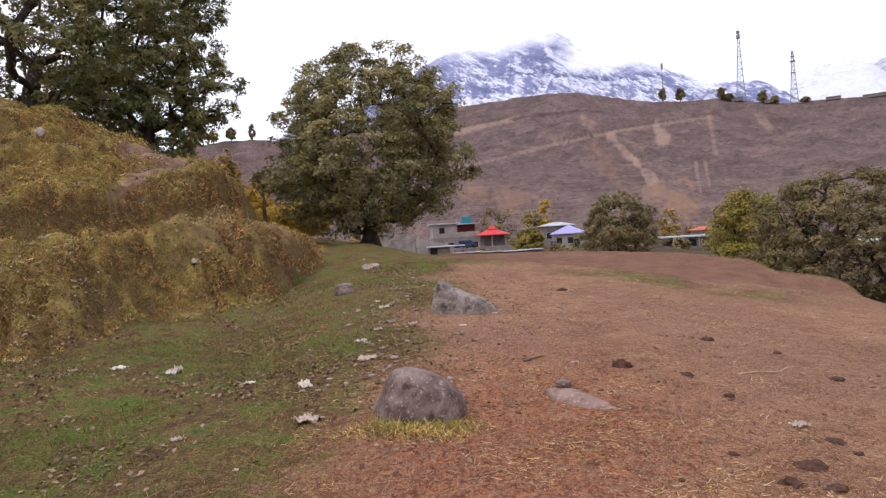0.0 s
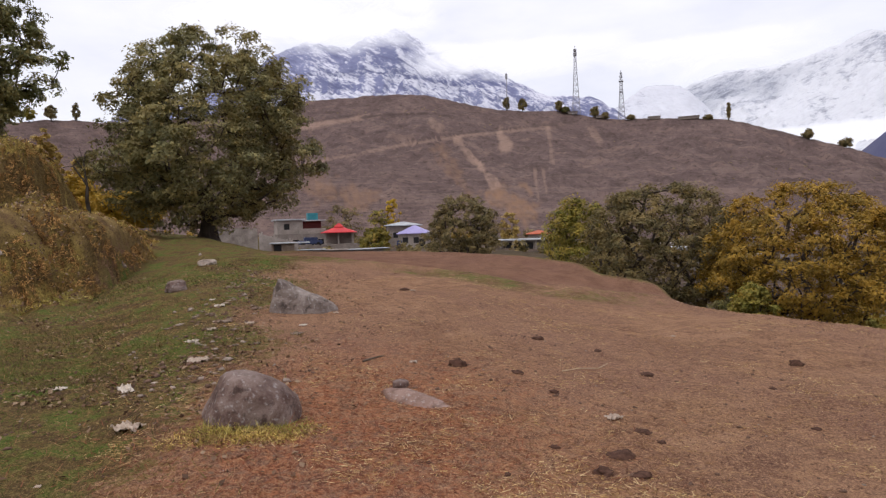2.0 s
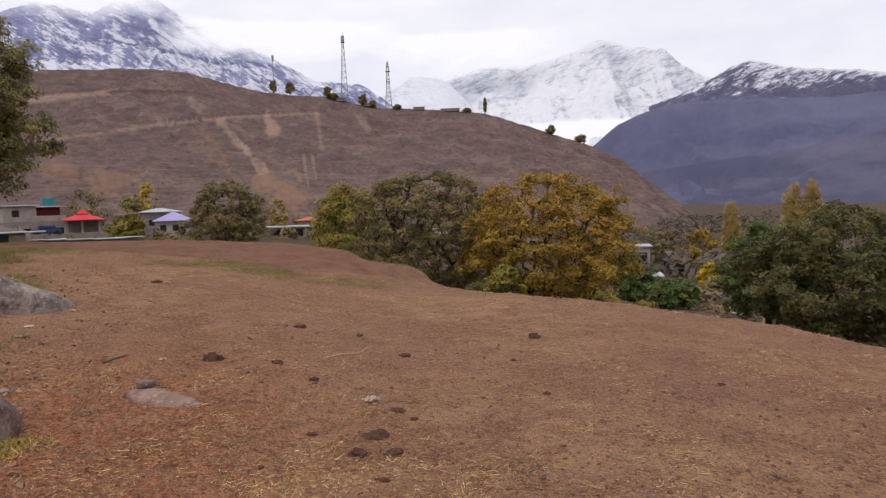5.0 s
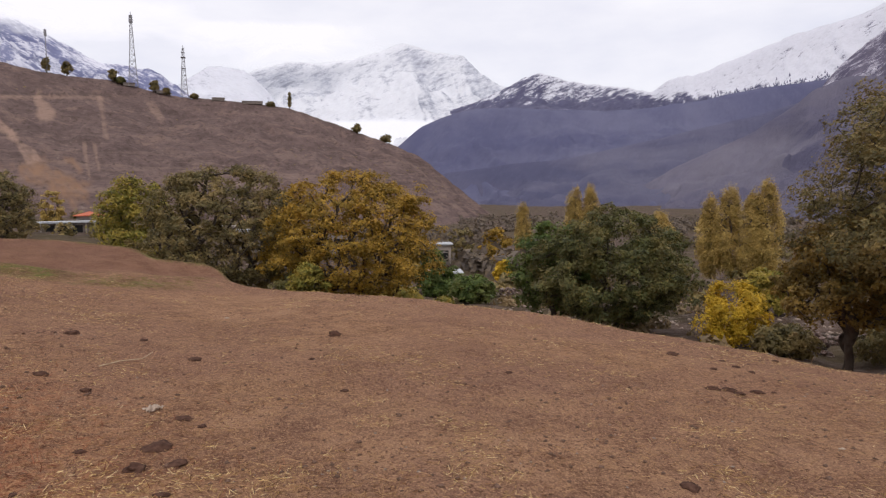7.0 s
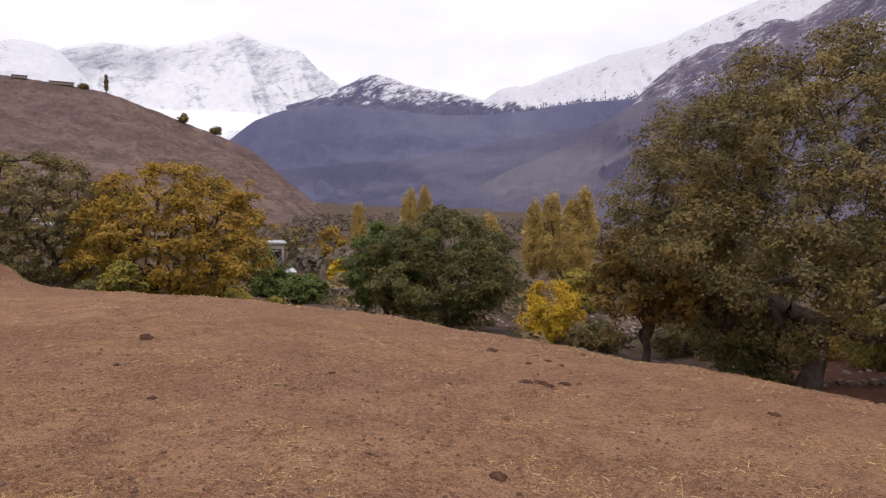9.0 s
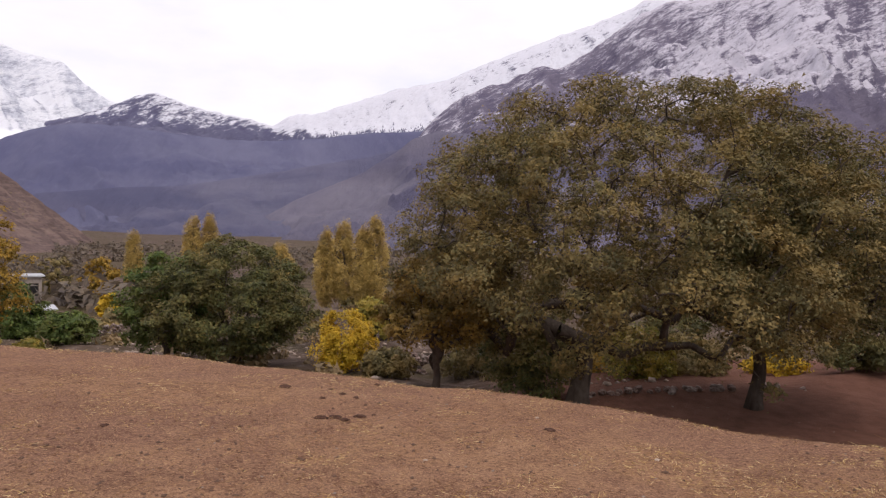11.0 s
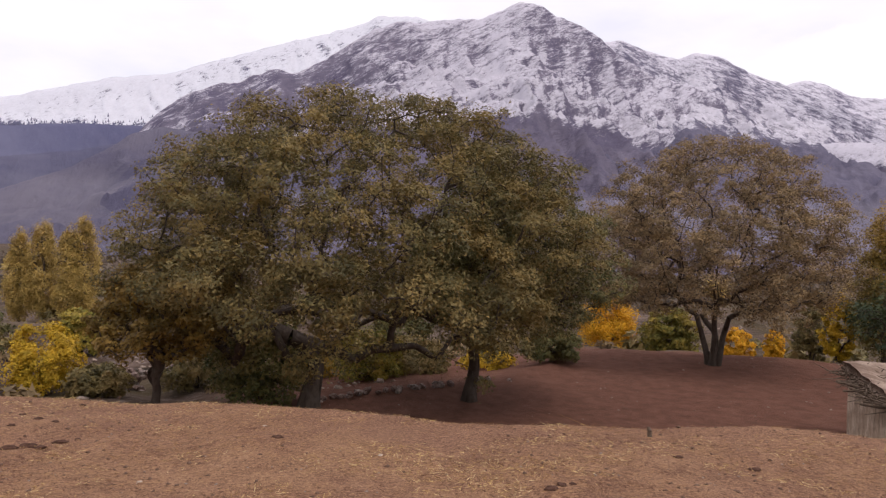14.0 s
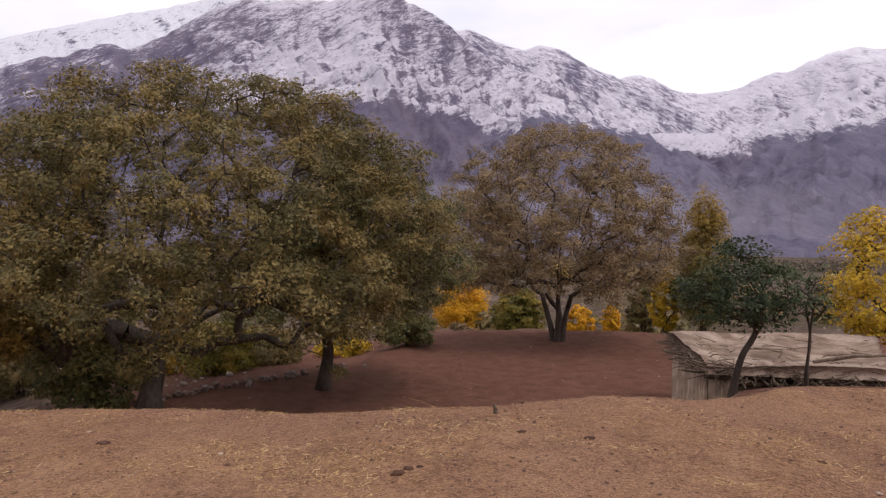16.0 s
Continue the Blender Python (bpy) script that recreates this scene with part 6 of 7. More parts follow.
def dead_leaves():
    """Curled brown leaves blown over the sward and along the bank's foot."""
    rng, x, y, az, d = scatter(20000, 221, -44, 10, 3.2, 17, 0.95)
    patch = fbm(x * 0.8, y * 0.8, 0, 3, 73)
    keep = (bankness(x, y) < 0.6) & (rng.uniform(0, 1, len(x)) < (0.15 + 0.85 * sward_at(x, y, az)) * np.clip(0.18 + 1.3 * patch, 0.03, 1))
    x, y = x[keep], y[keep]
    p = np.stack([x, y, ground_z(x, y) + 0.012], 1)
    v, f = leaf_cards(p, 0.05, rng, np.tile([0.0, 0.0, 1.3], (len(p), 1)), 0.7)
    mat = straw_material("dead_leaf", (0.090, 0.052, 0.034), (0.160, 0.092, 0.056), (0.230, 0.142, 0.088), (0.360, 0.250, 0.160))
    tagged(new("dead_leaves", mesh_np("dead_leaves", v, f, (mat,))), "curled dead brown leaves strewn over the grass", "leaves", kind="stuff")


dead_leaves()
def bank_leaves():
    """Brown leaves and bare crumbs caught in the bank's turf."""
    rng, x, y, az, d = scatter(26000, 222, -36, -9, 10.5, 24, 1.0)
    keep = (bankness(x, y) > 0.4) & (rng.uniform(-0.5, 0.5, len(x)) < fbm(x * 0.9, y * 0.9, 0, 3, 74))
    x, y = x[keep], y[keep]
    p = np.stack([x, y, ground_z(x, y) + 0.045], 1)
    v, f = leaf_cards(p, 0.06, rng, np.tile([0.0, -0.5, 1.0], (len(p), 1)), 0.7)
    mat = straw_material("bank_leaf", (0.070, 0.040, 0.028), (0.130, 0.074, 0.046), (0.210, 0.125, 0.078), (0.420, 0.310, 0.210))
    tagged(new("dead_leaves", mesh_np("dead_leaves", v, f, (mat,))), "dead brown leaves caught in the bank's turf", "leaves", kind="stuff")


bank_leaves()
stick("stick", "short dark stick on the pasture", [on(0.93, 7.30), on(1.05, 7.37, 0.02), on(1.18, 7.46)], 0.012, M_WOOD)
stick("dry_stalk", "long bleached stalk lying on the pasture", [on(3.05, 6.86), on(3.3, 6.95, 0.03), on(3.55, 7.0, 0.02), on(3.72, 7.1, 0.05)], 0.006, M_STALK)
stick("dry_stalk", "thin upright dry stalk on the pasture", [on(4.75, 0.35, 0), on(4.76, 0.36, 0.12), on(4.75, 0.38, 0.24)], 0.004, M_STALK)
stick("dry_stalk", "bleached stalk lying on the pasture", [on(4.62, 0.3), on(4.5, 0.1, 0.02), on(4.4, -0.15)], 0.005, M_STALK)
stick("stump", "little dark stump at the field edge", [on(7.12, -4.19, -0.03), on(7.12, -4.19, 0.06), on(7.14, -4.18, 0.1)], 0.03, M_WOOD, "stump")


# ---- buildings ----
def box(bm, x0, x1, y0, y1, z0, z1):
    v = [bm.verts.new(p) for p in ((x0, y0, z0), (x1, y0, z0), (x1, y1, z0), (x0, y1, z0), (x0, y0, z1), (x1, y0, z1), (x1, y1, z1), (x0, y1, z1))]
    for q in ((3, 2, 1, 0), (4, 5, 6, 7), (0, 1, 5, 4), (1, 2, 6, 5), (2, 3, 7, 6), (3, 0, 4, 7)):
        bm.faces.new([v[k] for k in q])


def box_part(name, parent, material, *size, label=""):
    bm = bmesh.new()
    box(bm, *size)
    bmesh.ops.bevel(bm, geom=bm.edges[:], offset=min(0.02, 0.2 * min(size[1] - size[0], size[3] - size[2], size[5] - size[4])), segments=1, affect="EDGES")
    return part(name, bm, material, parent, label)


M_CONCRETE = plain_material("grey_render", (0.17, 0.138, 0.118), (0.30, 0.252, 0.215), 0.8, 0.95)
M_PALEWALL = plain_material("pale_render", (0.26, 0.218, 0.188), (0.42, 0.362, 0.315), 0.7, 0.95)
M_MUD = plain_material("mud_wall", (0.185, 0.135, 0.100), (0.310, 0.240, 0.185), 1.8, 0.97, 0.0, 0.8)
M_STONEWALL = plain_material("dry_stone", (0.20, 0.165, 0.14), (0.42, 0.36, 0.31), 1.6, 0.95, 0.0, 0.9)
M_REDROOF = plain_material("red_sheet_roof", (0.52, 0.035, 0.040), (0.66, 0.06, 0.06), 0.5, 0.5)
M_VIOLET = plain_material("violet_sheet_roof", (0.32, 0.28, 0.52), (0.42, 0.38, 0.62), 0.5, 0.5)
M_TIN = plain_material("pale_tin_roof", (0.36, 0.37, 0.38), (0.55, 0.56, 0.57), 0.6, 0.5, 0.2)
M_DARK = plain_material("dark_opening", (0.014, 0.013, 0.013), (0.028, 0.026, 0.026), 2, 0.7)
M_MAROON = plain_material("maroon_paint", (0.10, 0.020, 0.020), (0.16, 0.035, 0.030), 1, 0.7)
M_BLUE = plain_material("blue_plastic", (0.035, 0.045, 0.10), (0.06, 0.075, 0.15), 2, 0.45)
M_TEAL = plain_material("teal_paint", (0.03, 0.16, 0.19), (0.05, 0.22, 0.25), 1, 0.6)
M_ORANGE = plain_material("orange_sheet", (0.42, 0.10, 0.05), (0.55, 0.16, 0.08), 1, 0.6)
M_MAST = plain_material("galvanised_steel", (0.22, 0.21, 0.22), (0.34, 0.33, 0.34), 0.3, 0.6, 0.3)


def lot(name, label, category, az, d, z=None, turn=0.0, group=""):
    """An Empty at a bearing and distance; its x runs across the sight, its y away from it."""
    p = on_ground(az, d) if z is None else polar(az, d, z)
    e = new(name)
    e.matrix_world = pose(p.x, p.y, p.z, 0, 0, -az + turn)
    return tagged(e, label, category, group)


def roof_hip(parent, material, w, dp, z, h, over=0.4, label=""):
    bm = bmesh.new()
    a, b = w / 2 + over, dp / 2 + over
    low = [bm.verts.new(p) for p in ((-a, -b, z), (a, -b, z), (a, b, z), (-a, b, z))]
    eave = [bm.verts.new((v.co.x, v.co.y, z + 0.12)) for v in low]
    r = max(0.05, a - b)
    top = [bm.verts.new((-r, 0, z + h)), bm.verts.new((r, 0, z + h))]
    bm.faces.new(low[::-1])
    for k in range(4):
        bm.faces.new((low[k], low[(k + 1) % 4], eave[(k + 1) % 4], eave[k]))
    bm.faces.new((eave[0], eave[1], top[1], top[0]))
    bm.faces.new((eave[1], eave[2], top[1]))
    bm.faces.new((eave[2], eave[3], top[0], top[1]))
    bm.faces.new((eave[3], eave[0], top[0]))
    return part("roof", bm, material, parent, label)


def opening(parent, name, x, z, w, h, y, frame_mat=None):
    p = box_part(name, parent, M_DARK, x - w / 2, x + w / 2, y - 0.03, y + 0.04, z, z + h)
    if frame_mat:
        for a, b, c, e in ((x - w / 2 - 0.08, x - w / 2, z, z + h), (x + w / 2, x + w / 2 + 0.08, z, z + h), (x - w / 2 - 0.08, x + w / 2 + 0.08, z + h, z + h + 0.08)):
            box_part("frame", p, frame_mat, a, b, y - 0.06, y + 0.03, c, e)
    return p


def simple_house(label, az, d, w, dp, h, wall, roof_mat, turn=0.0, hip=0.0, windows=2, z=None, door=True, group="village houses"):
    e = lot("house", label, "house", az, d, z, turn, group)
    box_part("wall", e, wall, -w / 2, w / 2, -dp / 2, dp / 2, -0.5, h)
    if hip:
        roof_hip(e, roof_mat, w, dp, h + 0.003, hip)
    else:
        box_part("roof", e, roof_mat, -w / 2 - 0.35, w / 2 + 0.35, -dp / 2 - 0.35, dp / 2 + 0.35, h + 0.003, h + 0.22)
    for k in range(windows):
        opening(e, "window", -w / 2 + (k + 0.6) * w / (windows + 0.6), h * 0.45, 0.9, 1.0, -dp / 2, M_PALEWALL if wall is not M_PALEWALL else M_CONCRETE)
    if door:
        opening(e, "door", w / 2 - 0.9, 0.0, 0.95, 1.95, -dp / 2, M_WOOD)
    return e


def village():
    # two-storey unfinished house with a maroon balcony
    e = lot("house", "two-storey grey concrete house with a maroon balcony", "house", 2.1, 125, -2.2, 8, "village houses")
    box_part("wall", e, M_CONCRETE, -4.2, 4.2, -3, 3, -0.5, 3.2)
    box_part("wall", e, M_PALEWALL, -4.2, 0.2, -2.6, 3, 3.21, 5.6)
    box_part("roof", e, M_TIN, -4.6, 0.6, -3.0, 3.3, 5.61, 5.85)
    box_part("balcony", e, M_MAROON, 0.25, 3.6, -1.6, 2.8, 3.21, 5.4)
    box_part("parapet", e, M_PALEWALL, -0.6, 4.2, -3.0, -2.8, 3.21, 4.1)
    box_part("roof", e, M_TIN, 0.1, 4.3, -2.9, 3.0, 5.42, 5.6)
    box_part("water_tank", e, M_TEAL, 1.6, 3.4, 0.4, 2.2, 5.62, 6.9)
    for x in (-3.2, -1.2, 1.4, 3.2):
        opening(e, "window", x, 0.9, 1.1, 1.3, -3, M_PALEWALL)
    opening(e, "window", -2.6, 4.0, 0.9, 1.0, -2.6, M_CONCRETE)
    # red pavilion
    e = lot("pavilion", "open pavilion with a bright red two-tier roof", "pavilion", 5.3, 118, -0.9, -4)
    for x in (-2.3, 0, 2.3):
        for y in (-2.0, 2.0):
            box_part("post", e, M_PALEWALL, x - 0.12, x + 0.12, y - 0.12, y + 0.12, -2.0, 1.9)
    box_part("plinth", e, M_CONCRETE, -2.9, 2.9, -2.6, 2.6, -2.2, 0.0)
    box_part("rear_wall", e, M_CONCRETE, -2.2, 2.2, 1.7, 1.95, 0.01, 1.88)
    roof_hip(e, M_REDROOF, 4.8, 4.4, 1.91, 1.15, 0.5, "bright red sheet roof")
    r = roof_hip(e, M_REDROOF, 1.2, 1.1, 2.85, 0.75, 0.2, "small red upper roof")
    # hip-roofed houses
    e = simple_house("grey house with a pale hipped tin roof", 10.6, 129, 6.0, 5.0, 4.0, M_CONCRETE, M_TIN, 6, 0.75, 2, -2.1)
    e = simple_house("pale house with a violet hipped roof", 11.6, 121, 5.0, 4.6, 2.9, M_PALEWALL, M_VIOLET, -8, 1.5, 2, -2.5)
    b = lot("barrel", "blue plastic water barrel beside a house", "barrel", 10.3, 117, -2.4)
    bm = bmesh.new()
    bmesh.ops.create_cone(bm, segments=20, radius1=0.5, radius2=0.46, depth=1.7, cap_ends=True)
    bmesh.ops.translate(bm, verts=bm.verts[:], vec=(0, 0, 0.85))
    part("body", bm, M_BLUE, b, smooth=False)
    box_part("lid", b, M_BLUE, -0.3, 0.3, -0.3, 0.3, 1.7, 1.78)
    # roadside shops
    e = lot("shop", "low shop row with dark openings under a flat roof", "shop", 20.5, 110, -3.7, 4)
    box_part("wall", e, M_CONCRETE, -3.2, 3.2, -1.4, 2, -0.5, 2.6)
    box_part("roof", e, M_TIN, -3.6, 3.6, -2.2, 2.2, 2.61, 2.85)
    for x in (-2.2, -0.6, 1.2):
        opening(e, "door", x, 0.1, 1.3, 2.2, -1.4, M_PALEWALL)
    for x in (-3.3, -1.4, 0.4, 2.2, 3.3):
        box_part("post", e, M_PALEWALL, x - 0.08, x + 0.08, -2.1, -1.94, -0.5, 2.6)
    simple_house("low house with an orange-red roof", 22.0, 118, 3.6, 3.4, 2.9, M_PALEWALL, M_ORANGE, 0, 0.7, 1, -3.2)
    # rough walls and low sheds before the village
    def ragged_wall(label, az, d, w, h, mat, seed, z, slope=0.0, turn=0):
        t = lot("stone_wall", label, "wall", az, d, z, turn)
        bm = bmesh.new()
        n = 22
        for k in range(n):
            x0, x1 = -w / 2 + w * k / n, -w / 2 + w * (k + 1) / n
            top = h * (1 + 0.22 * noise.noise(Vector((k * 0.55, seed, 0)))) + slope * (x0 + w / 2)
            box(bm, x0, x1 + 0.002, -0.3 + 0.04 * noise.noise(Vector((k, seed, 3))), 0.3, -0.6, top)
        part("masonry", bm, mat, t)
        return t
    ragged_wall("broken pale stone wall behind the walnut", -3.2, 68, 4.6, 1.9, M_STONEWALL, 3, 0.1)
    ragged_wall("sloping pale compound wall", 0.4, 85, 4.6, 2.3, M_PALEWALL, 5, -0.9, -0.28)
    e = lot("shed", "small mud shed with a dark doorway", "shed", 0.5, 82, -1.1)
    box_part("wall", e, M_MUD, -1.0, 1.6, -1, 1, -0.4, 1.2)
    opening(e, "door", -0.3, 0, 0.8, 1.1, -1, M_WOOD)
    box_part("roof", e, M_TIN, -1.2, 3.4, -1.4, 1.3, 1.21, 1.34)
    for k, (az, w, z, m) in enumerate(((3.0, 3.0, -1.75, M_TIN), (5.0, 2.6, -1.9, M_PALEWALL), (6.8, 3.4, -2.0, M_TIN), (8.4, 2.4, -2.0, M_TIN))):
        e = lot("low_shed", "low shed with a pale flat roof before the village", "shed", az, 84 + 2 * k, z, 5 * k, "low sheds before the village")
        box_part("wall", e, M_CONCRETE, -w / 2, w / 2, -0.8, 0.8, -0.6, 0.9)
        box_part("roof", e, m, -w / 2 - 0.25, w / 2 + 0.25, -1.1, 1.0, 0.91, 1.02)
    ragged_wall("long grey compound wall", 4.6, 108, 13, 1.3, M_CONCRETE, 9, -2.0)
    # parked vehicle by the wall
    v = lot("parked_car", "dark blue car parked by the wall", "car", 2.9, 112, -1.0, 8)
    bm = bmesh.new()
    box(bm, -1.9, 1.9, -0.8, 0.8, 0.35, 0.95)
    box(bm, -1.0, 1.2, -0.7, 0.7, 0.953, 1.45)
    bmesh.ops.bevel(bm, geom=bm.edges[:], offset=0.12, segments=2, affect="EDGES")
    part("body", bm, M_BLUE, v)
    for x in (-1.2, 1.2):
        for y in (-0.78, 0.78):
            bm = bmesh.new()
            bmesh.ops.create_cone(bm, segments=16, radius1=0.33, radius2=0.33, depth=0.2, cap_ends=True, matrix=pose(x, y, 0.33, 90, 0, 0))
            part("wheel", bm, M_DARK, v)
    v.location.z = -1.0
    # houses glimpsed through the trees
    for az, d, w, h, m, r, lab in ((27.5, 96, 5.0, 2.9, M_PALEWALL, M_TIN, "pale house with a flat tin roof among trees"), (30.5, 92, 6.0, 2.6, M_MUD, M_PALEWALL, "mud-walled house with a flat roof among trees"),
                                   (34.2, 96, 5.5, 3.0, M_PALEWALL, M_TIN, "pale house with tin roof behind the autumn tree"), (37.6, 90, 5.0, 2.7, M_CONCRETE, M_PALEWALL, "grey house with flat roof behind the autumn tree"), (40.4, 98, 3.6, 3.4, M_PALEWALL, M_ORANGE, "house with an orange-red roof behind the autumn tree"),
                                   (48.2, 104, 6.5, 2.8, M_PALEWALL, M_TIN, "long pale house in the valley")):
        simple_house(lab, az, d, w, 4.0, h, m, r, 3, 0.0, 2)
    e = lot("long_shed", "long low shed with a white tin roof", "shed", 48.7, 62, -6.3, 3)
    box_part("wall", e, M_MUD, -2.3, 2.3, -1.3, 1.3, -0.8, 1.2)
    box_part("roof", e, M_TIN, -2.6, 2.6, -1.7, 1.6, 1.21, 1.36)
    opening(e, "door", 0.6, 0, 0.9, 1.1, -1.3, M_WOOD)


village()


def drystone_wall(label, pts, h, seed, name="dry_wall"):
    """A low wall of loose stones along a line of bearings and distances; each stone is a piece."""
    rng = np.random.default_rng(seed)
    t = new(name)
    P = [on_ground(a, d) for a, d in pts]
    t.location = P[0]
    shapes = []
    for k in range(6):
        bm = bmesh.new()
        bmesh.ops.create_icosphere(bm, subdivisions=1, radius=1.0)
        for v in bm.verts:
            v.co = Vector((v.co.x * rng.uniform(0.75, 1.15), v.co.y * rng.uniform(0.7, 1.1), v.co.z * rng.uniform(0.6, 0.9)))
        me = bpy.data.meshes.new("stone")
        bm.to_mesh(me)
        bm.free()
        me.materials.append(M_ROCK if k % 3 else M_ROCK_GREY)
        shapes.append(me)
    total = sum((b - a).length for a, b in zip(P, P[1:]))
    n = min(220, int(total / 0.16 * max(1, h / 0.15)))
    for _ in range(n):
        u = rng.uniform(0, len(P) - 1)
        a, b = P[int(u)], P[int(u) + 1]
        q = a.lerp(b, u - int(u)) + Vector((rng.normal(0, 0.08), rng.normal(0, 0.08), 0))
        q.z = ground_z(q.x, q.y) + rng.uniform(0, h)
        s = rng.uniform(0.07, 0.17)
        o = new("stone", shapes[rng.integers(0, 6)])
        o.parent = t
        o.matrix_basis = Matrix.Translation(q - P[0]) @ pose(0, 0, 0, rng.uniform(0, 30), rng.uniform(0, 30), rng.uniform(0, 360)) @ Matrix.Diagonal((s, s, s, 1))
    return tagged(t, label, "wall")


drystone_wall("low tumbled stone edging along the dark terrace", [(91, 20.7), (95, 21.2), (99, 22.0), (104, 23.2), (109, 24.8)], 0.15, 61)
drystone_wall("tumbled dry-stone terrace wall in the valley", [(76.5, 30), (80, 29), (84, 30), (88, 33)], 0.8, 62)
drystone_wall("rough terrace wall of field stones", [(50.5, 55), (53, 52), (55.5, 54)], 0.6, 63)


# ---- the flat-roofed mud shed ----
def daub_material():
    """Pale mud plaster, stained, cracked and patched with darker mud."""
    n = Nodes("mud_daub")
    col = n.ramp(n.noise(2.2, 8, 0.68), (0.34, (0.340, 0.235, 0.165)), (0.5, (0.500, 0.375, 0.275)), (0.64, (0.640, 0.500, 0.380)))
    run = n.noise(5.0, 5, 0.65, n.scaled(1, 1, 0.3), 0.5)
    col = n.mix(n.ramp(run, (0.36, 0.6), (0.48, 0.0)), col, (0.135, 0.095, 0.070))
    grit = n.noise(34, 5, 0.7)
    col = n.mix(n.ramp(grit, (0.36, 0.6), (0.46, 0.0)), col, (0.11, 0.08, 0.06))
    return n.done(col, 0.97, n.bump(n.math("ADD", grit, n.math("MULTIPLY", run, 0.8)), 0.8, 0.03), spec=0.08)


M_WATTLE = daub_material()


def mud_shed():
    zr = -1.32
    A, B, C, D = polar(136.3, 16.9), polar(147.8, 18.2), polar(147.0, 24), polar(133.7, 21.6)
    e = new("mud_shed")
    e.location = (A.x, A.y, 0)
    tagged(e, "low mud-brick shed with a flat earth roof on poles", "shed")
    wall_t = 0.35

    def wall(p, q, label=""):
        u = (q - p).normalized()
        w = Vector((-u.y, u.x, 0))
        bm = bmesh.new()
        L, n = (q - p).length, 26
        for k in range(n):
            for j in range(6):
                a0, a1 = L * k / n, L * (k + 1) / n
                z0, z1 = -3.6 + (zr + 3.4) * j / 6, -3.6 + (zr + 3.4) * (j + 1) / 6
                off = 0.014 * noise.noise(Vector((k * 0.4 + p.x, j * 0.7, 2)))
                vs = [p + u * a + w * s - A * 1.0 + Vector((0, 0, z)) for a, s, z in ((a0, off, z0), (a1, off, z0), (a1, off, z1), (a0, off, z1), (a0, wall_t, z0), (a1, wall_t, z0), (a1, wall_t, z1), (a0, wall_t, z1))]
                v = [bm.verts.new(c) for c in vs]
                for f in ((0, 1, 2, 3), (5, 4, 7, 6), (3, 2, 6, 7), (1, 0, 4, 5)):
                    bm.faces.new([v[i] for i in f])
        bmesh.ops.remove_doubles(bm, verts=bm.verts[:], dist=0.03)
        return part("wall", bm, M_WATTLE, e, label, smooth=True)

    wall(D, A)
    wall(A, A.lerp(B, 0.13))
    wall(A.lerp(B, 0.13) + Vector((0.3, -0.4, 0)), B)
    wall(B, C)
    # roof: uneven earth slab
    n, m = 40, 26
    S, T = np.meshgrid(np.linspace(-0.02, 1.02, n), np.linspace(-0.05, 1.03, m))
    a, b, c, dd = (np.array(v[:2]) for v in (A, B, C, D))
    xy = (1 - S)[..., None] * (1 - T)[..., None] * a + S[..., None] * (1 - T)[..., None] * b + S[..., None] * T[..., None] * c + (1 - S)[..., None] * T[..., None] * dd
    rim = np.exp(-((np.minimum(np.minimum(S, 1 - S) * 9, np.minimum(T, 1 - T) * 6)) ** 2) * 4)
    z = zr + 0.06 + 0.06 * fbm(xy[..., 0] * 0.8, xy[..., 1] * 0.8, 0, 4, 88) + 0.09 * rim
    jit = 0.07 * vnoise(xy[..., 0] * 3, xy[..., 1] * 3, 0, 9)
    top = np.stack([xy[..., 0] - A.x + jit, xy[..., 1] - A.y, z], -1).reshape(-1, 3)
    bot = top.copy()
    bot[:, 2] = zr - 0.1
    g = grid_faces(m, n)
    ring_ = np.concatenate([np.arange(n), np.arange(n - 1, n * m, n)[1:], np.arange(n * m - 1, n * (m - 1) - 1, -1)[1:], np.arange(n * (m - 1), -1, -n)[1:-1]])
    side = np.stack([ring_, np.roll(ring_, -1), np.roll(ring_, -1) + n * m, ring_ + n * m], 1)
    nn = Nodes("earth_roof")
    col = nn.ramp(nn.noise(1.1, 7, 0.65), (0.32, (0.110, 0.072, 0.054)), (0.5, (0.215, 0.150, 0.112)), (0.64, (0.350, 0.262, 0.205)))
    col = nn.mix(nn.ramp(nn.noise(0.75, 6, 0.6, nn.scaled(0.7, 1.0, 1.0), 0.8), (0.50, 0.0), (0.60, 0.7)), col, (0.430, 0.335, 0.265))
    M_ROOF = nn.done(nn.mix(nn.ramp(nn.noise(9, 5, 0.7), (0.35, 0.5), (0.5, 0.0)), col, (0.13, 0.09, 0.065)), 0.97, nn.bump(nn.noise(12, 6, 0.7), 0.6, 0.03), spec=0.1)
    r = new("earth_roof", mesh_np("earth_roof", np.concatenate([top, bot]), np.concatenate([g, g[:, ::-1] + n * m, side]), (M_ROOF,)))
    r.parent = e
    # roof poles sticking out, and brushwood along the eaves
    rng = np.random.default_rng(5)

    def pole(p, q, rad, label=""):
        pts = np.array([p + (q - p) * f + Vector((0, 0, 0.03 * math.sin(7 * f + rad * 900))) - Vector((A.x, A.y, 0)) for f in (0, 0.25, 0.5, 0.75, 1.0)])
        v, f = tubes(pts[:-1], pts[1:], np.linspace(rad, rad * 0.8, 4), np.linspace(rad * 0.95, rad * 0.7, 4), 7)
        o = new("pole", mesh_np("pole", v, f, (M_WOOD,), smooth=True))
        o.parent = e

    up = lambda v, z: Vector((v.x, v.y, z))
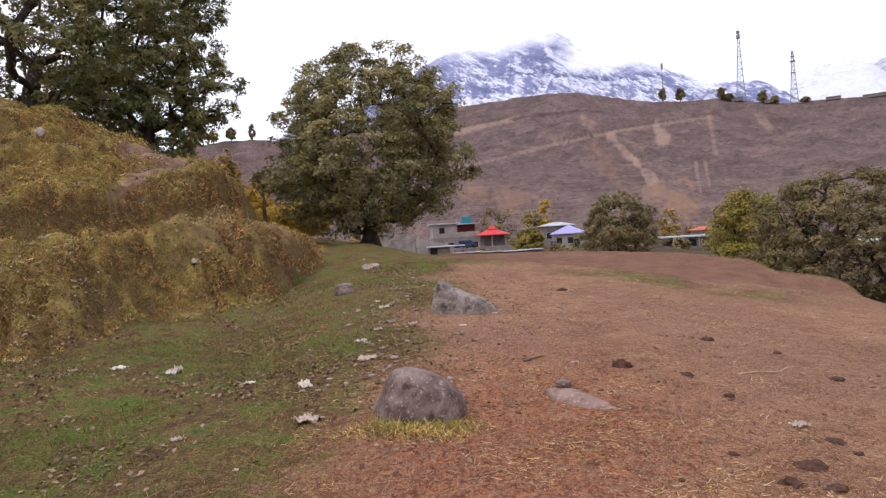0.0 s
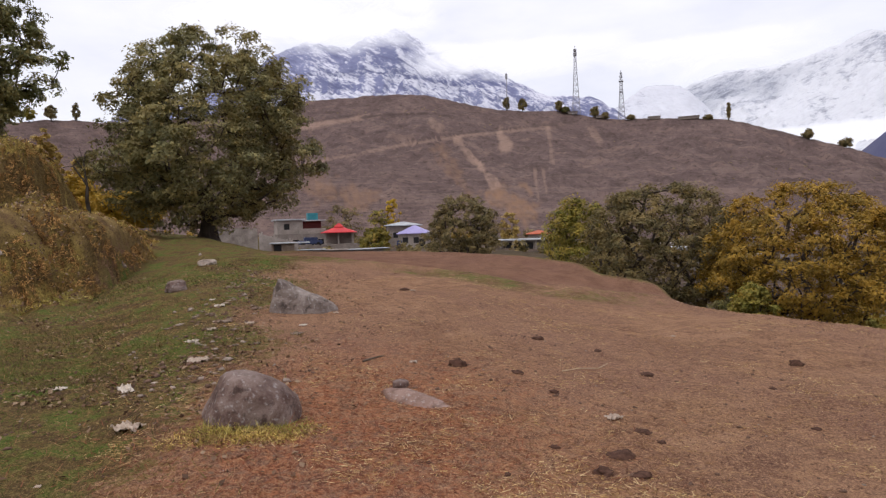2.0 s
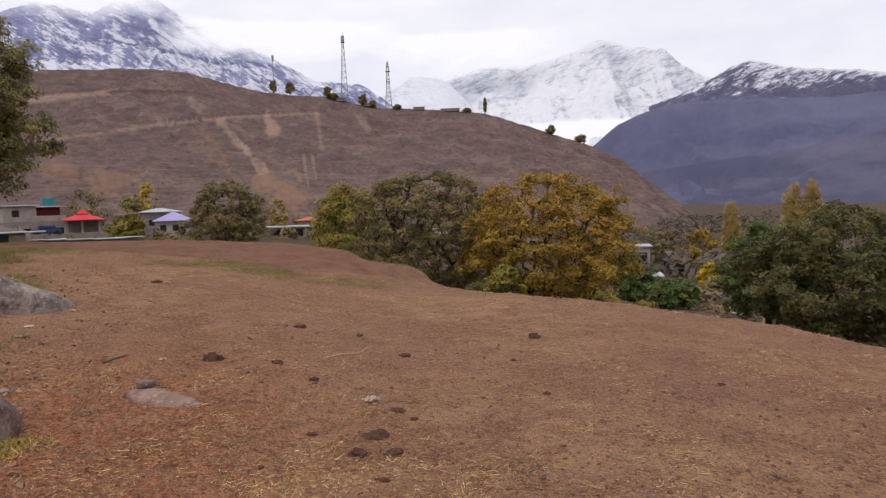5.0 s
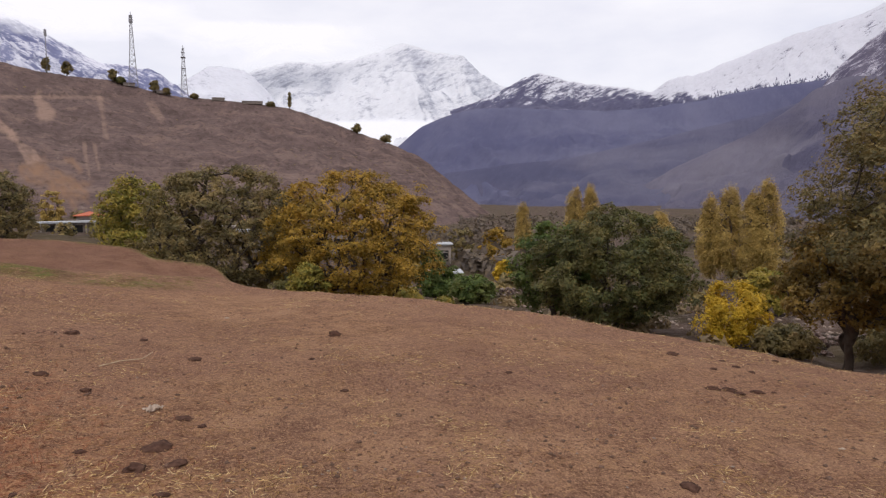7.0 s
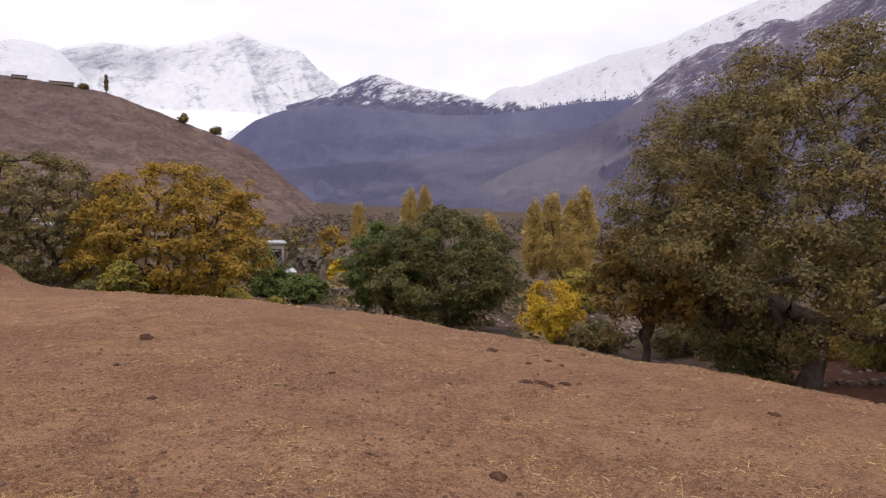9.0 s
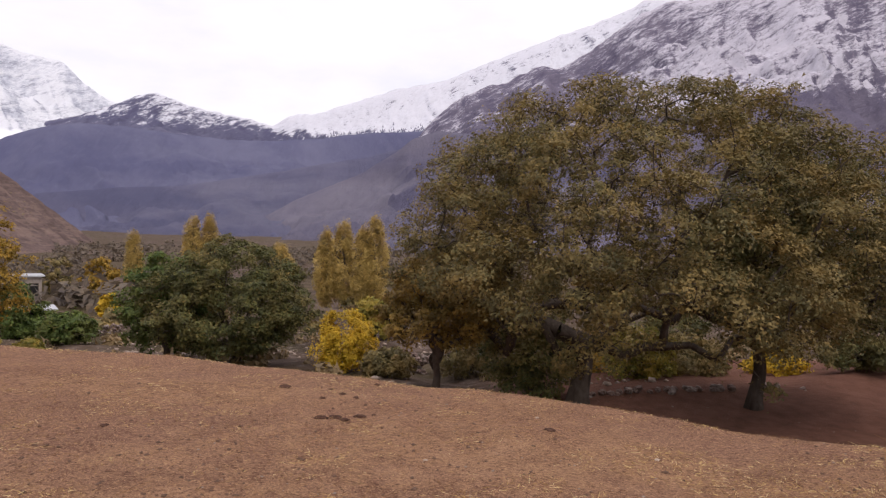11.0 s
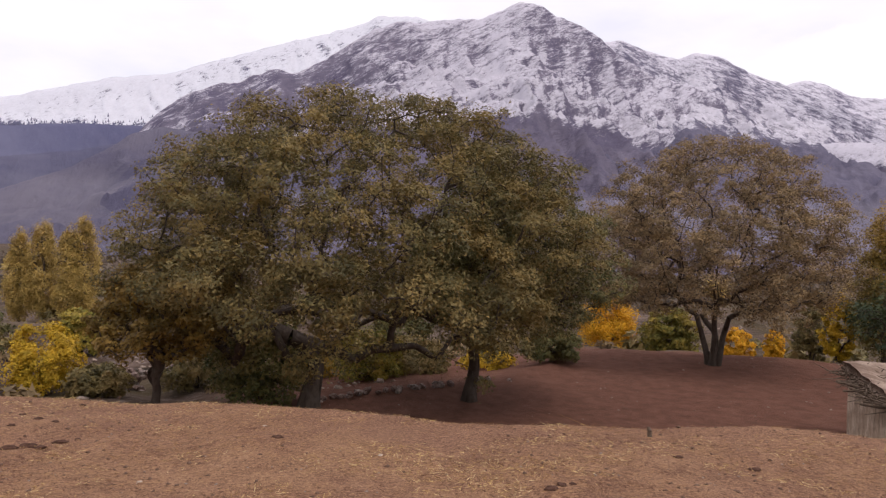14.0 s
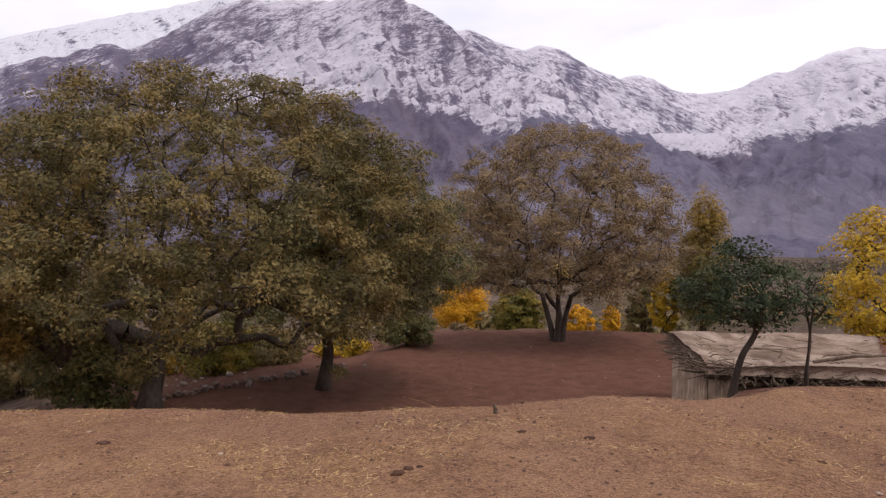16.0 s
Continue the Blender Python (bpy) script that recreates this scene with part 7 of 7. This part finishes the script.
    pole(up(A.lerp(B, -0.02), zr - 0.18), up(A.lerp(B, 1.02), zr - 0.16), 0.06)
    pole(up(A.lerp(B, 0.15), zr - 0.32), up(A.lerp(B, 0.98), zr - 0.28), 0.045)
    pole(up(A.lerp(D, -0.04), zr - 0.12), up(A.lerp(D, 1.05), zr - 0.05), 0.05)
    for k in range(9):
        p = A.lerp(D, 0.02 + k * 0.115)
        o = (A - B).normalized() * rng.uniform(0.3, 0.6)
        pole(up(p + o, zr - 0.12 + rng.uniform(-0.05, 0.05)), up(p - o * 1.5, zr - 0.1), rng.uniform(0.022, 0.04))
    for k in range(14):
        p = A.lerp(B, 0.12 + k * 0.062)
        o = (A - D).normalized() * rng.uniform(0.25, 0.7)
        pole(up(p + o, zr - 0.2 + rng.uniform(-0.12, 0.08)), up(p - o * 1.5, zr - 0.08), rng.uniform(0.02, 0.035))
    pole(up(A + Vector((0.05, -0.12, 0)), -3.3), up(A + Vector((0.05, -0.15, 0)), zr - 0.1), 0.05)
    pole(up(A.lerp(B, 0.6), zr + 0.25), up(A.lerp(B, 1.05) + Vector((0.2, -0.2, 0)), zr + 0.42), 0.04)
    for k in range(36):
        u, t = rng.uniform(0.0, 1.0), rng.uniform(0, 0.9)
        p = A.lerp(B, u).lerp(D.lerp(C, u), t)
        q = p + Vector((rng.normal(0, 0.4), rng.normal(0, 0.4), 0))
        brush_p.append((p.x, p.y, zr + rng.uniform(0.05, 0.18)))
        brush_q.append((q.x, q.y, zr + rng.uniform(0.05, 0.26)))
    for k in range(260):
        u = rng.uniform(-0.02, 1.0)
        p = A.lerp(D, u) + (A - B).normalized() * rng.uniform(-0.25, 0.3)
        q = p + Vector((rng.normal(0, 0.28), rng.normal(0, 0.28), 0))
        brush_p.append((p.x, p.y, zr + rng.uniform(-0.2, 0.14)))
        brush_q.append((q.x, q.y, zr + rng.uniform(-0.25, 0.2)))
    for k in range(420):
        u = rng.uniform(0.0, 1.0)
        p = A.lerp(B, u) + (A - D).normalized() * rng.uniform(-0.3, 0.25)
        q = p + Vector((rng.normal(0, 0.35), rng.normal(0, 0.35), 0))
        brush_p.append((p.x, p.y, zr + rng.uniform(-0.3, 0.12)))
        brush_q.append((q.x, q.y, zr + rng.uniform(-0.35, 0.22)))


brush_p, brush_q = [], []
mud_shed()
v, f = tubes(np.array(brush_p), np.array(brush_q), np.linspace(0.014, 0.020, len(brush_p)), np.full(len(brush_p), 0.006), 4)
tagged(new("brushwood", mesh_np("brushwood", v, f, (M_WOOD,))), "loose brushwood along the shed's eaves", "brushwood", kind="stuff")


# ---- more trees and bushes ----
M_LEAF_NIGHT = leaf_material("leaves_dark_green", (0.022, 0.036, 0.018), (0.040, 0.062, 0.028), (0.062, 0.086, 0.036), (0.095, 0.100, 0.040))
tree_at("apple_tree", "small dark green tree with a leaning trunk by the shed", "tree", 138.0, 14.2, tall(138, 14.2, 0.4), 1.25, M_LEAF_NIGHT, M_BARK, 140, three=False, clusters=150, leaves=24, leaf=0.062, trunk=0.07, low=0.42, fork=0.42, clump=0.24, lean=(-0.25, -0.22), offset=(-0.08, -0.05), lobe=1.8, full=1.5, bough=0.42)
tree_at("sapling", "thin forked sapling by the shed", "tree", 143.0, 15.2, tall(143.0, 15.2, -1.6), 0.6, M_LEAF_NIGHT, M_BARK, 141, clusters=34, leaves=9, leaf=0.07, trunk=0.04, low=0.55, fork=0.55, clump=0.2, stems=2)
EAST = [("autumn_tree", "leafy bright yellow tree beyond the shed", 148.2, 27, 2.6, 2.2, M_LEAF_YELLOW, 0.15, 150), ("bush", "yellow-green bush beyond the terrace", 121.3, 43, -4.2, 1.9, M_LEAF_MOSS, 0.05, 151),
        ("yellow_bush", "small golden bush in the valley", 128.8, 52, -5.6, 0.7, M_LEAF_GOLD, 0.05, 153),
        ("yellow_tree", "slim yellow autumn tree", 133.0, 41, -2.4, 0.9, M_LEAF_YELLOW, 0.1, 154), ("green_tree", "dull green tree at the terrace edge", 131.4, 43, -2.6, 1.1, M_LEAF_DULL, 0.1, 155),
        ("yellow_bush", "yellow bush behind the many-stemmed walnut", 126.3, 47, -5.6, 1.1, M_LEAF_GOLD, 0.05, 156), ("shrub", "dark green shrub at the terrace edge", 112.2, 29, -6.6, 1.3, M_LEAF_DARK, 0.05, 157),
        ("shrub", "olive shrub below the terrace", 97.0, 27, -7.2, 1.5, M_LEAF_WILLOW, 0.03, 158), ("shrub", "olive shrub below the terrace", 101.0, 29, -7.5, 1.5, M_LEAF_DULL, 0.03, 159),
        ("yellow_bush", "yellowing bush below the terrace", 93.5, 30, -8.0, 1.6, M_LEAF_ORANGE, 0.03, 160), ("shrub", "green shrub below the terrace", 99.4, 33, -4.6, 1.7, M_LEAF_DARK, 0.05, 161),
        ("yellow_bush", "yellow bush below the terrace", 107.0, 31, -8.3, 1.3, M_LEAF_YELLOW, 0.03, 162), ("shrub", "dry brown scrub by the stone wall", 76.5, 25, -9.6, 1.1, M_LEAF_DULL, 0.03, 163),
        ("shrub", "dry brown scrub by the stone wall", 83.5, 27, -8.0, 1.4, M_LEAF_DULL, 0.03, 164), ("bush", "yellow-green bush in the valley", 75.0, 45, -5.5, 1.6, M_LEAF_WILLOW, 0.05, 165),
        ("bush", "green bush by the long shed", 48.8, 50, -4.2, 1.7, M_LEAF_GREEN, 0.05, 166), ("bush", "green bush by the long shed", 52.0, 44, -6.4, 1.6, M_LEAF_GREEN, 0.05, 167),
        ("bush", "yellow-green bush at the field edge", 45.7, 40, -7.4, 1.5, M_LEAF_WILLOW, 0.05, 168), ("bush", "low yellow-green bush at the field edge", 49.6, 36, -8.3, 0.7, M_LEAF_WILLOW, 0.05, 169),
        ("green_tree", "dark round tree in the valley", 51.0, 110, -2.4, 2.6, M_LEAF_DULL, 0.05, 170), ("green_tree", "brown-green tree in the valley", 54.0, 100, -2.4, 2.7, M_LEAF_ORANGE, 0.08, 171),
        ("yellow_bush", "little yellow bush in the valley", 54.6, 70, -5.2, 1.0, M_LEAF_YELLOW, 0.05, 172), ("green_tree", "round green tree by the village", 8.2, 96, 0.2, 2.4, M_LEAF_MOSS, 0.05, 173),
        ("yellow_tree", "yellow tree behind the village", 9.8, 150, 2.4, 2.2, M_LEAF_YELLOW, 0.1, 174), ("green_tree", "olive tree behind the village", 5.6, 145, 2.2, 4.4, M_LEAF_DULL, 0.08, 175),
        ("green_tree", "green tree behind the village", 8.6, 148, 1.6, 3.0, M_LEAF_WILLOW, 0.08, 176), ("yellow_tree", "yellow poplar above the bank", -16.1, 44, 7.9, 1.0, M_LEAF_POPLAR, 0.05, 177),
        ("yellow_tree", "yellow young poplar above the bank", -13.8, 42, 6.0, 0.9, M_LEAF_POPLAR, 0.05, 178), ("yellow_bush", "tawny yellow bush behind the bank", -11.0, 38, 3.4, 1.9, M_LEAF_GLOW, 0.03, 179),
        ("yellow_bush", "golden bush behind the bank", -14.6, 40, 4.6, 1.6, M_LEAF_GLOW, 0.03, 180), ("autumn_tree", "tawny autumn tree behind the bank", -18.3, 46, 6.9, 1.6, M_LEAF_DULL, 0.05, 181),
        ("yellow_tree", "pale yellow tree by the shops", 19.6, 130, 1.0, 2.2, M_LEAF_POPLAR, 0.1, 182), ("bush", "dull bush at the village edge", 23.6, 60, 0.2, 2.0, M_LEAF_WILLOW, 0.05, 183),
        ("bush", "dark bush beside the autumn trees", 37.0, 30, -6.0, 1.3, M_LEAF_DARK, 0.03, 184), ("bush", "yellow-green bush beside the autumn trees", 38.4, 28, -5.0, 0.9, M_LEAF_WILLOW, 0.03, 185)]
for name, lab, az, d, top, r, mat, low, seed in EAST:
    big = d > 60
    tree_at(name, lab, "bush" if "bush" in name or name == "shrub" else "tree", az, d, max(0.8, tall(az, d, top)), r, mat, M_BARK, seed, clusters=int(110 * max(1, (r / 1.3) ** 1.4)) if d < 60 else 60, leaves=34 if d < 60 else 20, leaf=0.095 if d < 35 else (0.32 if big else 0.14), trunk=0.07 if r < 1.6 else 0.14, low=low, fork=0.25,
            shape="poplar" if "poplar" in lab or "slim" in lab else ("bush" if low < 0.06 else "dome"), stems=2, clump=0.22 * max(0.8, r / 1.3))


def bare_tree(az, d, h, seed, label):
    rng = np.random.default_rng(seed)
    p = on_ground(az, d)
    P, Q, R0, R1 = [], [], [], []

    def grow(a, way, length, r, depth):
        for _ in range(3):
            b = a + way * length / 3 + rng.normal(0, 0.04 * length, 3)
            P.append(a), Q.append(b), R0.append(r), R1.append(r * 0.85)
            a, r = b, r * 0.85
        if depth:
            for k in range(2 + (depth > 1)):
                w = way + rng.normal(0, 0.5, 3) + np.array([0, 0, 0.15])
                grow(a, w / np.linalg.norm(w), length * 0.6, r * 0.7, depth - 1)

    grow(np.zeros(3), np.array([0.03, 0, 1.0]), h * 0.5, 0.09, 2)
    v, f = tubes(P, Q, R0, R1, 6)
    t = new("bare_tree", mesh_np("bare_tree", v, f, (M_BARK,), smooth=True))
    t.location = p
    tagged(t, label, "tree")


bare_tree(-13.4, 27.5, 2.9, 7, "bare dark dead tree behind the bank")

# ---- masts and ridge-top trees on the hill ----
def ridge_z(az):
    k = np.array(HILL_SKY)
    return EYE_Z + HILL_TOP_D * math.tan(radians(float(np.interp(az, k[:, 0], k[:, 1]))))


def mast(label, az, base_w, el_top, rings=(), legs=4):
    z0 = ridge_z(az) - 1.0
    h = EYE_Z + HILL_TOP_D * math.tan(radians(el_top)) - z0
    e = lot("radio_mast", label, "mast", az, HILL_TOP_D - 2, z0)
    n = 11
    wz = lambda s: base_w / 2 * (1 - s) ** 1.3 + 0.45
    corner = lambda s, k: np.array([wz(s) * (1 if k in (0, 3) else -1), wz(s) * (1 if k in (0, 1) else -1), h * s])
    for k in range(4):
        pts = np.array([corner(i / n, k) for i in range(n + 1)])
        ring = np.array([[0.20 * math.cos(a), 0.20 * math.sin(a), 0] for a in np.arange(5) * math.tau / 5])
        v = (pts[:, None, :] + ring[None]).reshape(-1, 3)
        f = np.array([[i * 5 + j, i * 5 + (j + 1) % 5, i * 5 + 5 + (j + 1) % 5, i * 5 + 5 + j] for i in range(n) for j in range(5)])
        new("leg", mesh_np("leg", v, f, (M_MAST,))).parent = e
    P, Q = [], []
    for i in range(n):
        for k in range(4):
            P += [corner(i / n, k), corner(i / n, k)]
            Q += [corner((i + 1) / n, (k + 1) % 4), corner(i / n, (k + 1) % 4)]
    v, f = tubes(P, Q, np.full(len(P), 0.10), np.full(len(P), 0.10), 4)
    new("bracing", mesh_np("bracing", v, f, (M_MAST,))).parent = e
    for s, w, t in rings:
        box_part("antenna_ring", e, M_MAST, -w, w, -w, w, h * s, h * s + t)
    pole = np.array([[0, 0, h * 0.97], [0, 0, h * 1.05]])
    v, f = tubes(pole[:1], pole[1:], [0.2], [0.15], 6)
    new("spike", mesh_np("spike", v, f, (M_MAST,))).parent = e


mast("tall lattice radio mast on the hill crest", 25.3, 4.2, 13.8, ((0.9, 1.1, 2.0), (0.97, 1.0, 1.2)))
mast("lattice radio mast with platforms on the hill crest", 28.9, 3.4, 11.75, ((0.58, 1.3, 0.4), (0.8, 1.4, 0.5), (0.9, 1.0, 0.3)))
e = lot("pole", "thin pole on the hill crest", "pole", 19.65, HILL_TOP_D - 4, ridge_z(19.65) - 1)
v, f = tubes([[0, 0, 0], [0, 0, 12]], [[0, 0, 12], [0, 0, 24]], [0.35, 0.28], [0.28, 0.2], 6)
new("shaft", mesh_np("shaft", v, f, (M_MAST,))).parent = e
box_part("antenna", e, M_MAST, -0.7, 0.7, -0.4, 0.4, 20, 23.5)
for k, (az, h, r, shape, mat) in enumerate(((19.6, 9, 2.0, "dome", M_LEAF_DULL), (20.9, 8, 3.2, "dome", M_LEAF_DULL), (23.9, 7.5, 3.0, "dome", M_LEAF_DULL), (24.4, 4, 3.0, "bush", M_LEAF_DARK), (26.8, 7, 3.4, "dome", M_LEAF_DULL), (27.6, 4, 2.6, "bush", M_LEAF_DULL),
                                            (29.6, 3, 2.6, "bush", M_LEAF_DULL), (36.9, 12, 1.0, "poplar", M_LEAF_DULL), (42.3, 6.5, 3.2, "dome", M_LEAF_DULL), (44.7, 6, 4.0, "dome", M_LEAF_DULL), (35.4, 3, 3.0, "bush", M_LEAF_DULL),
                                            (-15.6, 9, 3.6, "dome", M_LEAF_DULL), (-14.0, 11, 2.2, "poplar", M_LEAF_DULL), (-17.0, 8, 4.0, "dome", M_LEAF_WILLOW))):
    tree("ridge_tree", "small dark tree on the hill crest", "tree", polar(az, HILL_TOP_D - 3, ridge_z(az) - 1.2), h, r, mat, M_BARK, 500 + k, clusters=60, leaves=22, leaf=0.7, trunk=0.25, low=0.15, fork=0.35, shape=shape, clump=0.7, group="trees on the hill crest")
for az, w in ((25.0, 6), (27.2, 5), (34.0, 12), (31.4, 7)):
    simple_house("low grey building on the hill crest", az, HILL_TOP_D - 2, w, 5, 1.1, M_CONCRETE, M_CONCRETE, 0, 0, 0, ridge_z(az) - 0.8, False, "buildings on the hill crest")


# ---- far scatter: trees and scrub along the valley and on the hill ----
def far_growth(name, label, n, seed, az0, az1, d0, d1, s0, s1, mat, per, height=1.3, on_hill=False):
    rng, x, y, az, d = scatter(n, seed, az0, az1, d0, d1, 0.8)
    keep = fbm(x * 0.012, y * 0.012, 0, 3, seed) > -0.15
    x, y, d = x[keep], y[keep], d[keep]
    if on_hill:
        k = np.array(HILL_SKY)
        azd = np.degrees(np.arctan2(x, y))
        s = np.clip((d - HILL_FOOT_D) / (HILL_TOP_D - HILL_FOOT_D), 0, 1)
        crest = EYE_Z + HILL_TOP_D * np.tan(np.radians(np.interp(azd, k[:, 0], k[:, 1])))
        z = -14 + (crest + 14) * s ** 0.85 - 4.0
    else:
        z = ground_z(x, y)
    size = rng.uniform(s0, s1, len(x)) * rng.uniform(0.6, 1.0, len(x))
    who = np.repeat(np.arange(len(x)), per)
    u = rng.normal(size=(len(who), 3))
    u /= np.linalg.norm(u, axis=1, keepdims=True)
    u[:, 2] = np.abs(u[:, 2])
    p = np.stack([x, y, z], 1)[who] + u * size[who][:, None] * np.array([1, 1, height]) * rng.uniform(0.4, 1.0, (len(who), 1))
    vv, ff = leaf_cards(p, 1.0, rng, u + np.array([0, 0, 0.4]), 0.6, True)
    sc = np.repeat(size[who] * 0.55, 3)[:, None]
    mid = np.repeat(p, 3, 0)
    vv = mid + (vv - mid) * sc
    tagged(new(name, mesh_np(name, vv, ff, (mat,))), label, "vegetation", kind="stuff")


def snow_line_firs(n=170):
    """Tiny firs standing along the foot of the snow."""
    rng = np.random.default_rng(620)
    az = rng.uniform(66.5, 79.5, n)
    el = np.interp(az, (66.3, 69.5, 74.2, 78, 80), (7.1, 7.4, 8.1, 8.3, 8.6)) + rng.exponential(0.13, n)
    d = 3120 + 60 * (el - 7)
    x, y, z = d * np.sin(np.radians(az)), d * np.cos(np.radians(az)), EYE_Z + d * np.tan(np.radians(el)) - 8
    h, r = rng.uniform(8, 18, n), rng.uniform(2.4, 4.2, n)
    t = np.arange(5) * 2 * np.pi / 5
    ring_ = np.stack([x[:, None] + r[:, None] * np.cos(t), y[:, None] + r[:, None] * np.sin(t), np.repeat(z[:, None], 5, 1)], -1)
    v = np.concatenate([ring_, np.stack([x, y, z + h], -1)[:, None]], 1).reshape(-1, 3)
    k = np.arange(5)
    f = (np.arange(n)[:, None, None] * 6 + np.stack([k, (k + 1) % 5, np.full(5, 5)], -1)[None]).reshape(-1, 3)
    tagged(new("far_firs", mesh_np("far_firs", v, f, (M_FOREST,))), "tiny dark firs along the foot of the snow", "trees", kind="stuff")


snow_line_firs()
far_growth("far_trees", "distant orchards and scrub along the valley", 1300, 601, 42, 152, 80, 400, 1.6, 3.6, M_LEAF_HAZE, 44)
far_growth("far_trees", "distant yellow autumn trees along the valley", 130, 602, 42, 152, 95, 380, 1.4, 2.8, M_LEAF_POPLAR, 70, 2.0)
far_growth("far_trees", "trees along the foot of the hill", 130, 603, -12, 44, 130, 235, 1.6, 3.0, M_LEAF_DULL, 70)
far_growth("far_trees", "yellow trees along the foot of the hill", 50, 604, -12, 44, 130, 235, 1.4, 2.6, M_LEAF_ORANGE, 70, 1.6)
far_growth("valley_scrub", "brown scrub and dry bushes on the near valley slope", 300, 605, 40, 96, 24, 95, 0.35, 0.9, M_LEAF_BROWN, 60, 0.9)
far_growth("valley_scrub", "brown scrub and dry bushes beyond the terrace", 320, 606, 94, 152, 38, 110, 0.4, 1.3, M_LEAF_BROWN, 60, 0.9)
crumbs("rubble", "grey rubble and field stones on the valley slope", "stones", M_PEBBLE, 3500, 607, 45, 100, 17, 60, 0.05, 0.28, lambda x, y, az, d, rng: (d > edge_of_crest(az) + 4) & (fbm(x * 0.15, y * 0.15, 0, 3, 71) > 0.0))
crumbs("rubble", "grey rubble beyond the terrace", "stones", M_PEBBLE, 1500, 608, 96, 150, 44, 90, 0.06, 0.4, lambda x, y, az, d, rng: fbm(x * 0.1, y * 0.1, 0, 3, 72) > 0.05)
far_growth("hill_scrub", "dark scrub dotted over the hillside", 1500, 609, -20, 54, 240, 445, 0.4, 1.1, M_LEAF_DULL, 14, 0.8, True)
far_growth("valley_bushes", "green and olive bushes in the valley plots", 150, 610, 44, 84, 40, 110, 0.7, 1.8, M_LEAF_WILLOW, 80, 1.2)
far_growth("valley_bushes", "olive and brown bushes in the valley plots", 170, 611, 44, 152, 45, 130, 0.7, 2.0, M_LEAF_DULL, 80, 1.2)
far_growth("valley_bushes", "bushes between the village houses", 130, 612, -2, 42, 88, 150, 0.6, 1.7, M_LEAF_DULL, 60, 1.2)
